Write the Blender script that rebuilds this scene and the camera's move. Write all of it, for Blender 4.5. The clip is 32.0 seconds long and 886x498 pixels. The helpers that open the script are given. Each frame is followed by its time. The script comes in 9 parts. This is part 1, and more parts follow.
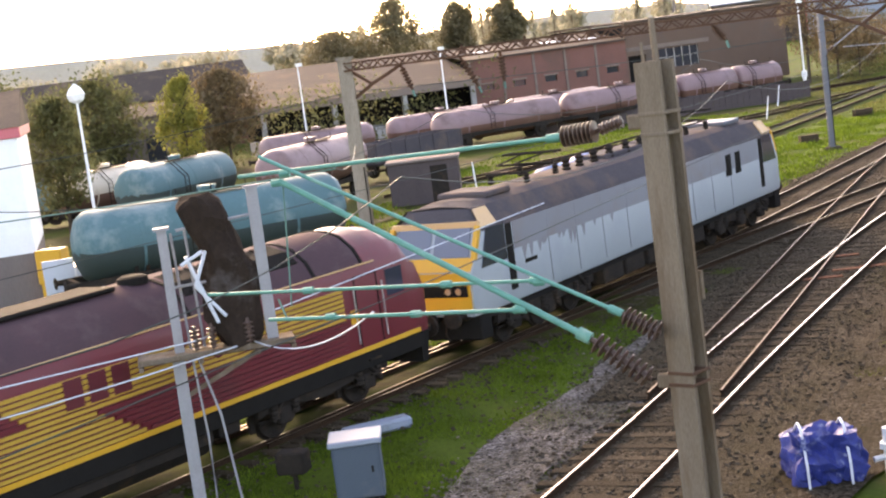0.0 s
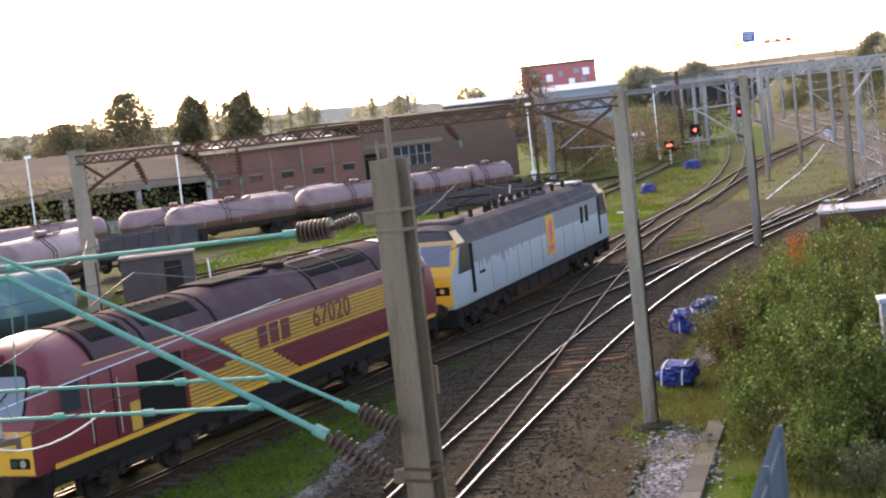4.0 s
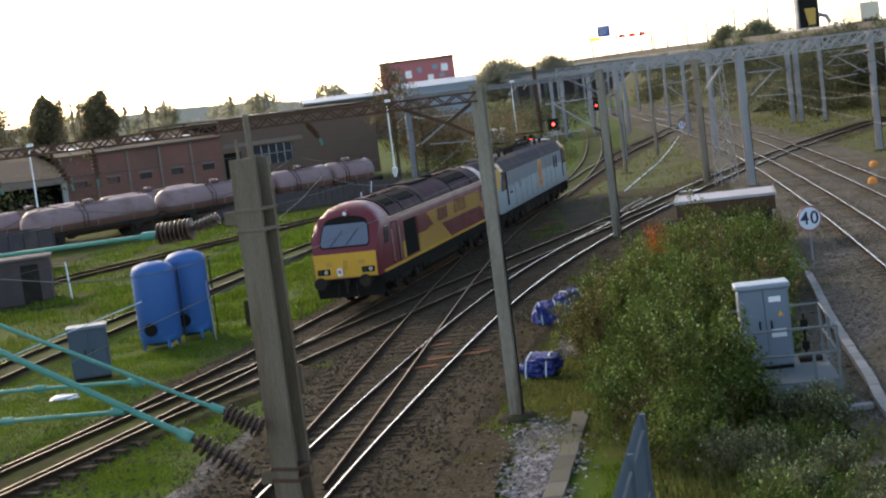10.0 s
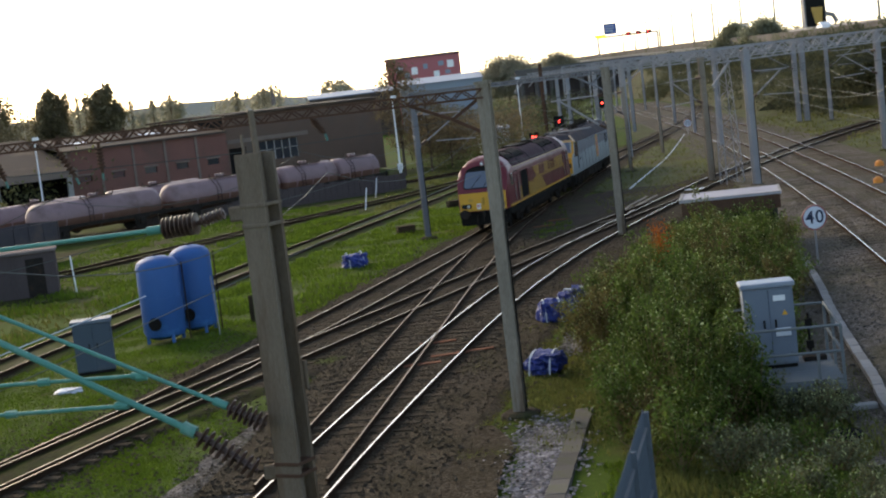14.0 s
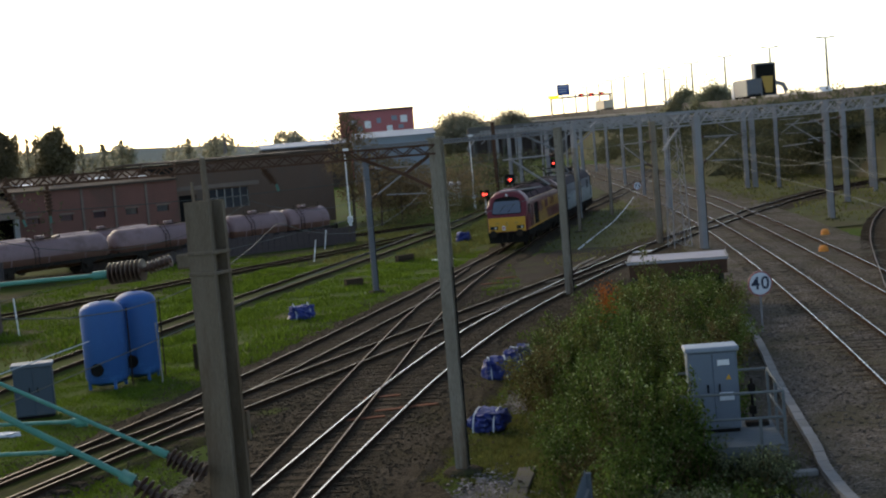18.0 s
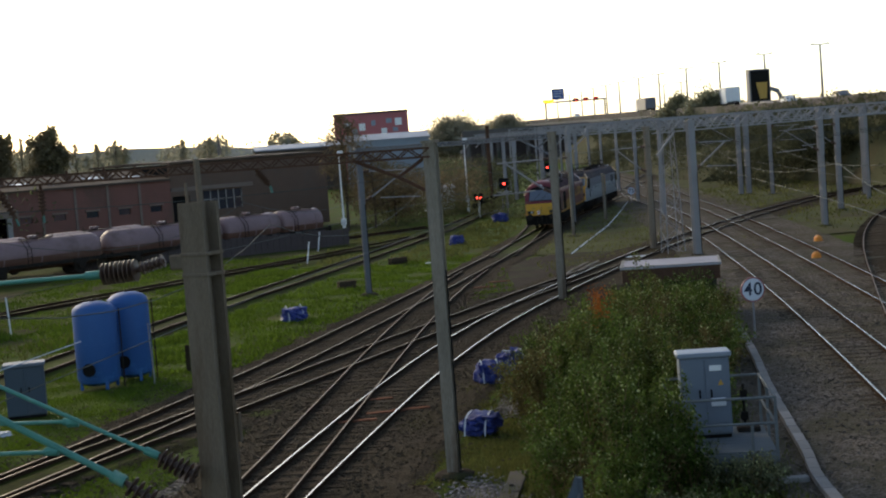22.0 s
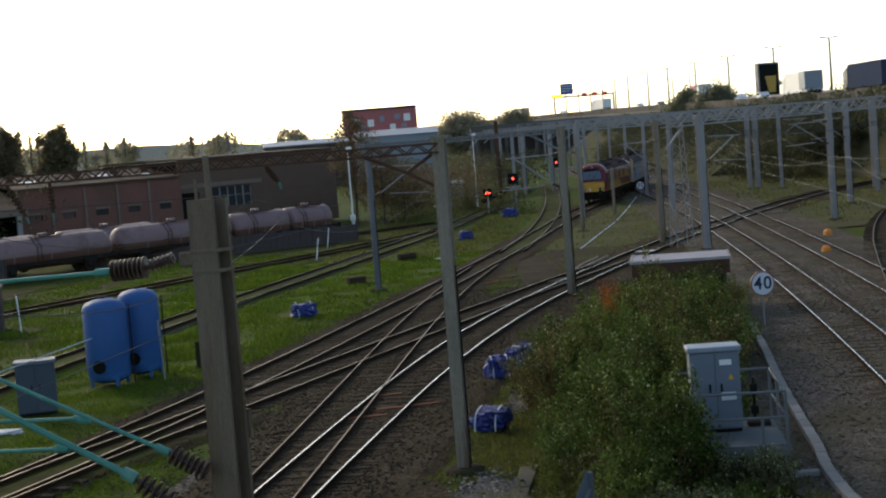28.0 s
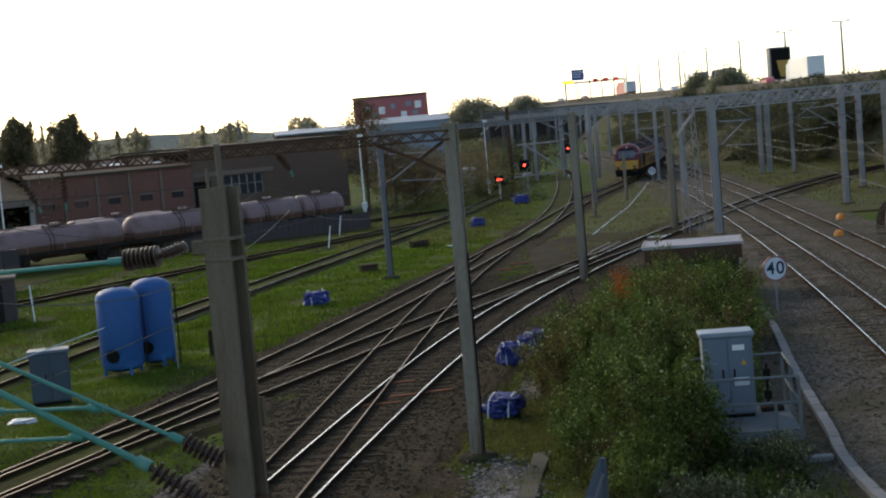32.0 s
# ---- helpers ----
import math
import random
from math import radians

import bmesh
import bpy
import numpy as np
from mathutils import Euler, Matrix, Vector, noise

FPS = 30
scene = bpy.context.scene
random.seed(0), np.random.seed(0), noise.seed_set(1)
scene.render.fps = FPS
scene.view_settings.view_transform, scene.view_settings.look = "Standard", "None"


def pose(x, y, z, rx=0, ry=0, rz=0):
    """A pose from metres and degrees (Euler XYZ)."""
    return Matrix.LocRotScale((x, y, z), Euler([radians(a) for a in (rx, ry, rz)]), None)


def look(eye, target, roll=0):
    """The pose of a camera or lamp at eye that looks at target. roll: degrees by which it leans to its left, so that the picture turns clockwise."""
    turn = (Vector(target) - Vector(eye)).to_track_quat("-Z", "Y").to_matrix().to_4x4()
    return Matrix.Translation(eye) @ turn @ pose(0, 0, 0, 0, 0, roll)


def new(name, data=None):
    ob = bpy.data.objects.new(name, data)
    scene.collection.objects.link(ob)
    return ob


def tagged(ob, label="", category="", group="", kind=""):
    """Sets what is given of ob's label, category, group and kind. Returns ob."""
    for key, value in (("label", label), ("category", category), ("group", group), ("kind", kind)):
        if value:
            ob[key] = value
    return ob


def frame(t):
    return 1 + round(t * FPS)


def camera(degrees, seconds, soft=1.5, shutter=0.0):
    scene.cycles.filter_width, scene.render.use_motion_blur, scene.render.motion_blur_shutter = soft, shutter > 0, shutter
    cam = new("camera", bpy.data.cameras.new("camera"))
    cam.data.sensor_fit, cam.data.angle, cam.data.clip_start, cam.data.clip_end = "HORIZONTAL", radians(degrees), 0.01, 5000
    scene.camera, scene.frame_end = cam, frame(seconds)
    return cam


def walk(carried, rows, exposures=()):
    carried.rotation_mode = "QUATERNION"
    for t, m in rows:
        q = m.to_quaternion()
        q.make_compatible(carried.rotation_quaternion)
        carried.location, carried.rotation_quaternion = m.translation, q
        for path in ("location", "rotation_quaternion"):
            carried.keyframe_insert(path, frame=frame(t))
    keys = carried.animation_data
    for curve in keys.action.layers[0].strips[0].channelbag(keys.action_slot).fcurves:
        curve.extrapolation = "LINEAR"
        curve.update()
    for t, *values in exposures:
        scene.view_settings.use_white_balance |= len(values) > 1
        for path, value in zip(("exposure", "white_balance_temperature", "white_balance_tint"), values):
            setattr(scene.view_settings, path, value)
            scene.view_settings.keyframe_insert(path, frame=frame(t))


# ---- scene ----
EYE = (0.0, 0.0, 7.5)
FOV = 32.4
cam = camera(FOV, 32.0, soft=2.1, shutter=0.4)


def aim(yaw, pitch, roll):
    """The turn of the hand-held camera on the bridge: degrees to the left, up, and of lean."""
    a, b = radians(yaw), radians(pitch)
    d = Vector((-math.sin(a) * math.cos(b), math.cos(a) * math.cos(b), math.sin(b)))
    return look(EYE, Vector(EYE) + 10 * d, roll)


PATH = [
    (0, 17.29, -7.55, -7.63),
    (0.5, 17.00, -8.15, -8.47),
    (1, 16.46, -7.78, -8.60),
    (1.5, 15.11, -7.64, -8.16),
    (2, 13.57, -7.07, -8.55),
    (2.5, 12.95, -7.15, -8.47),
    (3, 11.54, -7.17, -5.95),
    (3.5, 9.88, -5.56, -6.23),
    (4, 6.98, -5.18, -6.47),
    (4.5, 7.03, -6.18, -5.70),
    (6.5, 5.52, -5.83, -6.10),
    (7, 4.75, -5.15, -6.30),
    (7.5, 4.65, -5.60, -6.16),
    (8, 4.32, -5.87, -6.49),
    (8.5, 3.89, -6.34, -6.83),
    (9, 2.90, -6.64, -7.24),
    (9.5, 2.45, -6.64, -7.37),
    (10, 1.86, -5.91, -7.24),
    (10.5, 1.71, -4.99, -6.87),
    (11, 1.29, -4.99, -6.83),
    (11.5, 1.20, -5.10, -7.01),
    (12, 1.65, -5.87, -7.35),
    (12.5, 1.65, -5.99, -7.02),
    (13, 1.90, -5.96, -7.08),
    (13.5, 1.97, -5.95, -7.37),
    (14, 2.05, -6.02, -6.85),
    (14.5, 2.25, -6.19, -6.78),
    (16.5, 1.90, -5.32, -6.45),
    (17, 1.70, -4.50, -5.94),
    (17.5, 0.43, -4.37, -5.01),
    (18, -0.10, -4.16, -4.82),
    (18.5, -0.74, -4.12, -4.26),
    (19, -0.43, -4.43, -4.30),
    (19.5, -0.33, -4.37, -4.53),
    (20, -0.13, -4.22, -4.35),
    (20.5, -0.08, -4.33, -4.21),
    (21, -0.17, -4.08, -4.32),
    (21.5, -0.24, -4.10, -4.21),
    (22, -0.36, -4.06, -4.29),
    (22.5, -0.25, -4.11, -4.54),
    (23, -0.24, -4.20, -4.61),
    (23.5, -0.32, -4.13, -4.47),
    (24, -0.34, -4.01, -4.51),
    (24.5, -0.20, -4.19, -4.53),
    (25, -0.16, -4.25, -4.51),
    (25.5, -0.13, -4.25, -4.54),
    (27.5, 0.01, -4.32, -4.53),
    (28, -0.00, -4.20, -4.60),
    (28.5, 0.03, -4.21, -4.80),
    (29, 0.11, -4.24, -4.81),
    (29.5, 0.10, -4.16, -4.90),
    (30, 0.17, -4.33, -4.92),
    (30.5, 0.18, -4.36, -5.01),
    (31, 0.51, -4.69, -5.03),
    (31.5, 0.42, -4.63, -4.95),
    (32, 0.49, -4.65, -5.01),
]
walk(cam, [(t, aim(yaw, pitch, roll)) for t, yaw, pitch, roll in PATH],
     exposures=[(0, 3.1, 9600, 22), (1, 3.4, 9350, 21), (2, 3.25, 8950, 21), (3, 3.2, 8700, 20), (4, 2.75, 8450, 20), (7, 1.74, 8200, 11), (8, 1.55, 8050, 9), (9, 1.72, 7900, 8), (10, 1.95, 7880, 7), (11, 1.62, 7850, 7), (12, 1.32, 7820, 7), (13, 1.5, 7800, 7), (14, 1.58, 7780, 7), (17, 1.42, 7650, 6), (18, 1.04, 7640, 6), (19, 0.96, 7620, 6), (20, 0.95, 7610, 6), (25, 0.97, 7550, 5), (31, 0.98, 7490, 4), (32, 1.04, 7480, 4)])

# ---- light: a bright low evening sky, the sun in haze near the horizon ----
SUN_YAW, SUN_UP = 34.0, 24.0
world = bpy.data.worlds.new("evening_sky")
scene.world = world
world.use_nodes = True
wn, wl = world.node_tree.nodes, world.node_tree.links
sky = wn.new("ShaderNodeTexSky")
sky.sky_type, sky.sun_disc = "NISHITA", False
sky.sun_elevation, sky.sun_rotation = radians(SUN_UP), radians(-SUN_YAW)
sky.air_density, sky.dust_density, sky.ozone_density, sky.altitude = 0.65, 1.0, 1.0, 0
wn["Background"].inputs["Strength"].default_value = 0.15
wl.new(sky.outputs["Color"], wn["Background"].inputs["Color"])
sun = new("sun", bpy.data.lights.new("sun", "SUN"))
sun.data.energy, sun.data.angle, sun.data.color = 0.8, radians(14), (1.0, 0.88, 0.72)
sun.matrix_world = look((-300 * math.sin(radians(SUN_YAW)), 300 * math.cos(radians(SUN_YAW)), 300 * math.tan(radians(SUN_UP))), (0, 0, 0))

# ---- small helpers ----
G = -0.22          # level of the ground; the rail tops lie at 0


def part(name, bm, material, parent=None, label="", smooth=False):
    me = bpy.data.meshes.new(name)
    bmesh.ops.recalc_face_normals(bm, faces=bm.faces)
    bm.to_mesh(me)
    bm.free()
    if smooth:
        me.polygons.foreach_set("use_smooth", [True] * len(me.polygons))
        me.set_sharp_from_angle(angle=radians(38))
    for m in material if isinstance(material, (list, tuple)) else [material]:
        me.materials.append(m)
    ob = new(name, me)
    if parent:
        ob.parent = parent
    return tagged(ob, label)


def pieces(name, bm, material, parent=None, label="", smooth=False):
    """Each loose piece of a bmesh as a part of its own."""
    bm.verts.ensure_lookup_table()
    left, out = set(bm.verts), []
    while left:
        v0 = left.pop()
        isle, todo = {v0}, [v0]
        while todo:
            v = todo.pop()
            for e in v.link_edges:
                w = e.other_vert(v)
                if w not in isle:
                    isle.add(w)
                    todo.append(w)
        left -= isle
        one, back = bmesh.new(), {}
        for v in isle:
            back[v] = one.verts.new(v.co)
        for f in {f for v in isle for f in v.link_faces}:
            one.faces.new([back[v] for v in f.verts])
        out.append(part(name, one, material, parent, label, smooth))
    bm.free()
    return out


def raw(name, verts, faces, material, parent=None, label=""):
    me = bpy.data.meshes.new(name)
    me.from_pydata(verts, [], faces)
    me.materials.append(material)
    ob = new(name, me)
    if parent:
        ob.parent = parent
    return tagged(ob, label)


def twin(ob, m, parent=None):
    """Another object on the same mesh."""
    o = ob.copy()
    scene.collection.objects.link(o)
    o.matrix_basis = m
    if parent:
        o.parent = parent
    return o


def thing(name, m, label, category, group="", kind=""):
    ob = new(name)
    ob.empty_display_size = 0.2
    ob.matrix_basis = m
    return tagged(ob, label, category, group, kind)


def box(bm, x0, x1, y0, y1, z0, z1, bevel=0.0, m=None):
    vs = [bm.verts.new((x, y, z)) for x in (x0, x1) for y in (y0, y1) for z in (z0, z1)]
    fs = [bm.faces.new([vs[i] for i in q]) for q in ((0, 1, 3, 2), (4, 6, 7, 5), (0, 4, 5, 1), (2, 3, 7, 6), (0, 2, 6, 4), (1, 5, 7, 3))]
    if bevel:
        es = list({e for f in fs for e in f.edges})
        out = bmesh.ops.bevel(bm, geom=es, offset=bevel, segments=1, affect="EDGES", profile=0.5)
        vs = list({v for f in out["faces"] for v in f.verts} | {v for v in vs if v.is_valid})
    if m:
        bmesh.ops.transform(bm, matrix=m, verts=[v for v in vs if v.is_valid])
    return bm


def loft(bm, rings, cap=True, closed=True):
    """Faces between rings of equally many points."""
    made = [[bm.verts.new(p) for p in r] for r in rings]
    n = len(made[0])
    for a, b in zip(made[:-1], made[1:]):
        for i in range(n if closed else n - 1):
            j = (i + 1) % n
            bm.faces.new((a[i], a[j], b[j], b[i]))
    if cap and closed:
        bm.faces.new(made[0][::-1])
        bm.faces.new(made[-1])
    return bm


def ring(c, r, ax, seg=12, r2=None):
    ax = Vector(ax).normalized()
    s = ax.orthogonal().normalized()
    u = ax.cross(s)
    return [Vector(c) + r * math.cos(2 * math.pi * i / seg) * s + (r2 or r) * math.sin(2 * math.pi * i / seg) * u for i in range(seg)]


def rod(bm, p, q, r, seg=8, r2=None):
    p, q = Vector(p), Vector(q)
    return loft(bm, [ring(p, r, q - p, seg), ring(q, r2 or r, q - p, seg)])


def lathe(bm, p, q, profile, seg=16):
    """Turned form from p to q; profile holds (part of the way, radius)."""
    p, q = Vector(p), Vector(q)
    return loft(bm, [ring(p + (q - p) * s, max(r, 1e-4), q - p, seg) for s, r in profile])


def tube(bm, pts, r, seg=6):
    pts = [Vector(p) for p in pts]
    up = Vector((0, 0, 1))
    rings = []
    for i, p in enumerate(pts):
        d = (pts[min(i + 1, len(pts) - 1)] - pts[max(i - 1, 0)]).normalized()
        s = d.cross(up)
        s = s.normalized() if s.length > 1e-3 else Vector((1, 0, 0))
        u = s.cross(d)
        rings.append([p + r * (math.cos(2 * math.pi * k / seg) * s + math.sin(2 * math.pi * k / seg) * u) for k in range(seg)])
    return loft(bm, rings)


def beam(bm, p, q, w, h=None):
    """A square bar from p to q."""
    p, q = Vector(p), Vector(q)
    d = (q - p).normalized()
    s = d.cross(Vector((0, 0, 1)))
    s = s.normalized() if s.length > 1e-3 else Vector((1, 0, 0))
    u = s.cross(d)
    h = h or w
    c = [(-w / 2, -h / 2), (w / 2, -h / 2), (w / 2, h / 2), (-w / 2, h / 2)]
    return loft(bm, [[e + a * s + b * u for a, b in c] for e in (p, q)])


def curve_through(points, step=1.0):
    """Evenly spaced points of a smooth line through the given ones, with the way along it."""
    P = [Vector((p[0], p[1], 0)) for p in points]
    P = [2 * P[0] - P[1]] + P + [2 * P[-1] - P[-2]]
    dense = []
    for i in range(1, len(P) - 2):
        for k in range(24):
            t = k / 24
            a, b, c, d = P[i - 1:i + 3]
            dense.append(0.5 * (2 * b + (c - a) * t + (2 * a - 5 * b + 4 * c - d) * t * t + (3 * b - a - 3 * c + d) * t ** 3))
    dense.append(P[-2])
    s = np.r_[0, np.cumsum([(b - a).length for a, b in zip(dense[:-1], dense[1:])])]
    n = max(2, int(s[-1] / step))
    at = np.linspace(0, s[-1], n + 1)
    xy = np.stack([np.interp(at, s, [p[k] for p in dense]) for k in (0, 1)], 1)
    d = np.gradient(xy, axis=0)
    return at, xy, d / np.linalg.norm(d, axis=1)[:, None]


def characters(text, tall, step, material, parent, m, thick, name):
    """Each character of a text as a part of its own."""
    for k, ch in enumerate(text):
        cu = bpy.data.curves.new(name, "FONT")
        cu.body, cu.size, cu.extrude, cu.align_x, cu.align_y, cu.offset = ch, tall, thick, "CENTER", "CENTER", 0.016 * tall
        cu.materials.append(material)
        tmp = new(name, cu)
        me = bpy.data.meshes.new_from_object(tmp.evaluated_get(bpy.context.evaluated_depsgraph_get()))
        bpy.data.objects.remove(tmp)
        ob = new(name, me)
        ob.matrix_basis = m @ Matrix.Translation(((k - (len(text) - 1) / 2) * step, 0, 0))
        ob.parent = parent


# ---- materials ----
def mat(name, a, b=None, rough=0.7, metal=0.0, scale=4.0, fine=40.0, bump=0.2, c=None, stain=0.25, coord="Object", rough_var=0.15, stretch=(1, 1, 1), vary=0.0, contrast=0.5):
    """Two-scale noise between the colours a and b, patches of c, bump and uneven gloss; vary: from piece to piece."""
    m = bpy.data.materials.new(name)
    m.use_nodes = True
    n, l = m.node_tree.nodes, m.node_tree.links
    bs = n["Principled BSDF"]
    tc, mp = n.new("ShaderNodeTexCoord"), n.new("ShaderNodeMapping")
    mp.inputs["Scale"].default_value = stretch
    l.new(tc.outputs[coord], mp.inputs["Vector"])
    big, small = n.new("ShaderNodeTexNoise"), n.new("ShaderNodeTexNoise")
    for t, s, d in ((big, scale, 5), (small, fine, 4)):
        t.inputs["Scale"].default_value, t.inputs["Detail"].default_value, t.inputs["Roughness"].default_value = s, d, 0.62
        l.new(mp.outputs["Vector"], t.inputs["Vector"])
    b = b or tuple(v * 0.7 for v in a)
    r1 = n.new("ShaderNodeValToRGB")
    r1.color_ramp.elements[0].position, r1.color_ramp.elements[1].position = 0.5 - contrast / 2, 0.5 + contrast / 2
    r1.color_ramp.elements[0].color, r1.color_ramp.elements[1].color = (*b, 1), (*a, 1)
    mixf = n.new("ShaderNodeMath")
    mixf.operation = "MULTIPLY_ADD"
    mixf.inputs[1].default_value = 0.5
    half = n.new("ShaderNodeMath")
    half.operation = "MULTIPLY"
    half.inputs[1].default_value = 0.5
    l.new(small.outputs["Fac"], half.inputs[0])
    l.new(big.outputs["Fac"], mixf.inputs[0])
    l.new(half.outputs[0], mixf.inputs[2])
    l.new(mixf.outputs[0], r1.inputs["Fac"])
    out = r1.outputs["Color"]
    if c:
        st, rs, mx = n.new("ShaderNodeTexNoise"), n.new("ShaderNodeValToRGB"), n.new("ShaderNodeMixRGB")
        st.inputs["Scale"].default_value, st.inputs["Detail"].default_value, st.inputs["Roughness"].default_value = scale * 0.55, 7, 0.7
        l.new(mp.outputs["Vector"], st.inputs["Vector"])
        rs.color_ramp.elements[0].position, rs.color_ramp.elements[1].position = 0.62 - stain * 0.6, 0.78 - stain * 0.5
        l.new(st.outputs["Fac"], rs.inputs["Fac"])
        l.new(rs.outputs["Color"], mx.inputs["Fac"])
        l.new(out, mx.inputs["Color1"])
        mx.inputs["Color2"].default_value = (*c, 1)
        out = mx.outputs["Color"]
    if vary:
        oi, hv, mr = n.new("ShaderNodeObjectInfo"), n.new("ShaderNodeHueSaturation"), n.new("ShaderNodeMapRange")
        mr.inputs["To Min"].default_value, mr.inputs["To Max"].default_value = 1 - vary, 1 + vary
        l.new(oi.outputs["Random"], mr.inputs["Value"])
        l.new(mr.outputs["Result"], hv.inputs["Value"])
        l.new(out, hv.inputs["Color"])
        out = hv.outputs["Color"]
    l.new(out, bs.inputs["Base Color"])
    rr = n.new("ShaderNodeMapRange")
    rr.inputs["To Min"].default_value, rr.inputs["To Max"].default_value = max(0.03, rough - rough_var), min(1, rough + rough_var)
    l.new(big.outputs["Fac"], rr.inputs["Value"])
    l.new(rr.outputs["Result"], bs.inputs["Roughness"])
    bs.inputs["Metallic"].default_value = metal
    bs.inputs["Specular IOR Level"].default_value = 0.02 if rough >= 0.8 else 0.35
    if bump:
        bp = n.new("ShaderNodeBump")
        bp.inputs["Strength"].default_value, bp.inputs["Distance"].default_value = bump, 0.02
        l.new(small.outputs["Fac"], bp.inputs["Height"])
        l.new(bp.outputs["Normal"], bs.inputs["Normal"])
    return m


def stony(name, cols, cell=9.0, patch=0.5, dirt=(0.03, 0.024, 0.014)):
    """Broken stone: each cell of its own tone, with finer grit and patches of dirt."""
    m = bpy.data.materials.new(name)
    m.use_nodes = True
    n, l = m.node_tree.nodes, m.node_tree.links
    bs = n["Principled BSDF"]
    tc, vo, sp, rp = n.new("ShaderNodeTexCoord"), n.new("ShaderNodeTexVoronoi"), n.new("ShaderNodeSeparateColor"), n.new("ShaderNodeValToRGB")
    vo.inputs["Scale"].default_value = cell
    l.new(tc.outputs["Object"], vo.inputs["Vector"])
    l.new(vo.outputs["Color"], sp.inputs["Color"])
    l.new(sp.outputs["Red"], rp.inputs["Fac"])
    rp.color_ramp.elements[0].color, rp.color_ramp.elements[1].color = (*cols[0], 1), (*cols[-1], 1)
    for k, c in enumerate(cols[1:-1]):
        e = rp.color_ramp.elements.new((k + 1) / (len(cols) - 1))
        e.color = (*c, 1)
    no, r2, mx = n.new("ShaderNodeTexNoise"), n.new("ShaderNodeValToRGB"), n.new("ShaderNodeMixRGB")
    no.inputs["Scale"].default_value, no.inputs["Detail"].default_value, no.inputs["Roughness"].default_value = patch, 8, 0.7
    l.new(tc.outputs["Object"], no.inputs["Vector"])
    r2.color_ramp.elements[0].position, r2.color_ramp.elements[1].position = 0.42, 0.66
    l.new(no.outputs["Fac"], r2.inputs["Fac"])
    l.new(r2.outputs["Color"], mx.inputs["Fac"])
    l.new(rp.outputs["Color"], mx.inputs["Color1"])
    mx.inputs["Color2"].default_value = (*dirt, 1)
    l.new(mx.outputs["Color"], bs.inputs["Base Color"])
    bs.inputs["Roughness"].default_value, bs.inputs["Specular IOR Level"].default_value = 0.95, 0.02
    bp = n.new("ShaderNodeBump")
    bp.inputs["Strength"].default_value, bp.inputs["Distance"].default_value = 0.9, 0.04
    bp.invert = True
    l.new(vo.outputs["Distance"], bp.inputs["Height"])
    l.new(bp.outputs["Normal"], bs.inputs["Normal"])
    return m


def leafy(name, a, b, scale=1.2):
    """Leaves: colour from leaf to leaf and in clumps, a little light through them."""
    m = bpy.data.materials.new(name)
    m.use_nodes = True
    n, l = m.node_tree.nodes, m.node_tree.links
    bs = n["Principled BSDF"]
    ge, no, ad, rp, tc = n.new("ShaderNodeNewGeometry"), n.new("ShaderNodeTexNoise"), n.new("ShaderNodeMath"), n.new("ShaderNodeValToRGB"), n.new("ShaderNodeTexCoord")
    no.inputs["Scale"].default_value = scale
    l.new(tc.outputs["Object"], no.inputs["Vector"])
    ad.operation = "MULTIPLY_ADD"
    ad.inputs[1].default_value = 0.45
    l.new(ge.outputs["Random Per Island"], ad.inputs[0])
    l.new(no.outputs["Fac"], ad.inputs[2])
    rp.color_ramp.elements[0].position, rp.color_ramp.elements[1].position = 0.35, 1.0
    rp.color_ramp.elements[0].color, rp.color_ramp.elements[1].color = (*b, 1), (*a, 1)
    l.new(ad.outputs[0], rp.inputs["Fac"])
    l.new(rp.outputs["Color"], bs.inputs["Base Color"])
    bs.inputs["Roughness"].default_value, bs.inputs["Specular IOR Level"].default_value = 0.8, 0.04
    tr, mx = n.new("ShaderNodeBsdfTranslucent"), n.new("ShaderNodeMixShader")
    mx.inputs["Fac"].default_value = 0.4
    l.new(rp.outputs["Color"], tr.inputs["Color"])
    l.new(bs.outputs[0], mx.inputs[1])
    l.new(tr.outputs[0], mx.inputs[2])
    l.new(mx.outputs[0], n["Material Output"].inputs["Surface"])
    return m


def glow(name, col, strength):
    m = bpy.data.materials.new(name)
    m.use_nodes = True
    bs = m.node_tree.nodes["Principled BSDF"]
    bs.inputs["Base Color"].default_value = (*col, 1)
    bs.inputs["Emission Color"].default_value = (*col, 1)
    bs.inputs["Emission Strength"].default_value = strength
    return m


def glassy(name, col, rough=0.06):
    m = bpy.data.materials.new(name)
    m.use_nodes = True
    bs = m.node_tree.nodes["Principled BSDF"]
    bs.inputs["Base Color"].default_value = (*col, 1)
    bs.inputs["Roughness"].default_value, bs.inputs["IOR"].default_value = rough, 1.5
    bs.inputs["Specular IOR Level"].default_value = 0.8
    return m


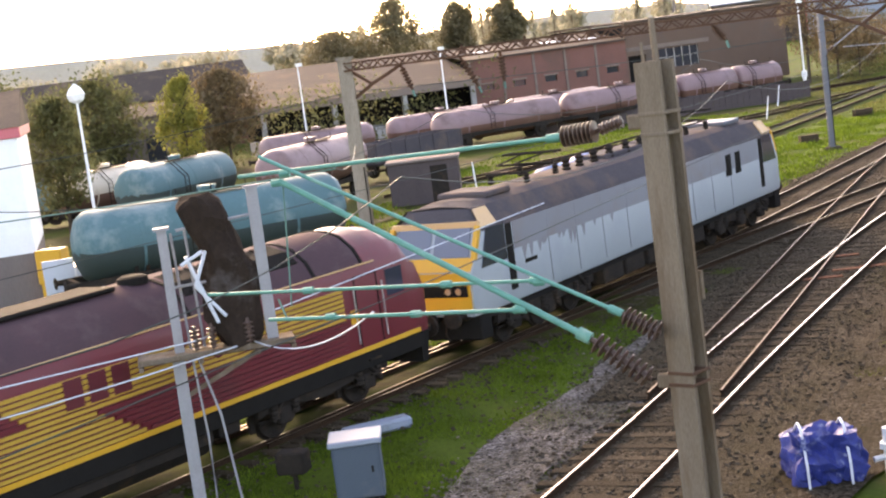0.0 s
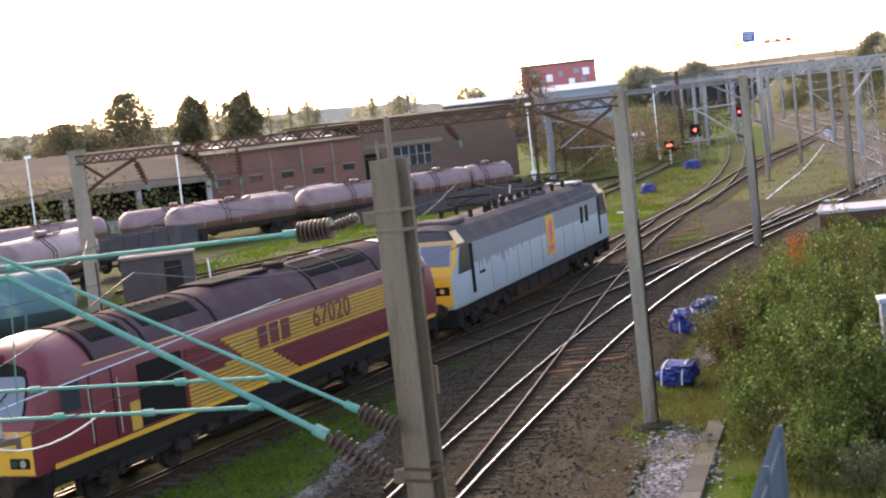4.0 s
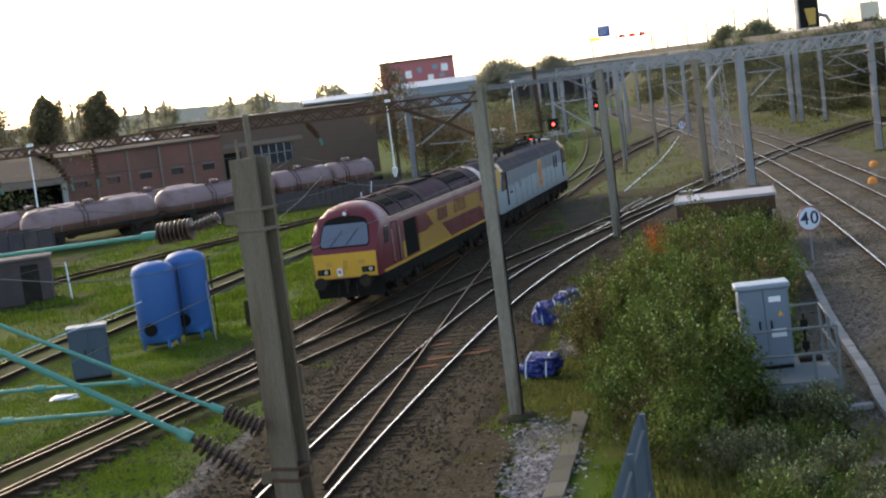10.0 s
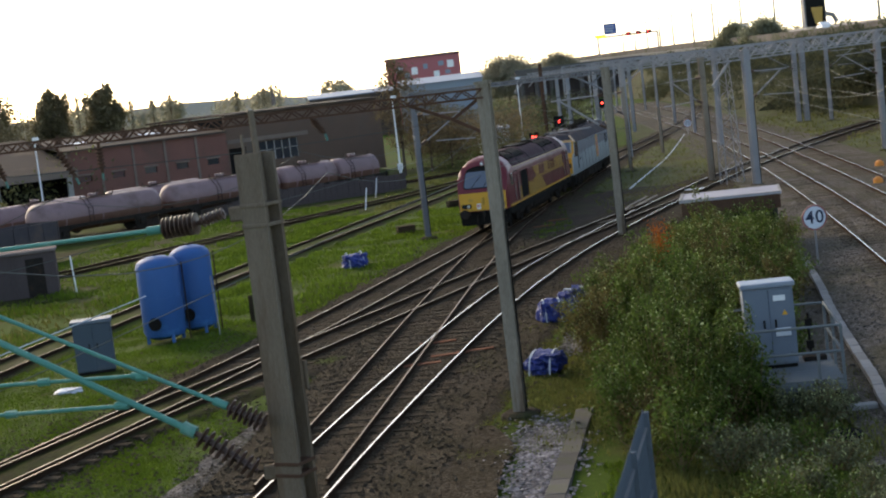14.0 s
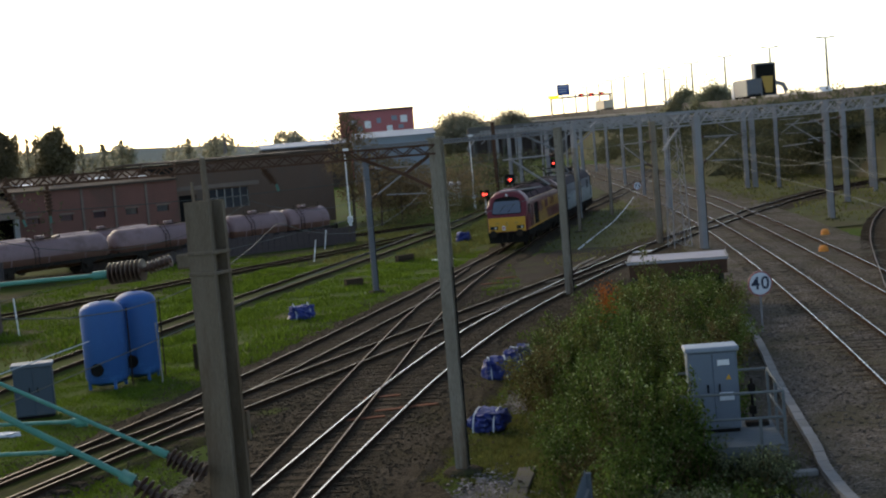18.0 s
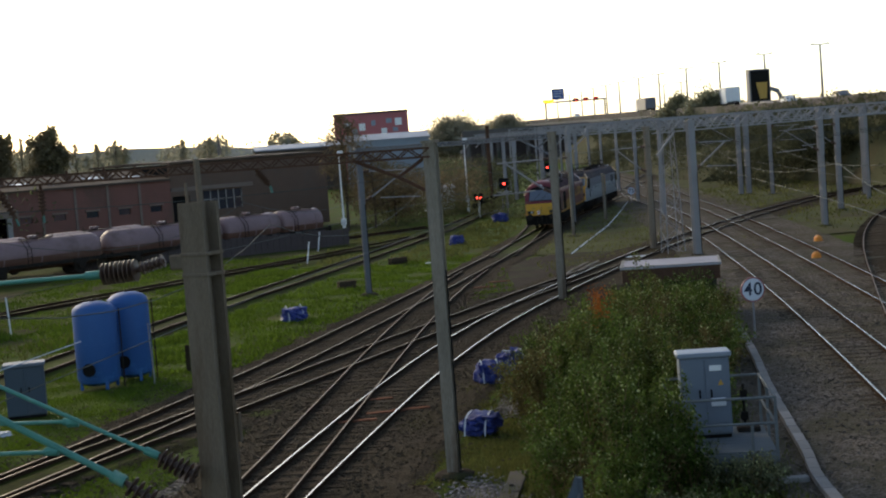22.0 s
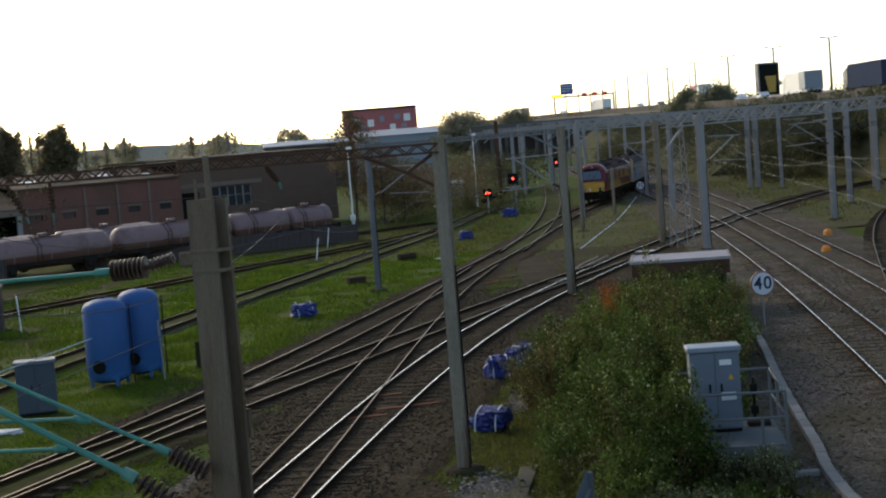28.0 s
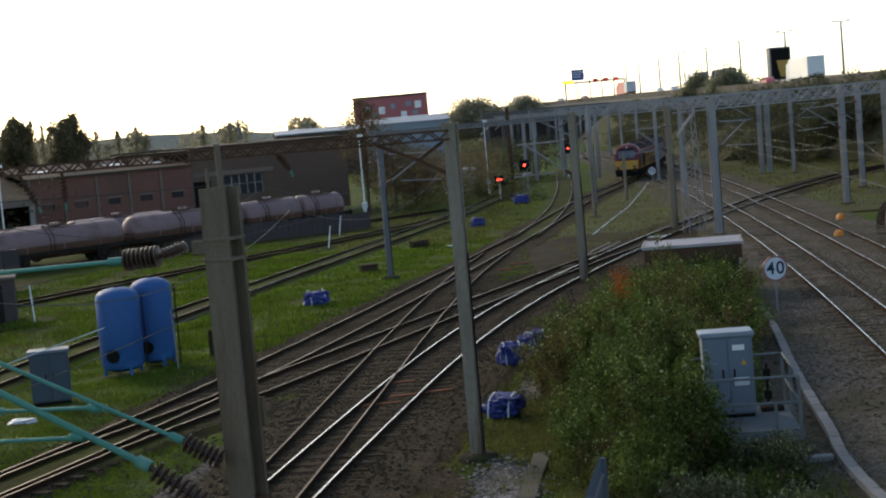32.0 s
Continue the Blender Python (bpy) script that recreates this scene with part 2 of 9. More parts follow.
M = dict(
    grass=mat("grass_ground", (0.064, 0.1, 0.013), (0.03, 0.046, 0.008), 0.9, scale=0.35, fine=9, bump=0.6, c=(0.075, 0.056, 0.028), stain=0.17, contrast=0.35),
    ballast=stony("ballast", [(0.016, 0.012, 0.008), (0.041, 0.031, 0.021), (0.062, 0.048, 0.033), (0.094, 0.075, 0.054)], 19.0, 0.5, (0.039, 0.031, 0.018)),
    main_ballast=stony("grey_brown_main_line_ballast", [(0.034, 0.028, 0.022), (0.084, 0.07, 0.056), (0.124, 0.105, 0.086), (0.205, 0.178, 0.152)], 17.0, 0.35, (0.068, 0.06, 0.036)),
    chips=stony("pale_stone_chips", [(0.07, 0.06, 0.058), (0.2, 0.175, 0.17), (0.42, 0.38, 0.37)], 11.0, 1.2, (0.15, 0.13, 0.12)),
    chips_dull=stony("grey_brown_stone_chips", [(0.04, 0.034, 0.03), (0.115, 0.1, 0.09), (0.22, 0.195, 0.18)], 15.0, 0.6, (0.075, 0.062, 0.04)),
    sleeper=mat("sleeper_timber", (0.07, 0.052, 0.034), (0.036, 0.026, 0.017), 0.9, scale=3, fine=50, bump=0.5, stretch=(1, 6, 6), vary=0.3),
    rail_side=mat("rusty_rail", (0.045, 0.026, 0.016), (0.024, 0.015, 0.01), 0.85, scale=3, fine=30, bump=0.3),
    rail_top=mat("polished_rail_head", (0.55, 0.5, 0.45), (0.33, 0.29, 0.25), 0.26, 1.0, scale=3, fine=40, bump=0.02),
    rail_mid=mat("part_worn_rail_head", (0.3, 0.24, 0.17), (0.15, 0.115, 0.085), 0.48, 0.9, scale=3, fine=40, bump=0.03),
    rail_dull=mat("dull_rail_head", (0.2, 0.14, 0.09), (0.12, 0.08, 0.05), 0.55, 0.6, scale=3, fine=40, bump=0.05),
    mast=mat("weathered_mast_steel", (0.3132, 0.2662, 0.2114), (0.1488, 0.1253, 0.09709), 0.82, 0.0, scale=1.2, fine=22, bump=0.25, c=(0.085, 0.05, 0.028), stain=0.22, stretch=(2.5, 2.5, 0.35), contrast=0.35),
    mast_near=mat("brown_weathered_mast_steel", (0.21, 0.165, 0.125), (0.105, 0.078, 0.056), 0.85, 0.0, scale=1.1, fine=45, bump=0.2, c=(0.085, 0.05, 0.028), stain=0.28, stretch=(2.2, 2.2, 0.35), contrast=0.4),
    galv=mat("galvanised_steel", (0.29, 0.28, 0.285), (0.19, 0.185, 0.19), 0.72, 0.0, scale=1.5, fine=30, bump=0.05),
    rust=mat("rusty_brown_steel", (0.12, 0.066, 0.042), (0.054, 0.0312, 0.024), 0.85, 0.1, scale=3, fine=30, bump=0.3),
    verdigris=mat("verdigris_tube", (0.078, 0.2652, 0.2106), (0.0468, 0.1872, 0.156), 0.6, 0.1, scale=4, fine=40, bump=0.08, c=(0.16, 0.3, 0.24), stain=0.15),
    ceramic=mat("brown_glazed_ceramic", (0.085, 0.046, 0.033), (0.05, 0.026, 0.019), 0.5, scale=8, fine=40, bump=0.02),
    wire=mat("dark_wire", (0.05, 0.06, 0.05), (0.03, 0.035, 0.03), 0.6, 0.4, bump=0),
    wire_green=mat("green_copper_wire", (0.09, 0.2, 0.16), (0.06, 0.13, 0.11), 0.6, 0.2, bump=0),
    concrete=mat("concrete", (0.36, 0.34, 0.32), (0.22, 0.21, 0.2), 0.9, scale=2, fine=30, bump=0.3, c=(0.13, 0.13, 0.1), stain=0.15),
    grey_paint=mat("grey_paint", (0.22, 0.26, 0.31), (0.17, 0.2, 0.245), 0.5, scale=2, fine=40, bump=0.03, c=(0.13, 0.14, 0.14), stain=0.08),
    pale_top=mat("pale_grey_paint", (0.55, 0.58, 0.62), (0.42, 0.44, 0.47), 0.5, scale=2, fine=30, bump=0.05),
    white=mat("white_paint", (0.75, 0.76, 0.76), (0.6, 0.6, 0.6), 0.5, scale=2, fine=30, bump=0.04),
    black=mat("black_paint", (0.02, 0.018, 0.016), (0.012, 0.011, 0.01), 0.82, scale=3, fine=40, bump=0.1),
    tank_blue=mat("blue_tank_paint", (0.0216, 0.108, 0.3024), (0.0144, 0.072, 0.2232), 0.6, scale=1.2, fine=30, bump=0.02, c=(0.05, 0.2, 0.45), stain=0.1),
    bag_blue=mat("blue_woven_sheet", (0.02, 0.042, 0.24), (0.007, 0.014, 0.085), 0.55, scale=9, fine=50, bump=0.6, c=(0.4, 0.44, 0.52), stain=0.08, contrast=0.3),
    maroon=mat("maroon_paint", (0.15, 0.018, 0.024), (0.11, 0.014, 0.019), 0.42, scale=1, fine=30, bump=0.02, c=(0.085, 0.02, 0.022), stain=0.12),
    maroon_roof=mat("dusty_maroon_roof", (0.09, 0.05, 0.054), (0.05, 0.036, 0.04), 0.82, scale=1, fine=30, bump=0.05, c=(0.1, 0.07, 0.07), stain=0.2),
    gold=mat("gold_yellow_paint", (0.47, 0.265, 0.042), (0.38, 0.21, 0.035), 0.42, scale=1, fine=30, bump=0.02, c=(0.42, 0.25, 0.05), stain=0.1),
    warn=mat("warning_yellow_paint", (0.62, 0.32, 0.03), (0.52, 0.25, 0.025), 0.45, scale=1, fine=30, bump=0.02, c=(0.5, 0.27, 0.04), stain=0.08),
    loco_grey=mat("pale_blue_grey_paint", (0.315, 0.35, 0.36), (0.265, 0.295, 0.305), 0.5, scale=0.8, fine=30, bump=0.02, c=(0.26, 0.29, 0.31), stain=0.12),
    loco_dark=mat("dark_grey_paint", (0.12, 0.13, 0.15), (0.09, 0.095, 0.11), 0.5, scale=0.8, fine=30, bump=0.03, c=(0.15, 0.12, 0.11), stain=0.15),
    loco_mid=mat("mid_grey_paint", (0.19, 0.195, 0.21), (0.15, 0.155, 0.168), 0.6, scale=0.8, fine=30, bump=0.03, c=(0.17, 0.15, 0.145), stain=0.15),
    roof_grey=mat("sooty_grey_roof", (0.085, 0.075, 0.08), (0.05, 0.045, 0.048), 0.82, scale=0.8, fine=20, bump=0.08, c=(0.12, 0.085, 0.07), stain=0.2),
    cream=mat("cream_paint", (0.62, 0.52, 0.4), (0.5, 0.4, 0.3), 0.5, scale=2, fine=30, bump=0.03),
    bogie=mat("grimy_running_gear", (0.038, 0.031, 0.026), (0.018, 0.015, 0.013), 0.9, 0.0, scale=3, fine=20, bump=0.5, c=(0.06, 0.04, 0.025), stain=0.12),
    steel=mat("bright_steel", (0.5, 0.5, 0.5), (0.4, 0.4, 0.4), 0.35, 0.9, bump=0.02),
    glass=glassy("dark_glass", (0.03, 0.035, 0.045)),
    # Blue-grey base colour carries the sky's reflection in the windscreens.
    glass_blue=glassy("sky_tinted_windscreen", (0.085, 0.1, 0.13), 0.28),
    rim=mat("faded_orange_cream_paint", (0.6, 0.36, 0.17), (0.48, 0.28, 0.13), 0.5, scale=2, fine=30, bump=0.03),
    tank_brown=mat("rust_brown_tank_underside", (0.16, 0.072, 0.046), (0.095, 0.045, 0.031), 0.75, scale=0.7, fine=20, bump=0.1, c=(0.14, 0.075, 0.05), stain=0.2),
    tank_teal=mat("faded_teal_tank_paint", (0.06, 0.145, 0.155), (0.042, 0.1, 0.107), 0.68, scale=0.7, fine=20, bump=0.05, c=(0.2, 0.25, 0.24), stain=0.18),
    tank_dark=mat("dark_green_underside", (0.03, 0.05, 0.045), (0.02, 0.03, 0.028), 0.7, scale=0.7, fine=20, bump=0.1),
    brick=mat("red_brick_wall", (0.21, 0.1, 0.08), (0.14, 0.068, 0.055), 0.9, scale=0.4, fine=12, bump=0.3, c=(0.12, 0.075, 0.06), stain=0.2),
    roof_sheet=mat("grey_roof_sheet", (0.085, 0.066, 0.056), (0.052, 0.041, 0.035), 0.8, scale=0.3, fine=8, bump=0.2, c=(0.14, 0.1, 0.07), stain=0.2),
    # Near-black base colour stands for the shade inside bays, windows and vents.
    dark_hole=mat("painted_dark_interior", (0.02, 0.017, 0.015), (0.012, 0.01, 0.01), 0.95, bump=0),
    red_clad=mat("red_cladding", (0.54, 0.12, 0.14), (0.45, 0.1, 0.115), 0.5, scale=0.2, fine=6, bump=0.02),
    blue_sheet=mat("pale_blue_roof_sheet", (0.208, 0.2405, 0.286), (0.169, 0.195, 0.234), 0.5, scale=0.2, fine=5, bump=0.03),
    asphalt=mat("asphalt", (0.06, 0.06, 0.06), (0.045, 0.045, 0.045), 0.9, scale=1, fine=30, bump=0.2),
    bark=mat("bark", (0.10, 0.075, 0.055), (0.055, 0.042, 0.032), 0.95, scale=4, fine=30, bump=0.6),
    straw=mat("dry_stems", (0.2, 0.15, 0.08), (0.12, 0.09, 0.05), 0.9, scale=3, fine=30, bump=0.1),
    red_glow=glow("red_signal_light", (1.0, 0.05, 0.04), 3.5),
    dim_red=glow("lane_signal_red", (1.0, 0.04, 0.05), 1.1),
    amber_glow=glow("amber_matrix_light", (1.0, 0.5, 0.03), 1.2),
    sign_blue=mat("blue_sign_face", (0.03, 0.09, 0.3), (0.025, 0.07, 0.25), 0.4, bump=0),
    orange=mat("orange_plastic", (0.75, 0.25, 0.03), (0.6, 0.2, 0.025), 0.5, bump=0.02),
    # Near-black low end puts the thicket's dark hollows into the leaf colour.
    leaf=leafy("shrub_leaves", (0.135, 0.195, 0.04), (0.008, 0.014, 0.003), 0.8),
    leaf_grey=leafy("grey_green_bramble_leaves", (0.19, 0.2, 0.11), (0.03, 0.036, 0.016), 1.2),
    leaf_dark=leafy("dark_tree_leaves", (0.17, 0.165, 0.07), (0.07, 0.072, 0.034), 0.15),
    # Distant haze is put into the lightened colours of far leaves and ridge.
    leaf_far=leafy("hazed_tree_leaves", (0.3, 0.29, 0.19), (0.19, 0.19, 0.125), 0.08),
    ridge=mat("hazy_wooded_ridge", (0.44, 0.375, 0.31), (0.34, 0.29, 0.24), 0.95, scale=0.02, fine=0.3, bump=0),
    blade_dull=leafy("dull_grass_blades", (0.15, 0.155, 0.045), (0.075, 0.078, 0.026), 0.3),
    stones=leafy("loose_ballast_stones", (0.094, 0.076, 0.056), (0.036, 0.029, 0.021), 2.0),
    main_stones=leafy("grey_main_line_stones", (0.18, 0.158, 0.135), (0.042, 0.037, 0.03), 2.0),
    rough=mat("rough_weedy_ground", (0.1, 0.108, 0.043), (0.054, 0.054, 0.027), 0.95, scale=0.3, fine=6, bump=0.6, c=(0.07, 0.052, 0.036), stain=0.22, contrast=0.3),
    shroud=mat("dark_brown_sheeting", (0.04, 0.027, 0.02), (0.018, 0.013, 0.011), 0.85, scale=2.5, fine=16, bump=0.9, c=(0.07, 0.06, 0.055), stain=0.15),
    mossy=mat("mossy_overgrown_bed", (0.034, 0.03, 0.012), (0.018, 0.015, 0.007), 0.95, scale=0.7, fine=14, bump=0.8, c=(0.042, 0.054, 0.009), stain=0.35, contrast=0.3),
    weedy=mat("weedy_cinder_ground", (0.05, 0.04, 0.024), (0.024, 0.019, 0.011), 0.95, scale=0.35, fine=8, bump=0.8, c=(0.045, 0.06, 0.011), stain=0.42, contrast=0.3),
    cinder=mat("dark_cinder_ground", (0.05508, 0.04131, 0.03121), (0.02754, 0.02203, 0.01561), 0.95, scale=0.4, fine=8, bump=0.8, c=(0.05, 0.06, 0.02), stain=0.2, contrast=0.3),
    # brown-green lifted for the haze over the trees behind the warehouse
    leaf_warm=leafy("hazed_brown_green_leaves", (0.24, 0.2, 0.12), (0.13, 0.11, 0.065), 0.15),
    # low ends near black again, for the same shaded hollows
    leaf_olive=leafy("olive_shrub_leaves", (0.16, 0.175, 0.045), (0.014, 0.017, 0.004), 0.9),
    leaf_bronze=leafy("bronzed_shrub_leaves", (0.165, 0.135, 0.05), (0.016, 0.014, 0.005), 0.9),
    leaf_slope=leafy("dark_slope_leaves", (0.115, 0.118, 0.065), (0.035, 0.038, 0.022), 0.12),
    leaf_brown=leafy("browning_thin_leaves", (0.2, 0.15, 0.085), (0.09, 0.068, 0.042), 0.3),
    leaf_yellow=leafy("yellowing_leaves", (0.3, 0.28, 0.07), (0.13, 0.13, 0.03), 0.5),
    # palest leaves: skyline haze painted as leaf colour
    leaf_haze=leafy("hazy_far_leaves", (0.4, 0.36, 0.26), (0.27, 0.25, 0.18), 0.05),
    # pale colour that paints the highlights on the shrub tips
    leaf_pale=leafy("lit_birch_tips", (0.42, 0.47, 0.24), (0.18, 0.22, 0.08), 1.0),
    leaf_rust=leafy("rusty_red_leaves", (0.36, 0.11, 0.025), (0.18, 0.055, 0.014), 2.0),
    blade=leafy("grass_blades", (0.115, 0.175, 0.021), (0.052, 0.084, 0.011), 0.6),
)

# ---- the setting: one sheet of ground, ballast beds, tracks ----
def build_ground():
    vs, fs = [], []
    xs = [-3000, -900, -300] + list(range(-120, 121, 6)) + [300, 900, 3000]
    ys = [-900, -200, -60] + list(range(-30, 241, 6)) + [300, 500, 1000, 2200, 4200]
    for y in ys:
        for x in xs:
            near = abs(x) < 200 and -60 < y < 300
            vs.append((x, y, G - 0.03 + (0.05 * noise.noise(Vector((x * 0.11, y * 0.11, 0))) if near else 0)))
    n = len(xs)
    for j in range(len(ys) - 1):
        for i in range(n - 1):
            a = j * n + i
            fs.append((a, a + 1, a + 1 + n, a + n))
    ob = raw("ground", vs, fs, M["grass"])
    tagged(ob, "uneven rough grass and bare earth of the rail yard", "ground", kind="structure")


# centre lines of the tracks
T1 = [(-39.5, -45), (-29.0, -16), (-21.4, 6), (-19.0, 13), (-16.55, 20), (-14.5, 26), (-12.44, 32), (-9.72, 40), (-7.37, 48), (-5.28, 56), (-3.34, 64), (-0.99, 74), (1.3, 84), (3.98, 96), (6.53, 108), (8.97, 120), (11.45, 132), (14.4, 144), (17.6, 156), (21.0, 170), (24.5, 186), (29, 210), (36, 245)]
T2 = [(-13.6, 28), (-11.46, 34), (-10.0, 38), (-8.78, 41), (-7.46, 44), (-4.17, 52), (-0.86, 60), (2.51, 68), (5.99, 76), (9.58, 84)]
T4 = [(-19.5, -45), (-13.2, -15), (-8.9, 6), (-6.9, 15), (-5.32, 24), (-4.06, 32), (-2.66, 40), (-1.15, 48), (0.65, 56), (2.86, 64), (5.52, 72), (9.9, 84), (14.26, 95), (18.63, 105), (23.32, 115), (28.33, 125), (36.2, 138.6), (43.4, 147.6), (49, 152.6)]
T3 = [(-4.69, 30), (-3.82, 38), (-3.0, 46), (-2.19, 54), (-1.33, 62), (-0.36, 70), (0.77, 78), (2.3, 87)]
M1 = [(0.6, -45), (4.6, -16), (7.2, 2), (9.6, 19), (11.77, 36), (13.46, 50), (15.12, 65), (16.62, 80), (18.38, 100), (19.85, 120), (21.05, 140), (22.33, 170), (24, 220), (26, 300)]
M2 = [(6.0, -45), (9.5, -16), (11.6, 2), (14.2, 24), (17.08, 50), (18.63, 65), (20.07, 80), (21.83, 100), (23.41, 120), (24.81, 140), (26.55, 170), (28.5, 220), (31, 300)]
M3 = [(14.2, 44), (16.3, 52), (18.29, 60), (20.33, 68), (22.39, 76), (24.55, 84), (26.91, 92), (29.54, 100), (32.54, 108), (37, 118)]
S1 = [(-20.5, 30), (-18.8, 41), (-17.14, 50), (-15.55, 58), (-13.83, 66), (-11.77, 75), (-9.39, 85), (-5.74, 100), (-2.2, 115), (1.04, 130), (4.5, 150), (8, 172), (11, 195)]
S2 = [(-26.2, 76.6), (-23.5, 81.6), (-20.7, 86.7), (-16.6, 93.8), (-13.6, 99.6), (-10.4, 105), (-7.0, 110.9), (-4.2, 116.5), (-1.2, 123.5)]
S3 = [(-60, 75.7), (-51, 84.7), (-42, 93.7), (-31.1, 104.6), (-20.5, 115.2), (-9.4, 126.3), (0, 136)]
B = [(4.35, 96), (5.86, 105), (7.33, 115), (9.18, 130), (11.11, 150), (12.65, 170), (14.0, 190), (15, 210)]

RAIL = [(-0.02, 0), (0.02, 0), (0.036, -0.007), (0.037, -0.035), (0.011, -0.05), (0.011, -0.125), (0.07, -0.145), (0.07, -0.155), (-0.07, -0.155), (-0.07, -0.145), (-0.011, -0.125), (-0.011, -0.05), (-0.037, -0.035), (-0.036, -0.007)]


def strip(bm, xy, d, profile):
    rings = []
    for (x, y), (dx, dy) in zip(xy, d):
        rings.append([(x + u * dy, y - u * dx, z) for u, z in profile])
    return loft(bm, rings)


def build_track(points, label, head, wide=2.1, bed=None, near=None):
    """Two rails on sleepers in a bed of stones; near holds where its mossy near end passes into the full bed, both half widths and the rise of that end."""
    tr = thing("railway_track", Matrix(), label, "railway track", "tracks of the yard", "structure")
    at, xy, d = curve_through(points, 1.0)
    for side in (-0.7525, 0.7525):
        bm = bmesh.new()
        strip(bm, xy, d, [(u + side, z) for u, z in RAIL])
        bm.faces.ensure_lookup_table()
        ob = part("rail", bm, [M["rail_side"], head], tr)
        me = ob.data
        for p in me.polygons:
            if p.normal.z > 0.97 and p.center.z > -0.002:
                p.material_index = 1
    rng = random.Random(len(points) * 7 + int(points[0][0] * 10))
    bm = bmesh.new()
    rings = []
    for k, ((x, y), (dx, dy)) in enumerate(zip(xy, d)):
        lift = 0.01 if bed else 0.0
        far = min(1, max(0, (y - near[0]) / (near[1] - near[0]))) if near else 1
        fray = 0.25 * noise.noise(Vector((x * 0.4, y * 0.4, 3)))
        w0, w1 = wide + fray, wide + fray
        if near:
            w0 = near[2] * (1 - far) + w0 * far + fray
            w1 = near[3] * (1 - far) + w1 * far + fray
            lift += near[4] * (1 - far)
        rings.append([(x + u * dy, y - u * dx, z + lift + 0.02 * noise.noise(Vector((x * 2 + u, y * 2, 9)))) for u, z in ((-w0, G - 0.06), (-w0 + 0.45, -0.155), (-0.6, -0.146), (0, -0.138), (0.6, -0.146), (w1 - 0.45, -0.155), (w1, G - 0.06))])
    loft(bm, rings, cap=False, closed=False)
    ob = part("ballast_bed", bm, [bed or M["ballast"], M["mossy"]], tr, "bed of grimy brown stones")
    tagged(ob, kind="stuff")
    if near and near[4]:
        for p in ob.data.polygons:
            if p.center.y + 7 * noise.noise(Vector((p.center.x * 0.5, p.center.y * 0.5, 1))) < near[1] - 3:
                p.material_index = 1
    return tr, at, xy, d


SLEEPER = None


def lay_sleepers(tr, at, xy, d, limit, every=0.72):
    """Timber sleepers, each one an object on one of four meshes."""
    global SLEEPER
    if SLEEPER is None:
        SLEEPER = []
        for k in range(4):
            bm = bmesh.new()
            box(bm, -1.28 - 0.02 * k, 1.28 + 0.015 * k, -0.125, 0.125, -0.27, -0.128, 0.012)
            SLEEPER.append(part("sleeper", bm, M["sleeper"], tr))
            SLEEPER[-1].matrix_basis = Matrix.Translation((0, 0, -3))
    rng = random.Random(int(at[-1] * 10))
    n, total = 0, int(at[-1] / every)
    rest = bmesh.new()
    for k in range(total):
        s = (k + 0.5) * every
        x, y = np.interp(s, at, xy[:, 0]), np.interp(s, at, xy[:, 1])
        a = math.atan2(np.interp(s, at, d[:, 1]), np.interp(s, at, d[:, 0])) - math.pi / 2
        m = Matrix.Translation((x, y, rng.uniform(-0.012, 0.006))) @ Matrix.Rotation(a + rng.uniform(-0.02, 0.02), 4, "Z")
        if limit[0] <= y <= limit[1] and n < 290:
            twin(SLEEPER[k % 4], m, tr)
            n += 1
        else:
            box(rest, -1.28, 1.28, -0.125, 0.125, -0.27, -0.147, 0, m)
    if len(rest.verts):
        tagged(part("far_sleepers", rest, M["sleeper"], tr), kind="stuff")
    else:
        rest.free()


build_ground()
TRACKS = {}
for key, pts, label, head in (
        ("T1", T1, "curving yard track with worn rails", M["rail_mid"]), ("T2", T2, "rusty turnout track leading across to the loop", M["rail_mid"]),
        ("T4", T4, "bright-railed track running away to the diamond crossing", M["rail_top"]), ("T3", T3, "dull rusty crossover track between two running lines", M["rail_dull"]),
        ("M1", M1, "main line track with bright rails beside the cable trough", M["rail_top"]), ("M2", M2, "far main line track with rusty bed", M["rail_top"]),
        ("M3", M3, "sharply curved connecting track at the main line", M["rail_dull"]), ("S1", S1, "rusty siding track in grass", M["rail_dull"]),
        ("S2", S2, "overgrown rusty siding beside the tank wagons", M["rail_dull"]), ("S3", S3, "siding under the stored tank wagons", M["rail_dull"]),
        ("B", B, "thin rusty branch track curving off the yard line", M["rail_dull"])):
    TRACKS[key] = build_track(pts, label, head, dict(T4=3.1, T3=2.5, T2=2.4, M1=3.6, M2=3.6, T1=2.3).get(key, 1.3), M["main_ballast"] if key in ("M1", "M2") else M["weedy"] if key in ("S1", "B", "S2") else M["rough"] if key == "S3" else None, dict(T1=(36, 46, 1.2, 1.2, 0.036), T2=(36, 46, 1.2, 1.2, 0.036), T4=(38, 44, 1.5, 3.1, 0.0)).get(key))


def build_patch(name, outline, material, label, z=G + 0.035):
    """A thin spread of other ground, its rim frayed."""
    P = [Vector((x, y, 0)) for x, y in outline]
    rim = []
    for a, b in zip(P, P[1:] + P[:1]):
        n = max(2, int((b - a).length / 1.2))
        for k in range(n):
            p = a.lerp(b, k / n)
            q = noise.noise_vector(Vector((p.x * 0.45, p.y * 0.45, 2))) * 0.9
            rim.append((p.x + q.x, p.y + q.y))
    bm = bmesh.new()
    bm.faces.new([bm.verts.new((x, y, z)) for x, y in rim])
    bmesh.ops.triangulate(bm, faces=bm.faces)
    tagged(part(name, bm, material), label, "ground", kind="structure")


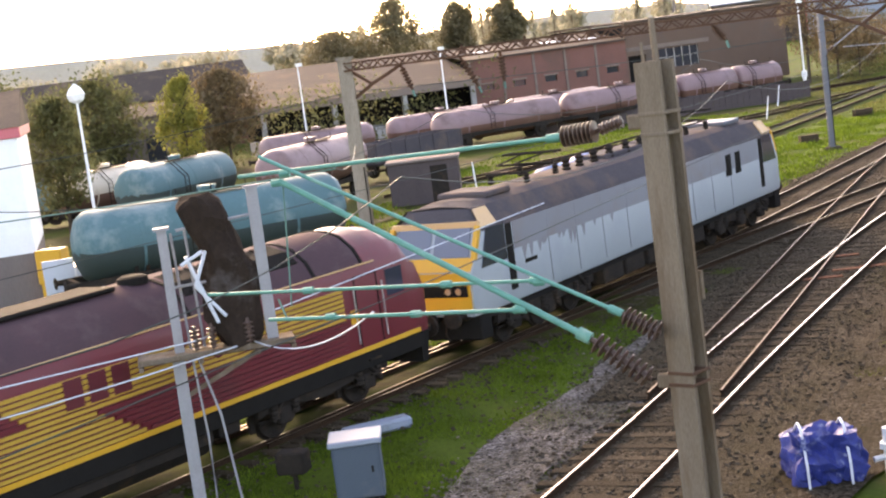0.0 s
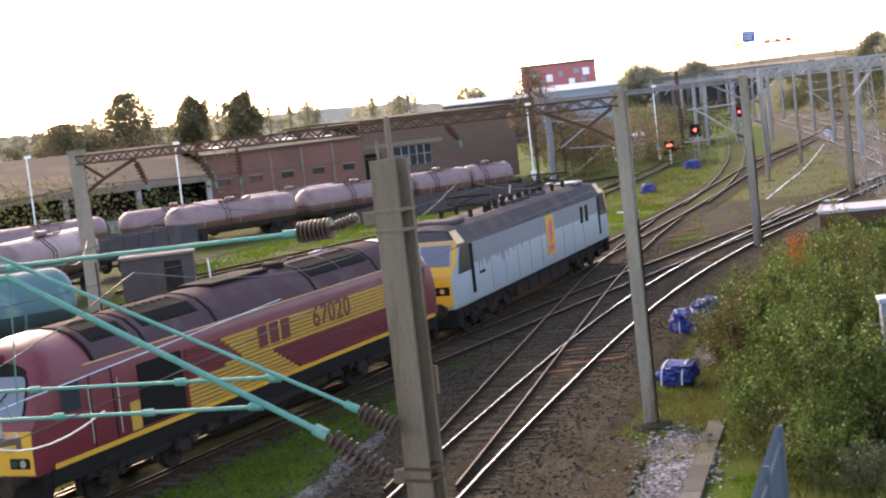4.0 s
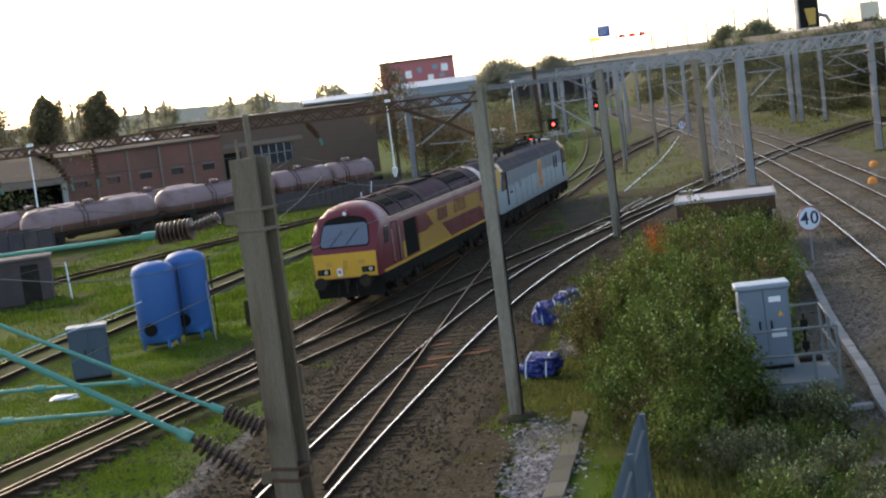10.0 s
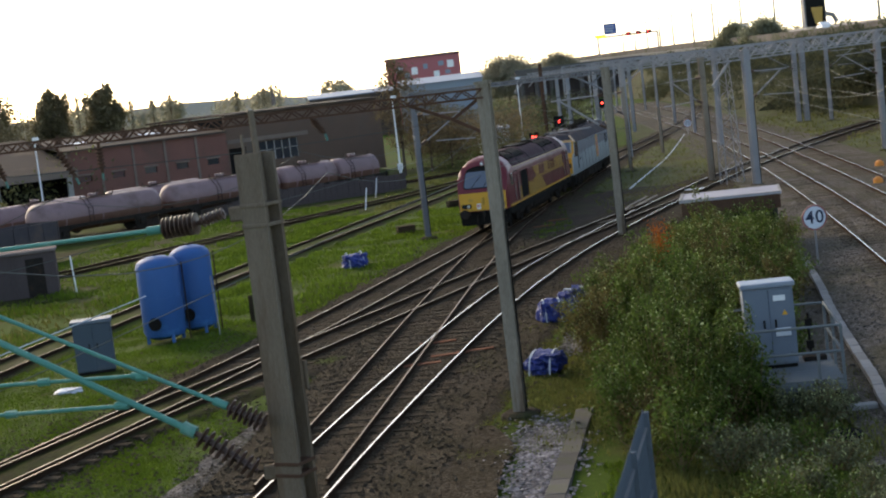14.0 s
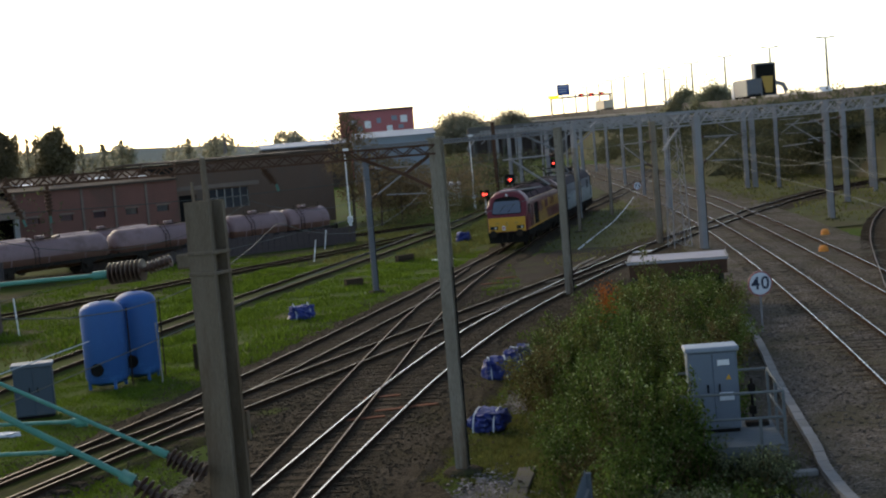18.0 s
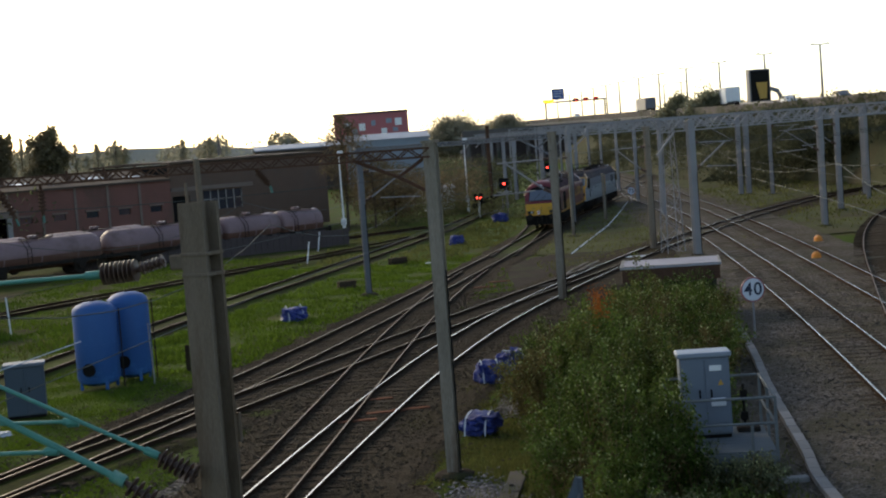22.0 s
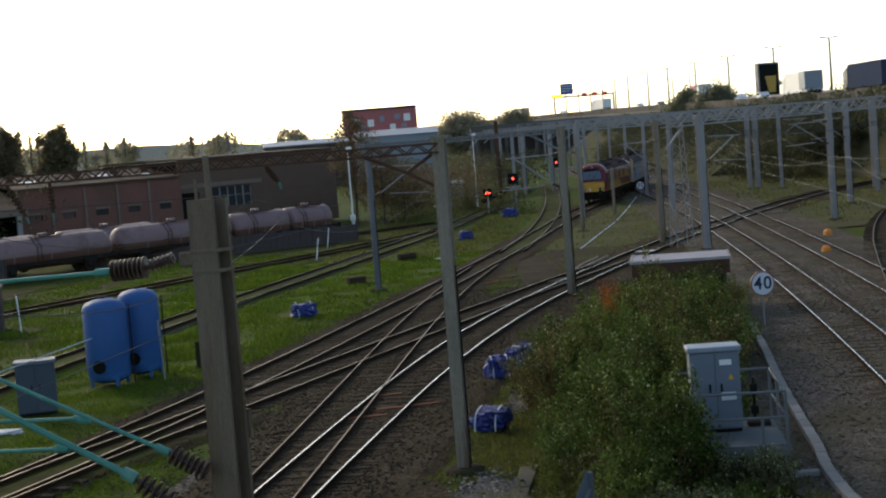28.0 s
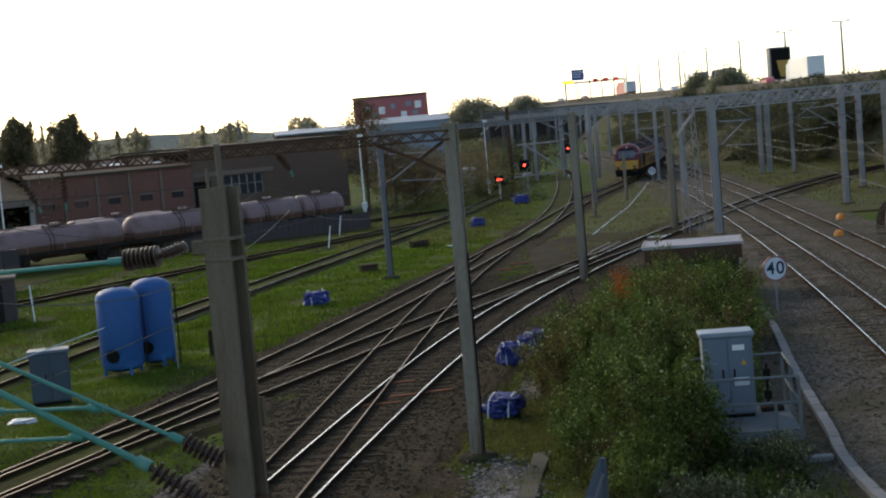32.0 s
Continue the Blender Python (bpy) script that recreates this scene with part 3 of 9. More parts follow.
build_patch("cinder_ground", [(-14.6, 86), (-17.6, 76), (-26, 62), (-48, 58), (-80, 78), (-60, 125), (-10, 150), (4, 158), (9, 178), (2, 178), (-2, 150), (-4, 124), (-8.5, 103)], M["weedy"], "dark weedy cinder ground between the sidings")
build_patch("rough_ground", [(24, 96), (30, 96), (46, 120), (70, 150), (62, 200), (34, 230), (30.5, 200), (28.6, 165), (26.6, 135), (25.6, 115)], M["rough"], "rough weedy ground beyond the main lines")
build_patch("rough_ground", [(6.5, 96), (9.6, 90), (13.6, 97), (16.8, 112), (19, 150), (20.4, 190), (23, 240), (19, 200), (14.5, 150), (12, 138), (9.3, 118), (7.4, 106)], M["rough"], "dry weedy verge between the yard line and the main line", G + 0.038)
build_patch("gravel_strip", [(8.4, 27), (8.9, 35), (10.2, 43), (11.4, 51), (12.6, 62), (14.5, 82), (10.5, 66), (9.2, 52), (7.0, 36), (6.4, 27)], M["main_ballast"], "bare brown gravel beside the cable trough", G + 0.042)
build_patch("chippings_strip", [(-9.4, 17), (-7.6, 17), (-6.6, 24), (-5.7, 29), (-5.1, 34), (-4.5, 40), (-4.9, 41), (-6.1, 38.5), (-6.6, 36), (-7.2, 31), (-8.2, 25)], M["chips_dull"], "strip of grey-brown chippings between grass and track", G + 0.036)
build_patch("bare_earth", [(-5.2, 19), (-1.6, 19), (-0.9, 24), (-0.2, 30), (-0.4, 34), (-1.8, 34), (-3.4, 27)], M["ballast"], "bare brown earth and stones beside the track")
build_patch("bare_earth", [(-1.2, 67), (1.6, 66), (5.2, 76), (8.6, 85), (12.4, 94), (9.4, 96), (5.8, 95), (3.2, 84), (0.6, 74)], M["cinder"], "bare brown earth between the diverging tracks", G + 0.05)

# ---- masts and portals of the overhead line ----
def h_section(bm, x, y, z0, z1, w=0.3, dpt=0.3, t=0.03, turn=0.0):
    """An upright rolled H section."""
    c = [(-w / 2, -dpt / 2), (w / 2, -dpt / 2), (w / 2, -dpt / 2 + t), (t / 2, -dpt / 2 + t), (t / 2, dpt / 2 - t), (w / 2, dpt / 2 - t), (w / 2, dpt / 2), (-w / 2, dpt / 2), (-w / 2, dpt / 2 - t), (-t / 2, dpt / 2 - t), (-t / 2, -dpt / 2 + t), (-w / 2, -dpt / 2 + t)]
    ca, sa = math.cos(turn), math.sin(turn)
    return loft(bm, [[(x + ca * u - sa * v, y + sa * u + ca * v, z) for u, v in c] for z in (z0, z1)])


def build_mast(x, y, top, label, material, w=0.36, turn=0.3, foot=True, dark=False):
    m = thing("overhead_line_mast", pose(x, y, G), label, "mast", "overhead line masts")
    bm = bmesh.new()
    h_section(bm, 0, 0, 0, top - G, w, w, 0.05, turn)
    part("post", bm, material, m)
    if foot:
        bm = bmesh.new()
        loft(bm, [ring((0, 0, -0.1), 0.5, (0, 0, 1), 14), ring((0, 0, 0.06), 0.46, (0, 0, 1), 14), ring((0, 0, 0.12), 0.36, (0, 0, 1), 14)])
        part("footing", bm, M["cinder"], m, "dirty round concrete footing")
    bm = bmesh.new()
    box(bm, -w * 0.62, w * 0.62, -w * 0.62, w * 0.62, top - G - 0.03, top - G + 0.03, 0, Matrix.Rotation(turn, 4, "Z"))
    part("cap_plate", bm, material, m)
    bm = bmesh.new()
    rod(bm, (w * 0.55, -w * 0.5, 0.2), (w * 0.55, -w * 0.5, (top - G) * 0.62), 0.02, 5)
    part("cable_pipe", bm, M["black"], m)
    return m


def lattice(bm, p, q, high, deep=0.4, step=None, bar=0.06):
    """A lattice girder from p to q, its top chord at p and q."""
    p, q = Vector(p), Vector(q)
    d = q - p
    s = d.cross(Vector((0, 0, 1))).normalized() * deep / 2
    n = max(2, int(d.length / (step or high * 1.3)))
    dn = Vector((0, 0, -high))
    for o in (s, -s):
        beam(bm, p + o, q + o, bar * 1.5)
        beam(bm, p + o + dn, q + o + dn, bar * 1.5)
        for k in range(n):
            a, b = p + d * k / n, p + d * (k + 1) / n
            beam(bm, a + o + (dn if k % 2 else Vector()), b + o + (Vector() if k % 2 else dn), bar)
    for k in range(0, n + 1, 2):
        a = p + d * k / n
        beam(bm, a + s, a - s, bar)
        beam(bm, a + s + dn, a - s + dn, bar)
    return bm


def build_girder(p, q, high, label, material, brace=(True, True), deep=0.5, bar=0.06, knee=1.6):
    g = thing("portal_girder", Matrix(), label, "girder", "overhead line girders")
    part("lattice_beam", lattice(bmesh.new(), p, q, high, deep, None, bar), material, g)
    p, q = Vector(p), Vector(q)
    d = (q - p).normalized()
    for end, way, on in ((p, d, brace[0]), (q, -d, brace[1])):
        if on:
            bm = bmesh.new()
            if knee > 1:
                beam(bm, end + way * knee + Vector((0, 0, -high)), end + Vector((0, 0, -high - 1.3)), 0.1)
                beam(bm, end + way * knee + Vector((0, 0, -high)), end + way * 0.5, 0.08)
            else:
                hinge = end + way * knee + Vector((0, 0, -high - 0.42))
                for to in (end + Vector((0, 0, -high - 0.85)), end + way * 0.12 + Vector((0, 0, -high)), end + way * (knee + 1.0) + Vector((0, 0, -high))):
                    beam(bm, hinge, to, 0.07)
            pieces("knee_brace", bm, material, g)
    return g


build_mast(0.1, 34.7, 7.5, "tall grey weathered steel mast on a round footing", M["mast"], 0.28, -0.3)
build_mast(-14.05, 38.6, 7.5, "grey steel mast carrying a long girder over the tracks", M["mast"], 0.36, 0.25)
build_mast(5.75, 69.5, 7.5, "tan-grey steel mast rising out of the scrub", M["mast"], 0.32, -0.35)
build_mast(-3.5, 79.0, 7.4, "dark bluish grey steel mast standing on the grass verge", M["loco_dark"], 0.28, 0.3)
build_girder((-14.05, 38.6, 7.36), (0.1, 34.7, 7.36), 0.2, "long thin brown lattice girder spanning the yard tracks", M["rust"], (True, True), 0.3, 0.03, 0.8)
for u, lean, h in ((0.245, 0.4, 0.8), (0.325, 0.02, 0.75), (0.71, 0.3, 0.4), (0.12, 0.25, 0.7)):
    p = Vector((-14.05 + 14.15 * u, 38.6 - 3.9 * u, 7.14))
    d = thing("drop_insulator", pose(p.x, p.y, p.z), "dark ribbed drop insulator hung under the girder", "insulator", "girder insulators")
    bm = bmesh.new()
    lathe(bm, (0, 0, 0), (lean, 0, -h), [(0, 0.04), (0.12, 0.04)] + [q for k in range(6) for q in ((0.14 + k * 0.12, 0.05), (0.17 + k * 0.12, 0.1), (0.2 + k * 0.12, 0.1), (0.22 + k * 0.12, 0.05))] + [(0.92, 0.04), (1, 0.03)], 10)
    part("ribbed_body", bm, M["rust"], d, "", True)
    bm = bmesh.new()
    rod(bm, (lean * 0.98, 0, -h * 0.98), (lean * 1.12, 0, -h - 0.16), 0.035, 6)
    part("end_fitting", bm, M["wire_green"], d)

# ---- the two locomotives ----
def shell(bm, prof, stations):
    """A body: prof is the right half, from the sill to the middle of the roof; stations hold y, width factor, greatest height."""
    rings = []
    for y, w, zmax in stations:
        half = [(x * w, min(z, zmax)) for x, z in prof]
        rings.append([(x, y, z) for x, z in half] + [(-x, y, z) for x, z in half[::-1] if abs(x) > 1e-6])
    return loft(bm, rings)


def ribbed(bm, x, poly, pitch=0.1, proud=0.042, flat=False):
    """Horizontal ribs that fill an outline of (y, z) on the side at x."""
    side = 1 if x > 0 else -1
    z, zt = min(p[1] for p in poly), max(p[1] for p in poly)
    while z < zt - 0.01:
        zc, z2 = z + pitch / 2, min(z + pitch * (1 if flat else 0.64), zt)
        hits = []
        for (a, b), (c, d) in zip(poly, poly[1:] + poly[:1]):
            if (b <= zc) != (d <= zc):
                hits.append(a + (c - a) * (zc - b) / (d - b))
        hits.sort()
        for y0, y1 in zip(hits[::2], hits[1::2]):
            box(bm, min(x, x + side * proud), max(x, x + side * proud), y0, y1, z, z2)
        z += pitch
    return bm


def plate(bm, x, poly, thick=0.012):
    """A flat plate of an outline of (y, z) on the side at x."""
    loft(bm, [[(x, y, z) for y, z in poly], [(x + thick, y, z) for y, z in poly]])
    return bm


def wheelset(parent, y, r=0.5):
    w = new("wheelset")
    w.parent = parent
    w.matrix_basis = pose(0, y, r)
    for s in (-1, 1):
        bm = bmesh.new()
        lathe(bm, (s * 0.70, 0, 0), (s * 0.84, 0, 0), [(0, r + 0.03), (0.2, r + 0.03), (0.21, r), (1, r - 0.01), (1, r * 0.82), (0.8, r * 0.8), (0.8, 0.16), (1, 0.14), (1, 0.01)], 20)
        part("wheel", bm, M["bogie"], w)
    bm = bmesh.new()
    rod(bm, (-0.72, 0, 0), (0.72, 0, 0), 0.09, 10)
    part("axle", bm, M["bogie"], w)
    return w


def build_bogie(parent, y, axles, length):
    b = new("bogie")
    b.parent = parent
    b.matrix_basis = pose(0, y, 0)
    tagged(b, "grimy dark steel bogie with springs and axle boxes")
    for s in (-1, 1):
        bm = bmesh.new()
        prof = [(-length / 2, 0.62), (-length / 2, 0.82), (-length * 0.3, 0.9), (0, 0.8), (length * 0.3, 0.9), (length / 2, 0.82), (length / 2, 0.62), (length * 0.28, 0.66), (0, 0.52), (-length * 0.28, 0.66)]
        loft(bm, [[(s * 1.02, a, z) for a, z in prof], [(s * 1.16, a, z) for a, z in prof]])
        for a in axles:
            box(bm, s * 1.12 - 0.1, s * 1.12 + 0.12, a - 0.2, a + 0.2, 0.33, 0.66, 0.04)
            for o in (-0.33, 0.33):
                lathe(bm, (s * 1.2, a + o, 0.5), (s * 1.2, a + o, 0.84), [(0, 0.1), (0.15, 0.1), (0.2, 0.075), (0.35, 0.1), (0.5, 0.075), (0.65, 0.1), (0.8, 0.075), (0.85, 0.1), (1, 0.1)], 8)
        for a in (-length * 0.42, length * 0.42):
            rod(bm, (s * 1.22, a, 0.45), (s * 1.22, a + 0.5 * (1 if a < 0 else -1), 0.95), 0.05, 6)
        part("side_frame", bm, M["bogie"], b)
        bm = bmesh.new()
        for a in axles:
            rod(bm, (s * 1.0, a - 0.62, 0.45), (s * 1.0, a + 0.62, 0.45), 0.04, 6)
            box(bm, s * 0.78 - 0.06, s * 0.78 + 0.06, a - 0.68, a - 0.54, 0.25, 0.7, 0.02)
            box(bm, s * 0.78 - 0.06, s * 0.78 + 0.06, a + 0.54, a + 0.68, 0.25, 0.7, 0.02)
        pieces("brake_gear", bm, M["bogie"], b)
    for a in axles:
        wheelset(b, a)
    return b


def buffers(parent, yend, z=1.05):
    s = 1 if yend > 0 else -1
    for x in (-0.86, 0.86):
        bm = bmesh.new()
        lathe(bm, (x, yend, z), (x, yend + s * 0.68, z), [(0, 0.16), (0.1, 0.16), (0.12, 0.1), (0.86, 0.1), (0.88, 0.24), (0.95, 0.25), (1, 0.22)], 14)
        part("buffer", bm, M["bogie"], parent)
    bm = bmesh.new()
    box(bm, -0.07, 0.07, min(yend, yend + s * 0.3), max(yend, yend + s * 0.3), 0.85, 1.15, 0.02)
    tube(bm, [(0.35, yend + s * 0.1, 0.95), (0.36, yend + s * 0.25, 0.6), (0.4, yend + s * 0.15, 0.4)], 0.03)
    tube(bm, [(-0.35, yend + s * 0.1, 0.95), (-0.36, yend + s * 0.25, 0.6), (-0.4, yend + s * 0.15, 0.4)], 0.03)
    rod(bm, (0, yend + s * 0.28, 1.05), (0, yend + s * 0.3, 0.6), 0.05, 6)
    part("coupling", bm, M["bogie"], parent)


def build_loco_a():
    """Maroon and gold diesel locomotive with ribbed sides and raked cabs."""
    L = thing("diesel_locomotive", Matrix(), "maroon and gold diesel locomotive with ribbed sides and yellow nose", "locomotive", "coupled locomotives")
    prof = [(1.30, 1.12), (1.335, 1.3), (1.335, 2.82), (1.27, 3.05), (1.06, 3.38), (0.72, 3.66), (0.36, 3.78), (0, 3.81)]
    st = [(9.67, 0.90, 2.06), (9.6, 0.945, 2.15), (9.3, 0.972, 2.75), (9.0, 0.985, 3.35), (8.86, 0.99, 3.55), (8.6, 1, 3.72), (8.2, 1, 3.82)]
    st = [(-y, w, z) for y, w, z in st] + [(y, w, z) for y, w, z in st[::-1]]
    part("body", shell(bmesh.new(), prof, st), M["maroon"], L, "glossy maroon body shell", True)
    # roof: a dusty skin over the middle, with panels, grilles and hoops
    bm = bmesh.new()
    arc = [(1.275, 3.06), (1.07, 3.395), (0.73, 3.675), (0.36, 3.795), (0, 3.825), (-0.36, 3.795), (-0.73, 3.675), (-1.07, 3.395), (-1.275, 3.06)]
    loft(bm, [[(x, y, z) for x, z in arc] for y in (-7.5, 7.5)], cap=False, closed=False)
    part("roof_skin", bm, M["maroon_roof"], L, "dusty sooty maroon roof", True)
    for x in (-1.288, 1.288):
        bm = bmesh.new()
        box(bm, x - 0.014, x + 0.014, -7.9, 7.9, 3.045, 3.075)
        part("cantrail_strip", bm, M["rim"], L, "thin pale orange cantrail strip")
    for y in (-7.5, -5.6, -2.7, 2.2, 5.9, 7.5):
        bm = bmesh.new()
        loft(bm, [[(x * 1.012, y + o, z + 0.02) for x, z in arc] + [(x * 0.98, y + o, z - 0.03) for x, z in arc[::-1]] for o in (-0.045, 0.045)])
        part("roof_hoop", bm, M["black"], L)
    for y0, y1 in ((-7.2, -5.9), (-5.3, -3.1), (2.4, 4.0), (4.15, 5.7)):
        bm = bmesh.new()
        for s in (-1, 1):
            loft(bm, [[(s * 1.04, y, 3.45), (s * 0.75, y, 3.685), (s * 0.28, y, 3.82), (s * 0.28, y, 3.79), (s * 0.75, y, 3.64), (s * 1.04, y, 3.40)] for y in (y0, y1)])
            for k in range(7):
                yy = y0 + 0.2 + k * (y1 - y0 - 0.4) / 6
                beam(bm, (s * 1.03, yy, 3.47), (s * 0.3, yy, 3.83), 0.03)
        part("roof_grille", bm, M["black"], L, "sooty black roof grille")
    bm = bmesh.new()
    box(bm, -0.5, 0.5, -1.6, 1.2, 3.79, 3.88, 0.03)
    lathe(bm, (0.2, 1.9, 3.78), (0.2, 1.9, 3.95), [(0, 0.3), (0.8, 0.3), (1, 0.22)], 14)
    part("exhaust_hatch", bm, M["black"], L)
    for s in (-1, 1):
        x = s * 1.337
        bm = bmesh.new()
        ribbed(bm, x, [(-4.3, 1.3), (0.7, 1.3), (-0.6, 2.02), (6.6, 2.02), (6.6, 2.74), (-2.9, 2.74), (-1.9, 2.1), (-4.3, 1.95)])
        pieces("gold_band", bm, M["gold"], L, "ribbed gold side band")
        bm = bmesh.new()
        ribbed(bm, x, [(0.85, 1.3), (6.6, 1.3), (6.6, 1.98), (-0.5, 1.98)])
        ribbed(bm, x, [(-4.3, 2.02), (-2.05, 2.12), (-3.05, 2.74), (-4.3, 2.74)])
        pieces("ribbed_panel", bm, M["maroon"], L, "ribbed maroon side panel")
        bm = bmesh.new()
        box(bm, x - 0.01, x + 0.02, -6.15, -4.45, 1.34, 2.72, 0.01)
        for k in range(11):
            beam(bm, (x + s * 0.02, -6.1, 1.42 + k * 0.12), (x + s * 0.02, -4.5, 1.42 + k * 0.12), 0.03)
        part("radiator_grille", bm, M["black"], L, "black louvred grille")
        bm = bmesh.new()
        box(bm, x - 0.01, x + 0.012, -6.55, -6.2, 1.32, 1.95, 0)
        part("gold_patch", bm, M["gold"], L)
        bm = bmesh.new()
        box(bm, x - 0.012, x + 0.014, -9.2, 9.2, 1.17, 1.27, 0)
        part("sill_stripe", bm, M["warn"], L, "yellow sill stripe")
        for end in (-1, 1):
            bm = bmesh.new()
            y0, y1 = sorted((end * 8.16, end * 8.78))
            box(bm, x - 0.02, x + 0.008, y0, y1, 2.2, 2.8, 0.01)
            part("cab_side_window", bm, M["glass"], L)
            bm = bmesh.new()
            y0, y1 = sorted((end * 7.05, end * 7.85))
            for a, b, c, d in ((y0, y0 + 0.03, 1.3, 2.85), (y1 - 0.03, y1, 1.3, 2.85), (y0, y1, 2.82, 2.85)):
                box(bm, x - 0.01, x + 0.01, a, b, c, d)
            door = part("cab_door", bm, M["black"], L, "maroon cab door outline")
            bm = bmesh.new()
            rod(bm, (x + s * 0.05, end * 6.96, 1.4), (x + s * 0.05, end * 6.96, 2.6), 0.018, 6)
            rod(bm, (x + s * 0.05, end * 7.95, 1.4), (x + s * 0.05, end * 7.95, 2.6), 0.018, 6)
            pieces("handrail", bm, M["steel"], L)
            bm = bmesh.new()
            box(bm, x - 0.03, x + 0.03, end * 7.45 - 0.2, end * 7.45 + 0.2, 0.62, 0.66, 0)
            box(bm, x - 0.03, x + 0.03, end * 7.45 - 0.2, end * 7.45 + 0.2, 0.95, 0.99, 0)
            pieces("cab_step", bm, M["bogie"], L)
        bm = bmesh.new()
        box(bm, x - 0.01, x + 0.012, 6.95 - 0.14, 6.95 + 0.14, 1.85, 2.15, 0.02)
        part("data_panel", bm, M["warn"], L)
        # fleet number, and plain blocks where the owner's letters stand
        characters("67020", 0.78, 0.43, M["maroon_text"], L, Matrix.Translation((x + s * 0.046, 2.7, 2.4)) @ Euler((radians(90), 0, radians(90 * s))).to_matrix().to_4x4(), 0.004, "fleet_number")
        bm = bmesh.new()
        for k in range(3):
            yc = -0.35 + (k - 1) * 0.56
            box(bm, min(x, x + s * 0.05), max(x, x + s * 0.05), yc - 0.22, yc + 0.22, 2.12, 2.66, 0.012)
        pieces("owner_block", bm, M["maroon_text"], L, "plain maroon block shape on the gold band")
    for end in (-1, 1):
        e = end
        nose = new("nose")
        nose.parent = L
        tagged(nose, "yellow nose panel with lamps")
        bm = bmesh.new()
        ring0 = [(-1.2, 1.16), (1.2, 1.16), (1.22, 2.06), (-1.22, 2.06)]
        loft(bm, [[(x, e * 9.64, z) for x, z in ring0], [(x * 0.985, e * 9.69, z) for x, z in ring0]])
        part("yellow_panel", bm, M["warn"], nose)
        for x in (-0.86, 0.86):
            bm = bmesh.new()
            box(bm, x - 0.25, x + 0.25, min(e * 9.68, e * 9.72), max(e * 9.68, e * 9.72), 1.3, 1.52, 0.02)
            lamp = part("head_lamp", bm, M["black"], nose)
            for o, col in ((-0.12, M["glass"]), (0.1, M["steel"])):
                bm = bmesh.new()
                lathe(bm, (x + o, e * 9.71, 1.41), (x + o, e * 9.735, 1.41), [(0, 0.085), (1, 0.075)], 12)
                part("lens", bm, col, lamp)
        bm = bmesh.new()
        for x in (-0.62, 0.62):
            box(bm, x - 0.12, x + 0.12, min(e * 9.68, e * 9.71), max(e * 9.68, e * 9.71), 1.62, 1.78, 0.02)
        rod(bm, (0, e * 9.7, 1.45), (0, e * 9.7, 1.8), 0.07, 8)
        pieces("nose_fitting", bm, M["gold"], nose)
        bm = bmesh.new()
        box(bm, -0.32, -0.12, min(e * 9.69, e * 9.8), max(e * 9.69, e * 9.8), 1.24, 1.52, 0.02)
        part("tail_lamp", bm, M["white"], nose)
        bm = bmesh.new()
        lathe(bm, (-0.22, e * 9.8, 1.4), (-0.22, e * 9.83, 1.4), [(0, 0.07), (1, 0.06)], 12)
        part("tail_lens", bm, M["red_clad"], nose)
        # windscreen with rounded corners on the raked front, under a black arch for shade
        n = Vector((0, 0.894, 0.447))

        def on_front(x, z, out):
            p = Vector((x, 9.60 - 0.5 * (z - 2.15), z)) + out * n
            return (p.x, e * p.y, p.z)

        def panel(outline, out):
            bm = bmesh.new()
            loft(bm, [[on_front(x, z, -0.02) for x, z in outline], [on_front(x, z, out) for x, z in outline]])
            return bm

        def rounded(x0, x1, z0, z1, r, taper):
            pts = []
            for cx, cz, a0 in ((x1 - r, z0 + r, -90), (x1 - r, z1 - r, 0), (x0 + r, z1 - r, 90), (x0 + r, z0 + r, 180)):
                for k in range(5):
                    a = radians(a0 + 22.5 * k)
                    x, z = cx + r * math.cos(a), cz + r * math.sin(a)
                    pts.append((x * (1 - taper * (z - z0) / (z1 - z0)), z))
            return pts
        part("windscreen_seal", panel(rounded(-0.99, 0.99, 2.25, 3.13, 0.17, 0.1), 0.012), M["black"], L)
        part("windscreen", panel(rounded(-0.94, 0.94, 2.3, 3.08, 0.14, 0.1), 0.022), M["glass_blue"], L, "wide sky-tinted windscreen")
        # flat black arch: the shade of the recess is put into its colour
        part("hood", panel([(0.84 * math.cos(radians(a)), 3.12 + 0.24 * math.sin(radians(a))) for a in range(0, 181, 15)], 0.014), M["black"], L, "black arch painted for the shaded recess above the windscreen")
        bm = bmesh.new()
        beam(bm, on_front(0.05, 2.3, 0.04), on_front(0.5, 2.85, 0.04), 0.02)
        beam(bm, on_front(-0.55, 2.3, 0.04), on_front(-0.08, 2.85, 0.04), 0.02)
        pieces("wiper", bm, M["black"], L)
        bm = bmesh.new()
        lathe(bm, (0, e * 8.9, 3.45), (0, e * 9.06, 3.45), [(0, 0.13), (0.9, 0.12), (1, 0.1)], 14)
        lamp = part("top_lamp", bm, M["maroon"], L)
        bm = bmesh.new()
        lathe(bm, (0, e * 9.05, 3.45), (0, e * 9.075, 3.45), [(0, 0.08), (1, 0.065)], 12)
        part("lens", bm, M["white"], lamp)
        bm = bmesh.new()
        loft(bm, [[(-1.22, e * 9.5, 0.42), (1.22, e * 9.5, 0.42), (1.3, e * 9.55, 1.13), (-1.3, e * 9.55, 1.13)], [(-1.22, e * 9.3, 0.42), (1.22, e * 9.3, 0.42), (1.3, e * 9.2, 1.13), (-1.3, e * 9.2, 1.13)]])
        part("buffer_beam", bm, M["black"], L)
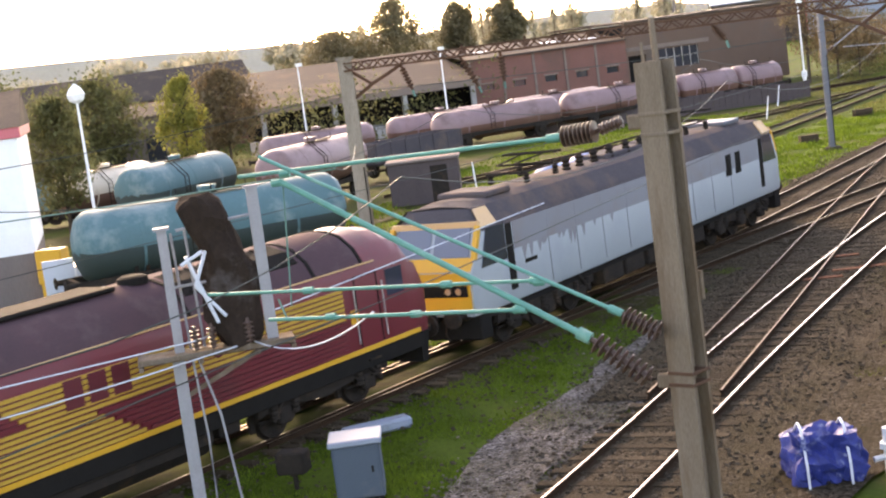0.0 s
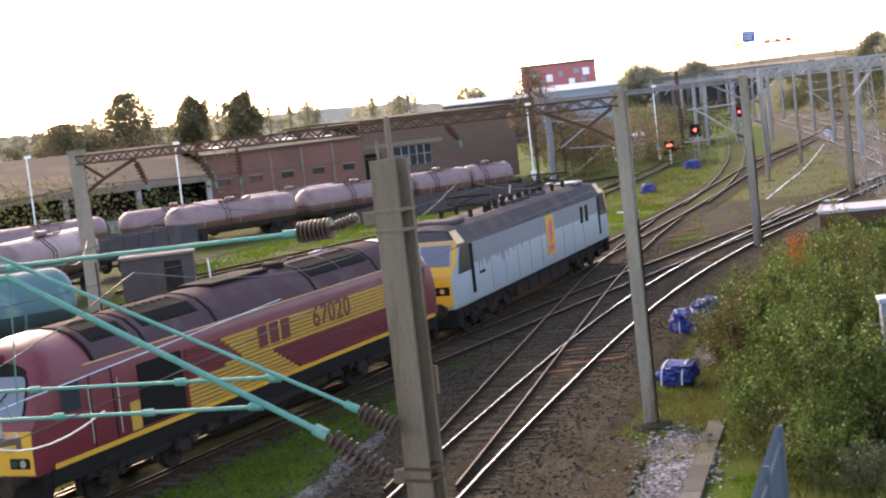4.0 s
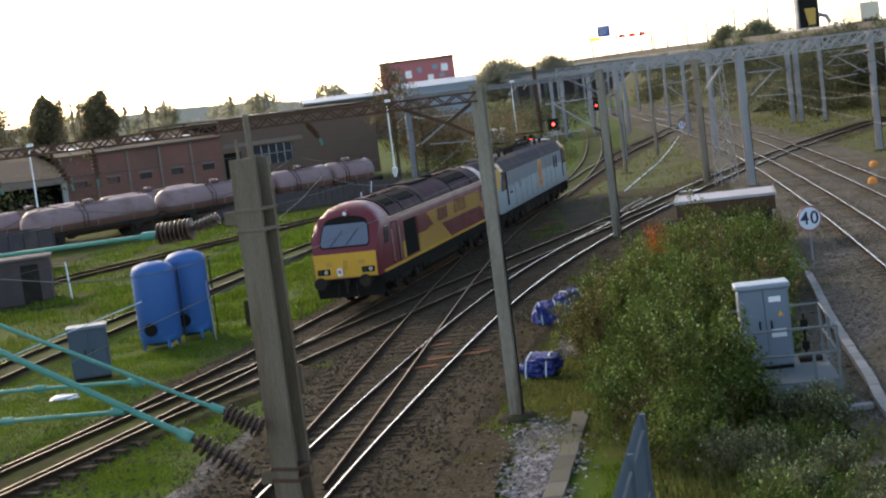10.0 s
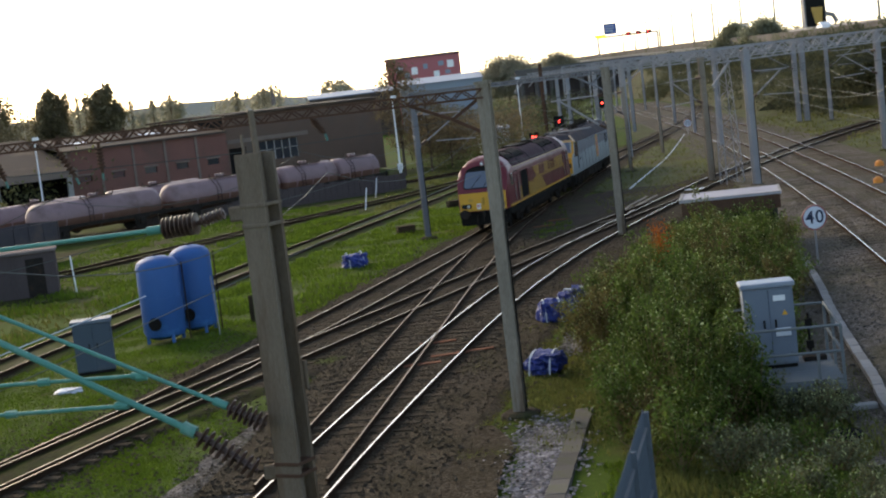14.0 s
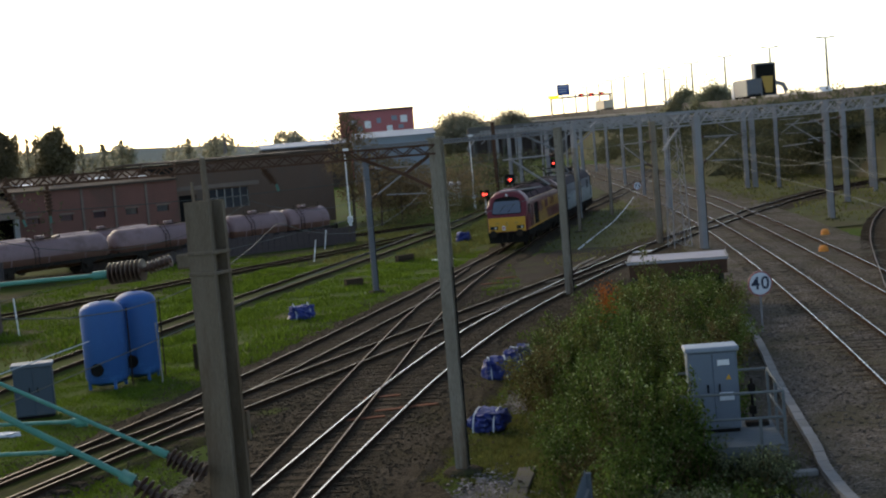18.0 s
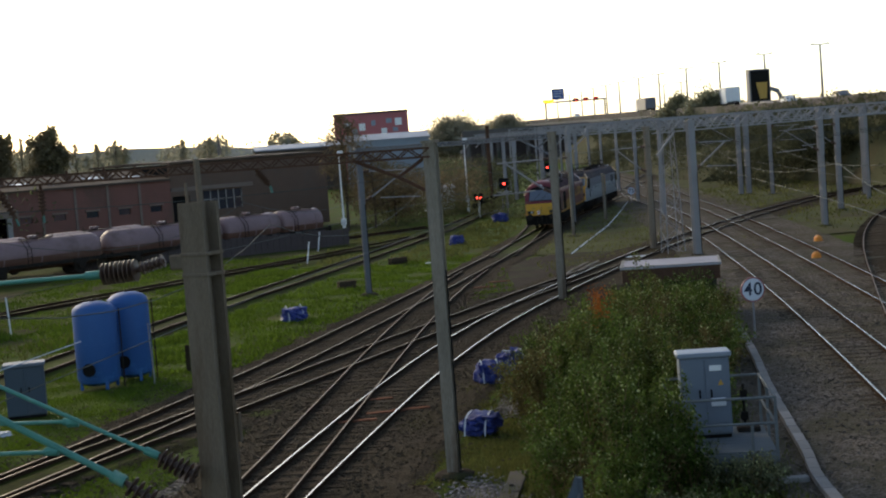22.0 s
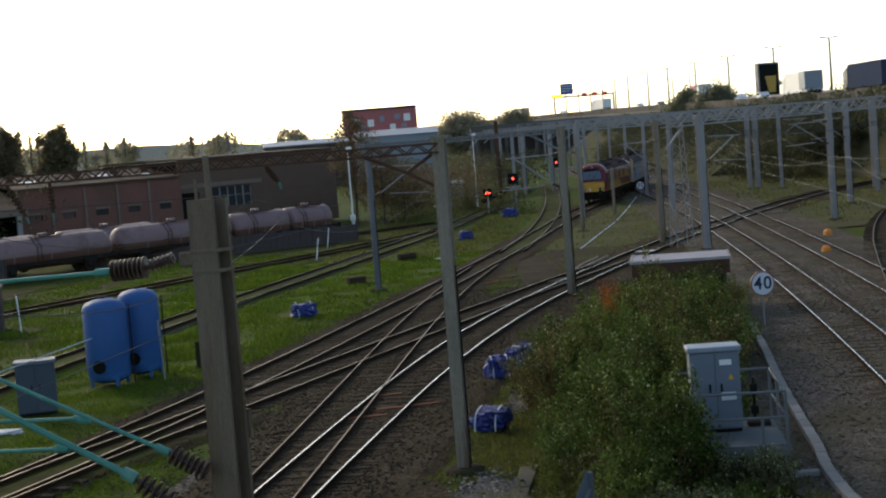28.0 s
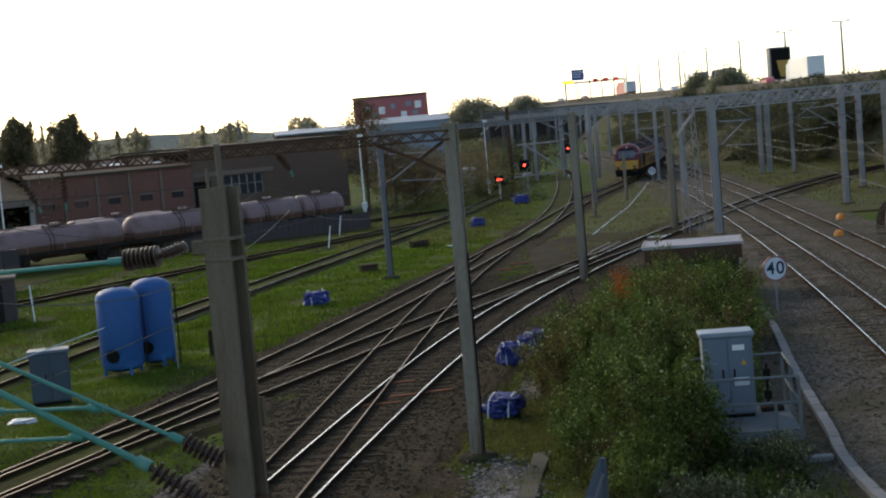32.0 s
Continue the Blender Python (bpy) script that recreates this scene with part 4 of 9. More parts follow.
        buffers(L, e * 9.55)
        build_bogie(L, e * 5.9, (-1.4, 1.4), 4.3)
    bm = bmesh.new()
    box(bm, -1.315, 1.315, -9.3, 9.3, 0.8, 1.15, 0.01)
    part("underframe", bm, M["black"], L)
    bm = bmesh.new()
    loft(bm, [[(-1.2, y, 1.0), (1.2, y, 1.0), (1.2, y, 0.55), (0.95, y, 0.3), (-0.95, y, 0.3), (-1.2, y, 0.55)] for y in (-2.6, 2.4)])
    part("fuel_tank", bm, M["bogie"], L, "dark grimy fuel tank")
    bm = bmesh.new()
    rod(bm, (1.22, -2.4, 0.75), (1.22, 2.2, 0.75), 0.03, 6)
    for y in (-3.2, 2.9):
        box(bm, -1.2, 1.2, y - 0.3, y + 0.3, 0.55, 0.98, 0.03)
    pieces("equipment_box", bm, M["bogie"], L)
    return L


def build_loco_b():
    """Two-tone grey electric locomotive with pantographs."""
    L = thing("electric_locomotive", Matrix(), "two-tone grey electric locomotive with yellow nose and pantographs", "locomotive", "coupled locomotives")
    prof = [(1.27, 1.02), (1.32, 1.1), (1.32, 2.98), (1.24, 3.1), (0.92, 3.52), (0.62, 3.62), (0, 3.66)]
    st = [(10.35, 0.93, 2.05), (10.3, 0.95, 2.15), (10.12, 0.975, 2.4), (9.75, 0.99, 3.2), (9.55, 1, 3.52), (9.1, 1, 3.7)]
    st = [(-y, w, z) for y, w, z in st] + [(y, w, z) for y, w, z in st[::-1]]
    body = part("body", shell(bmesh.new(), prof, st), [M["loco_grey"], M["roof_grey"]], L, "pale blue-grey body", True)
    for p in body.data.polygons:
        p.material_index = 1 if p.center.z > 2.99 and abs(p.center.y) < 9.7 else 0
    bm = bmesh.new()
    arc = [(1.252, 3.095), (0.93, 3.53), (0.62, 3.635), (0, 3.675), (-0.62, 3.635), (-0.93, 3.53), (-1.252, 3.095)]
    loft(bm, [[(x, y, z) for x, z in arc] for y in (-9.0, 9.0)], cap=False, closed=False)
    part("roof_skin", bm, M["roof_grey"], L, "sooty grey roof")
    for e in (-1, 1):
        bm = bmesh.new()
        loft(bm, [[(1.256, e * 9.0, 3.1), (0.93, e * 9.0, 3.53), (0, e * 9.0, 3.68), (-0.93, e * 9.0, 3.53), (-1.256, e * 9.0, 3.1)], [(1.25, e * 9.8, 3.13), (0.93, e * 9.56, 3.54), (0, e * 9.5, 3.6), (-0.93, e * 9.56, 3.54), (-1.25, e * 9.8, 3.13)]], cap=False, closed=False)
        part("roof_end", bm, M["roof_grey"] if e > 0 else M["roof_grey"], L)
    for s in (-1, 1):
        x = s * 1.322
        bm = bmesh.new()
        box(bm, x - 0.008, x + 0.01, -8.35, 8.35, 2.3, 2.99, 0)
        part("upper_band", bm, M["loco_mid"], L, "mid grey upper side band")
        bm = bmesh.new()
        rng = random.Random(5)
        for k in range(14):
            y = -8.0 + k * 0.34 * rng.uniform(0.8, 1.2)
            h = rng.uniform(0.1, 0.45)
            loft(bm, [[(x + s * o, y, 2.32), (x + s * o, y + rng.uniform(0.15, 0.3), 2.32), (x + s * o, y + 0.1, 2.32 - h)] for o in (0.002, 0.006)])
        pieces("grime_streak", bm, M["loco_mid"], L, "dark streaks of grime below the band")
        for k in range(9):
            bm = bmesh.new()
            y = -6.6 + k * 1.55
            box(bm, x - 0.006, x + 0.012, y - 0.004, y + 0.004, 1.15, 2.96, 0)
            part("panel_joint", bm, M["loco_mid"], L)
        for e in (-1, 1):
            bm = bmesh.new()
            poly = [(e * 9.98, 2.12), (e * 9.62, 3.02), (e * 8.75, 3.02), (e * 8.75, 2.12)]
            plate(bm, x - 0.006 if s < 0 else x - 0.006, poly, 0.014)
            part("cab_side_window", bm, M["glass"], L, "black cab side window")
            bm = bmesh.new()
            y0, y1 = sorted((e * 8.4, e * 8.72))
            box(bm, x - 0.02, x + 0.012, y0, y1, 1.32, 2.98, 0.01)
            part("cab_door", bm, M["black"], L, "dark recessed cab door")
            bm = bmesh.new()
            for z in (0.55, 0.85):
                box(bm, x - 0.1, x + 0.02, min(y0, y1), max(y0, y1), z, z + 0.04)
            pieces("cab_step", bm, M["bogie"], L)
        for y in (5.45, 6.25):
            bm = bmesh.new()
            box(bm, x - 0.02, x + 0.012, y, y + 0.5, 2.1, 2.82, 0.02)
            part("bodyside_grille", bm, M["black"], L)
        bm = bmesh.new()
        box(bm, x - 0.006, x + s * 0.014, 0.35, 1.45, 1.42, 2.95, 0)
        st_ = part("owner_placard", bm, M["warn"], L, "yellow placard with a red emblem")
        bm = bmesh.new()
        for z, r in ((2.52, 0.34), (2.3, 0.28), (2.1, 0.3)):
            loft(bm, [ring((x + s * o, 0.92, z), r, (1, 0, 0), 10, 0.16) for o in (0.012, 0.02)])
        box(bm, x, x + s * 0.018, 0.55, 1.25, 1.56, 1.8)
        part("emblem", bm, M["red_clad"], st_)
        bm = bmesh.new()
        for y in (-7.9,):
            box(bm, x - 0.006, x + s * 0.012, y, y + 0.6, 1.85, 1.95)
        part("number_bars", bm, M["black"], L)
    for e in (-1, 1):
        bm = bmesh.new()
        q = [(-1.16, 10.34, 1.12), (1.16, 10.34, 1.12), (1.17, 10.31, 2.08), (-1.17, 10.31, 2.08)]
        loft(bm, [[(x, e * (y - 0.03), z) for x, y, z in q], [(x, e * (y + 0.06), z) for x, y, z in q]])
        nose = part("yellow_nose", bm, M["warn"], L, "yellow lower nose")
        bm = bmesh.new()
        box(bm, -1.1, 1.1, min(e * 10.38, e * 10.42), max(e * 10.38, e * 10.42), 1.5, 1.78, 0.02)
        part("lamp_recess", bm, M["black"], nose)
        bm = bmesh.new()
        q = [(-1.2, 10.325, 2.1), (1.2, 10.325, 2.1), (1.23, 10.115, 2.4), (-1.23, 10.115, 2.4)]
        loft(bm, [[(x, e * (y - 0.03), z - 0.02) for x, y, z in q], [(x, e * (y + 0.02), z + 0.014) for x, y, z in q]])
        part("nose_slope", bm, M["warn"], nose)
        for x in (-0.85, 0.85, -0.55, 0.55):
            bm = bmesh.new()
            lathe(bm, (x, e * 10.4, 1.64), (x, e * 10.44, 1.64), [(0, 0.09), (1, 0.08)], 10)
            part("lens", bm, M["steel"], nose)
        for x0, x1 in ((-1.08, -0.06), (0.06, 1.08)):
            bm = bmesh.new()
            q = [(x0, 10.111, 2.42), (x1, 10.111, 2.42), (x1 * 0.97, 9.806, 3.08), (x0 * 0.97, 9.806, 3.08)]
            n = Vector((0, 0.91, 0.42))
            loft(bm, [[Vector(p) - 0.02 * n for p in q], [Vector(p) + 0.03 * n for p in q]])
            for v in bm.verts:
                v.co.y *= e
            part("windscreen", bm, M["glass_blue"], L)
        bm = bmesh.new()
        for x in (-1.235, 1.235):
            beam(bm, (x, e * 10.16, 2.36), (x * 0.995, e * 9.8, 3.12), 0.12)
        pieces("window_surround", bm, M["warn"], L, "yellow pillars beside the windscreen")
        bm = bmesh.new()
        loft(bm, [[(1.27, e * 9.0, 3.06), (1.27, e * 9.74, 3.06), (1.0, e * 9.57, 3.47), (1.0, e * 9.0, 3.47)], [(1.3, e * 9.0, 3.09), (1.3, e * 9.78, 3.09), (1.02, e * 9.6, 3.51), (1.02, e * 9.0, 3.51)]])
        beam(bm, (-1.25, e * 9.76, 3.16), (1.25, e * 9.76, 3.16), 0.14)
        part("roof_rim", bm, M["rim"], L, "cream-coloured rim over the cab")
        bm = bmesh.new()
        box(bm, -1.25, 1.25, min(e * 9.7, e * 10.2), max(e * 9.7, e * 10.2), 0.4, 1.05, 0.03)
        part("buffer_beam", bm, M["black"], L)
        buffers(L, e * 10.2)
        build_bogie(L, e * 6.7, (-1.8, 0, 1.8), 5.2)
        # pantograph, folded
        pan = new("pantograph")
        pan.parent = L
        pan.matrix_basis = pose(0, e * 5.2, 3.67)
        bm = bmesh.new()
        for x in (-0.55, 0.55):
            beam(bm, (x, -1.0, 0.28), (x, 1.0, 0.28), 0.05)
            for y in (-0.8, 0.8):
                lathe(bm, (x, y, 0), (x, y, 0.26), [(0, 0.06), (0.2, 0.1), (0.3, 0.06), (0.5, 0.1), (0.6, 0.06), (0.8, 0.1), (1, 0.05)], 10)
        for y in (-1.0, 1.0):
            beam(bm, (-0.55, y, 0.28), (0.55, y, 0.28), 0.05)
        part("pantograph_base", bm, M["bogie"], pan)
        bm = bmesh.new()
        for x in (-0.4, 0.4):
            rod(bm, (x, 0.85, 0.32), (x * 0.6, -0.9, 0.5), 0.03, 6)
            rod(bm, (x * 0.6, -0.9, 0.5), (x * 0.9, 0.7, 0.62), 0.022, 6)
        rod(bm, (-0.85, 0.7, 0.64), (0.85, 0.7, 0.64), 0.03, 6)
        rod(bm, (-0.85, 0.45, 0.64), (0.85, 0.45, 0.64), 0.03, 6)
        pieces("pantograph_arm", bm, M["bogie"], pan)
    bm = bmesh.new()
    for y in (-3.4, -2.6, -1.7, -0.7, 0.4, 1.4, 2.4, 3.3):
        lathe(bm, (0.35, y, 3.62), (0.35, y, 4.0), [(0, 0.09), (0.2, 0.14), (0.3, 0.08), (0.5, 0.14), (0.6, 0.08), (0.8, 0.14), (1, 0.06)], 10)
    tube(bm, [(0.35, -4.2, 4.0), (0.35, 0, 4.02), (0.35, 4.0, 4.0)], 0.03)
    part("roof_busbar", bm, M["bogie"], L, "dark copper bar on brown insulators")
    for y0, y1, w in ((7.0, 8.3, 0.8), (-1.2, 1.6, 0.45), (-8.4, -7.2, 0.75), (2.2, 3.6, 0.5)):
        bm = bmesh.new()
        box(bm, -w, w, y0, y1, 3.62, 3.78, 0.04)
        part("roof_pod", bm, M["loco_dark"] if y0 > 6 else M["roof_grey"], L)
    bm = bmesh.new()
    box(bm, -1.2, 1.2, -9.8, 9.8, 0.85, 1.06, 0)
    part("underframe", bm, M["black"], L)
    bm = bmesh.new()
    for y in (-2.9, -1.5, 0, 1.5, 2.9):
        box(bm, -1.2, 1.2, y - 0.6, y + 0.6, 0.4, 0.9, 0.04)
    pieces("equipment_box", bm, M["bogie"], L)
    return L


M["maroon_text"] = mat("maroon_lettering", (0.12, 0.015, 0.02), (0.09, 0.012, 0.016), 0.5, bump=0)
LOCO_A = build_loco_a()
LOCO_B = build_loco_b()

# ---- the near mast with its cantilever arms ----
NEAR = Vector((-2.7, 17.8, 0))
ARM = Vector((-0.9817, 0.1903, 0))


def on_arm(u, z, off=0.0):
    p = NEAR + ARM * u + Vector((ARM.y, -ARM.x, 0)) * -off
    return Vector((p.x, p.y, z))


def insulator(bm, p, q, n=9, r=0.085):
    prof = [(0, 0.03), (0.04, 0.03)]
    for k in range(n):
        a = 0.05 + 0.9 * k / n
        prof += [(a, 0.045), (a + 0.02 / n * 9 * 0.5, r), (a + 0.045 / n * 9 * 0.7, r * 0.98), (a + 0.055 / n * 9 * 0.8, 0.045)]
    prof += [(0.97, 0.03), (1, 0.03)]
    return lathe(bm, p, q, prof, 14)


def build_near_mast():
    t = math.atan2(ARM.y, ARM.x)
    m = thing("overhead_line_mast", pose(NEAR.x, NEAR.y, G), "near concrete-grey H-section mast with clamped cantilever arms", "mast", "overhead line masts")
    loc = lambda p: (p[0] - NEAR.x, p[1] - NEAR.y, p[2] - G)
    bm = bmesh.new()
    h_section(bm, 0, 0, 0, 7.0 - G, 0.34, 0.34, 0.05, t - 0.28)
    part("post", bm, M["mast_near"], m)
    bm = bmesh.new()
    box(bm, -0.5, 0.5, -0.5, 0.5, -0.3, 0.12, 0.05)
    part("footing", bm, M["concrete"], m)
    bm = bmesh.new()
    rod(bm, (0.03, 0.03, 6.9), (0.02, 0.03, 7.72), 0.035, 8)
    rod(bm, (-0.12, 0.0, 7.0), (-0.12, 0.0, 7.45), 0.02, 6)
    part("finial", bm, M["mast_near"], m)
    for z in (6.38, 6.62, 3.52, 3.38):
        bm = bmesh.new()
        box(bm, -0.182, 0.182, -0.182, 0.182, z - 0.022, z + 0.022, 0.006, Matrix.Rotation(t - 0.28, 4, "Z"))
        part("clamp_collar", bm, M["rust"] if z < 5 else M["mast_near"], m)
    for z0, z1 in ((6.38, 6.68), (3.25, 3.55)):
        bm = bmesh.new()
        box(bm, 0.18, 0.4, -0.035, 0.035, z0 + 0.06, z1 - 0.06, 0.02, Matrix.Rotation(t, 4, "Z"))
        part("bracket", bm, M["mast_near"], m)
    bm = bmesh.new()
    box(bm, -0.2, -0.02, -0.24, -0.18, 4.35, 4.7, 0.01, Matrix.Rotation(t - 0.28, 4, "Z"))
    part("gusset", bm, M["mast_near"], m)
    bm = bmesh.new()
    insulator(bm, loc(on_arm(0.46, 6.34)), loc(on_arm(0.80, 6.25)), 6, 0.075)
    insulator(bm, loc(on_arm(0.80, 6.25)), loc(on_arm(1.30, 6.22)), 8, 0.135)
    part("insulator", bm, M["ceramic"], m, "brown ribbed porcelain insulator", True)
    bm = bmesh.new()
    insulator(bm, loc(on_arm(0.48, 3.2)), loc(on_arm(1.22, 3.73)), 9, 0.135)
    part("insulator", bm, M["ceramic"], m, "brown ribbed porcelain insulator", True)
    bm = bmesh.new()
    insulator(bm, loc(on_arm(0.2, 3.82, 0.25)), loc(on_arm(0.68, 4.08, 0.25)), 7, 0.118)
    part("insulator", bm, M["ceramic"], m, "brown ribbed porcelain insulator", True)
    for p, q, r, nm in ((on_arm(1.3, 6.22), on_arm(6.05, 6.11), 0.028, "top_tube"), (on_arm(1.22, 3.73), on_arm(5.4, 6.0), 0.042, "strut_tube"),
                        (on_arm(0.67, 4.08, 0.25), on_arm(5.5, 6.37, 0.25), 0.026, "second_strut"), (on_arm(1.76, 4.48), on_arm(6.86, 4.51), 0.024, "steady_arm"), (on_arm(2.04, 4.12), on_arm(5.9, 4.12), 0.026, "registration_arm")):
        bm = bmesh.new()
        rod(bm, loc(p), loc(q), r, 10)
        d = (q - p).normalized()
        rod(bm, loc(p - d * 0.02), loc(p + d * 0.16), r * 1.9, 10)
        part(nm, bm, M["verdigris"], m, "verdigris green arm tube", True)
    bm = bmesh.new()
    for u, z in ((5.3, 6.1), (5.45, 5.98), (1.8, 4.46), (2.1, 4.14), (3.6, 4.12), (4.9, 4.13), (3.1, 4.49), (5.2, 4.5)):
        c = Vector(loc(on_arm(u, z)))
        rod(bm, c - Vector((0.07, 0, 0)), c + Vector((0.07, 0, 0)), 0.05, 8)
    pieces("tube_clamp", bm, M["verdigris"], m)
    bm = bmesh.new()
    rod(bm, loc(on_arm(5.35, 6.0)), loc(on_arm(5.5, 4.3)), 0.012, 5)
    rod(bm, loc(on_arm(5.6, 4.12)), loc(on_arm(5.7, 4.4)), 0.014, 5)
    pieces("dropper_wire", bm, M["wire_green"], m)
    return m


build_near_mast()


# ---- switch structure on a pole beside the yard track ----
def build_switch_pole():
    turn = 0.47
    m = thing("isolator_pole", pose(-12.5, 24.2, G, 0, 0, math.degrees(turn)), "grey steel pole with platform, switchgear and cables", "switch pole")
    o = -G
    bm = bmesh.new()
    h_section(bm, -0.2, 0, 0, 2.6 + o, 0.22, 0.22, 0.03)
    part("pole", bm, M["galv"], m)
    bm = bmesh.new()
    loft(bm, [ring((-0.2, 0, -0.1), 0.45, (0, 0, 1), 12), ring((-0.2, 0, 0.12), 0.4, (0, 0, 1), 12)])
    part("footing", bm, M["concrete"], m)
    bm = bmesh.new()
    box(bm, -0.9, 1.9, -0.3, 0.3, 2.62 + o, 2.74 + o, 0.02)
    for x in (-0.85, 0.2, 1.2, 1.85):
        box(bm, x - 0.04, x + 0.04, -0.45, 0.45, 2.55 + o, 2.63 + o)
    beam(bm, (-0.2, 0, 1.9 + o), (1.4, 0, 2.62 + o), 0.08)
    part("platform", bm, M["mast_near"], m, "grimy grey-brown platform of steel sections")
    for x, z, w in ((-0.15, 4.97, 0.17), (1.52, 5.5, 0.2)):
        bm = bmesh.new()
        h_section(bm, x, 0, 2.7 + o, z + o, w, w, 0.03)
        box(bm, x - 0.14, x + 0.14, -0.14, 0.14, z + o - 0.03, z + o + 0.02)
        part("upright", bm, M["galv"], m, "grey steel upright")
    bm = bmesh.new()
    levels = [(2.74, 0.68, 1.26), (2.95, 0.6, 1.32), (3.2, 0.46, 1.3), (3.5, 0.42, 1.32), (3.8, 0.5, 1.28), (4.05, 0.52, 1.3), (4.3, 0.56, 1.22), (4.55, 0.5, 1.14), (4.8, 0.38, 1.0), (5.05, 0.3, 0.95), (5.3, 0.24, 0.88), (5.42, 0.32, 0.76)]
    rings = []
    for z, x0, x1 in levels:
        loop = []
        for k in range(16):
            a = k * math.pi / 8
            f = 1 + 0.3 * noise.noise(Vector((math.cos(a) * 1.6, math.sin(a) * 1.6, z * 2.3)))
            loop.append(((x0 + x1) / 2 + (x1 - x0) * 0.62 * f * math.cos(a), 0.05 + 0.34 * f * math.sin(a), z + o + 0.06 * math.cos(3 * a + z)))
        rings.append(loop)
    loft(bm, rings)
    part("switchgear_unit", bm, M["shroud"], m, "dark brown weathered shrouded switchgear")
    bm = bmesh.new()
    for a, b in (((0.2, -0.3, 4.45), (0.6, -0.3, 3.2)), ((0.55, -0.3, 4.5), (0.3, -0.3, 3.9)), ((0.3, -0.3, 3.9), (0.75, -0.3, 3.3)), ((0.1, -0.3, 4.3), (0.5, -0.3, 4.5))):
        rod(bm, (a[0], a[1], a[2] + o), (b[0], b[1], b[2] + o), 0.035, 6)
    pieces("operating_rod", bm, M["pale_top"], m)
    bm = bmesh.new()
    rod(bm, (0.1, 0, 4.9 + o), (1.5, 0, 5.0 + o), 0.03, 6)
    rod(bm, (-0.1, 0, 3.9 + o), (1.5, 0, 3.95 + o), 0.03, 6)
    for x in (0.05, 0.3):
        rod(bm, (x, 0.1, 2.75 + o), (x - 0.05, 0.1, 4.85 + o), 0.025, 6)
    pieces("frame_rail", bm, M["galv"], m)
    for x in (0.15, 0.45, 1.1):
        bm = bmesh.new()
        insulator(bm, (x, -0.25, 2.75 + o), (x, -0.25, 3.2 + o), 5, 0.09)
        part("insulator", bm, M["ceramic"], m)
    bm = bmesh.new()
    tube(bm, [(0.1, -0.1, 0), (0.12, -0.1, 1.2 + o), (0.05, -0.1, 2.6 + o)], 0.025)
    tube(bm, [(0.55, -0.1, 0), (0.4, -0.1, 1.5 + o), (0.15, -0.1, 2.6 + o)], 0.025)
    pieces("down_cable", bm, M["galv"], m)


build_switch_pole()


# ---- overhead wires ----
def build_wire(pts, r, material, label, sag=0.0):
    bm = bmesh.new()
    dense = []
    for a, b in zip(pts[:-1], pts[1:]):
        a, b = Vector(a), Vector(b)
        for k in range(8):
            t = k / 8
            p = a.lerp(b, t)
            p.z -= sag * 4 * t * (1 - t)
            dense.append(p)
    dense.append(Vector(pts[-1]))
    tube(bm, dense, r, 5)
    tagged(part("overhead_wire", bm, material), label, "wire", "overhead wires")


def offset_line(points, h, ys):
    at, xy, d = curve_through(points, 1.0)
    return [(float(np.interp(y, xy[:, 1], xy[:, 0])), y, h) for y in ys]


for pts, lab in ((T1, "yard track"), (T4, "running line")):
    ys = (8, 22, 37, 52, 70, 90, 112) if pts is T1 else (7, 18.6, 34.5, 52, 69, 88, 102)
    build_wire(offset_line(pts, 4.45, ys), 0.009, M["wire"], "thin dark contact wire over the " + lab)
    build_wire(offset_line(pts, 5.9, ys), 0.009, M["wire"], "thin dark catenary wire over the " + lab, 0.8)
build_wire([(-20, 10, 3.4), (-12.2, 24.0, 2.95), (-8.5, 36, 3.4)], 0.014, M["pale_top"], "pale cable run along the yard track")
build_wire([(-21, 10, 3.0), (-11.4, 24.6, 2.75), (-7.0, 19.0, 4.1)], 0.014, M["pale_top"], "pale cable hung from the isolator pole", 0.3)
build_wire([(-30, 26, 6.2), (-14.05, 38.6, 6.6), (5.75, 69.5, 6.7), (13.5, 93, 6.9), (17, 150, 7)], 0.012, M["wire"], "dark earth wire slung between masts", 0.5)
build_wire([(-34, 30, 5.4), (-7.1, 18.6, 6.1)], 0.012, M["wire_green"], "green copper feeder wire", 0.4)
build_wire([(-14.05, 38.6, 5.2), (-7.2, 18.7, 6.15)], 0.012, M["wire"], "thin dark cross wire", 0.3)
for a, b, c in ((M1, 4.5, 5.8), (M2, 4.5, 5.8)):
    ys = (20, 50, 95, 140, 190)
    build_wire(offset_line(a, b, ys), 0.011, M["wire"], "thin contact wire over a main line")
    build_wire(offset_line(a, c, ys), 0.011, M["wire"], "thin catenary wire over a main line", 0.8)


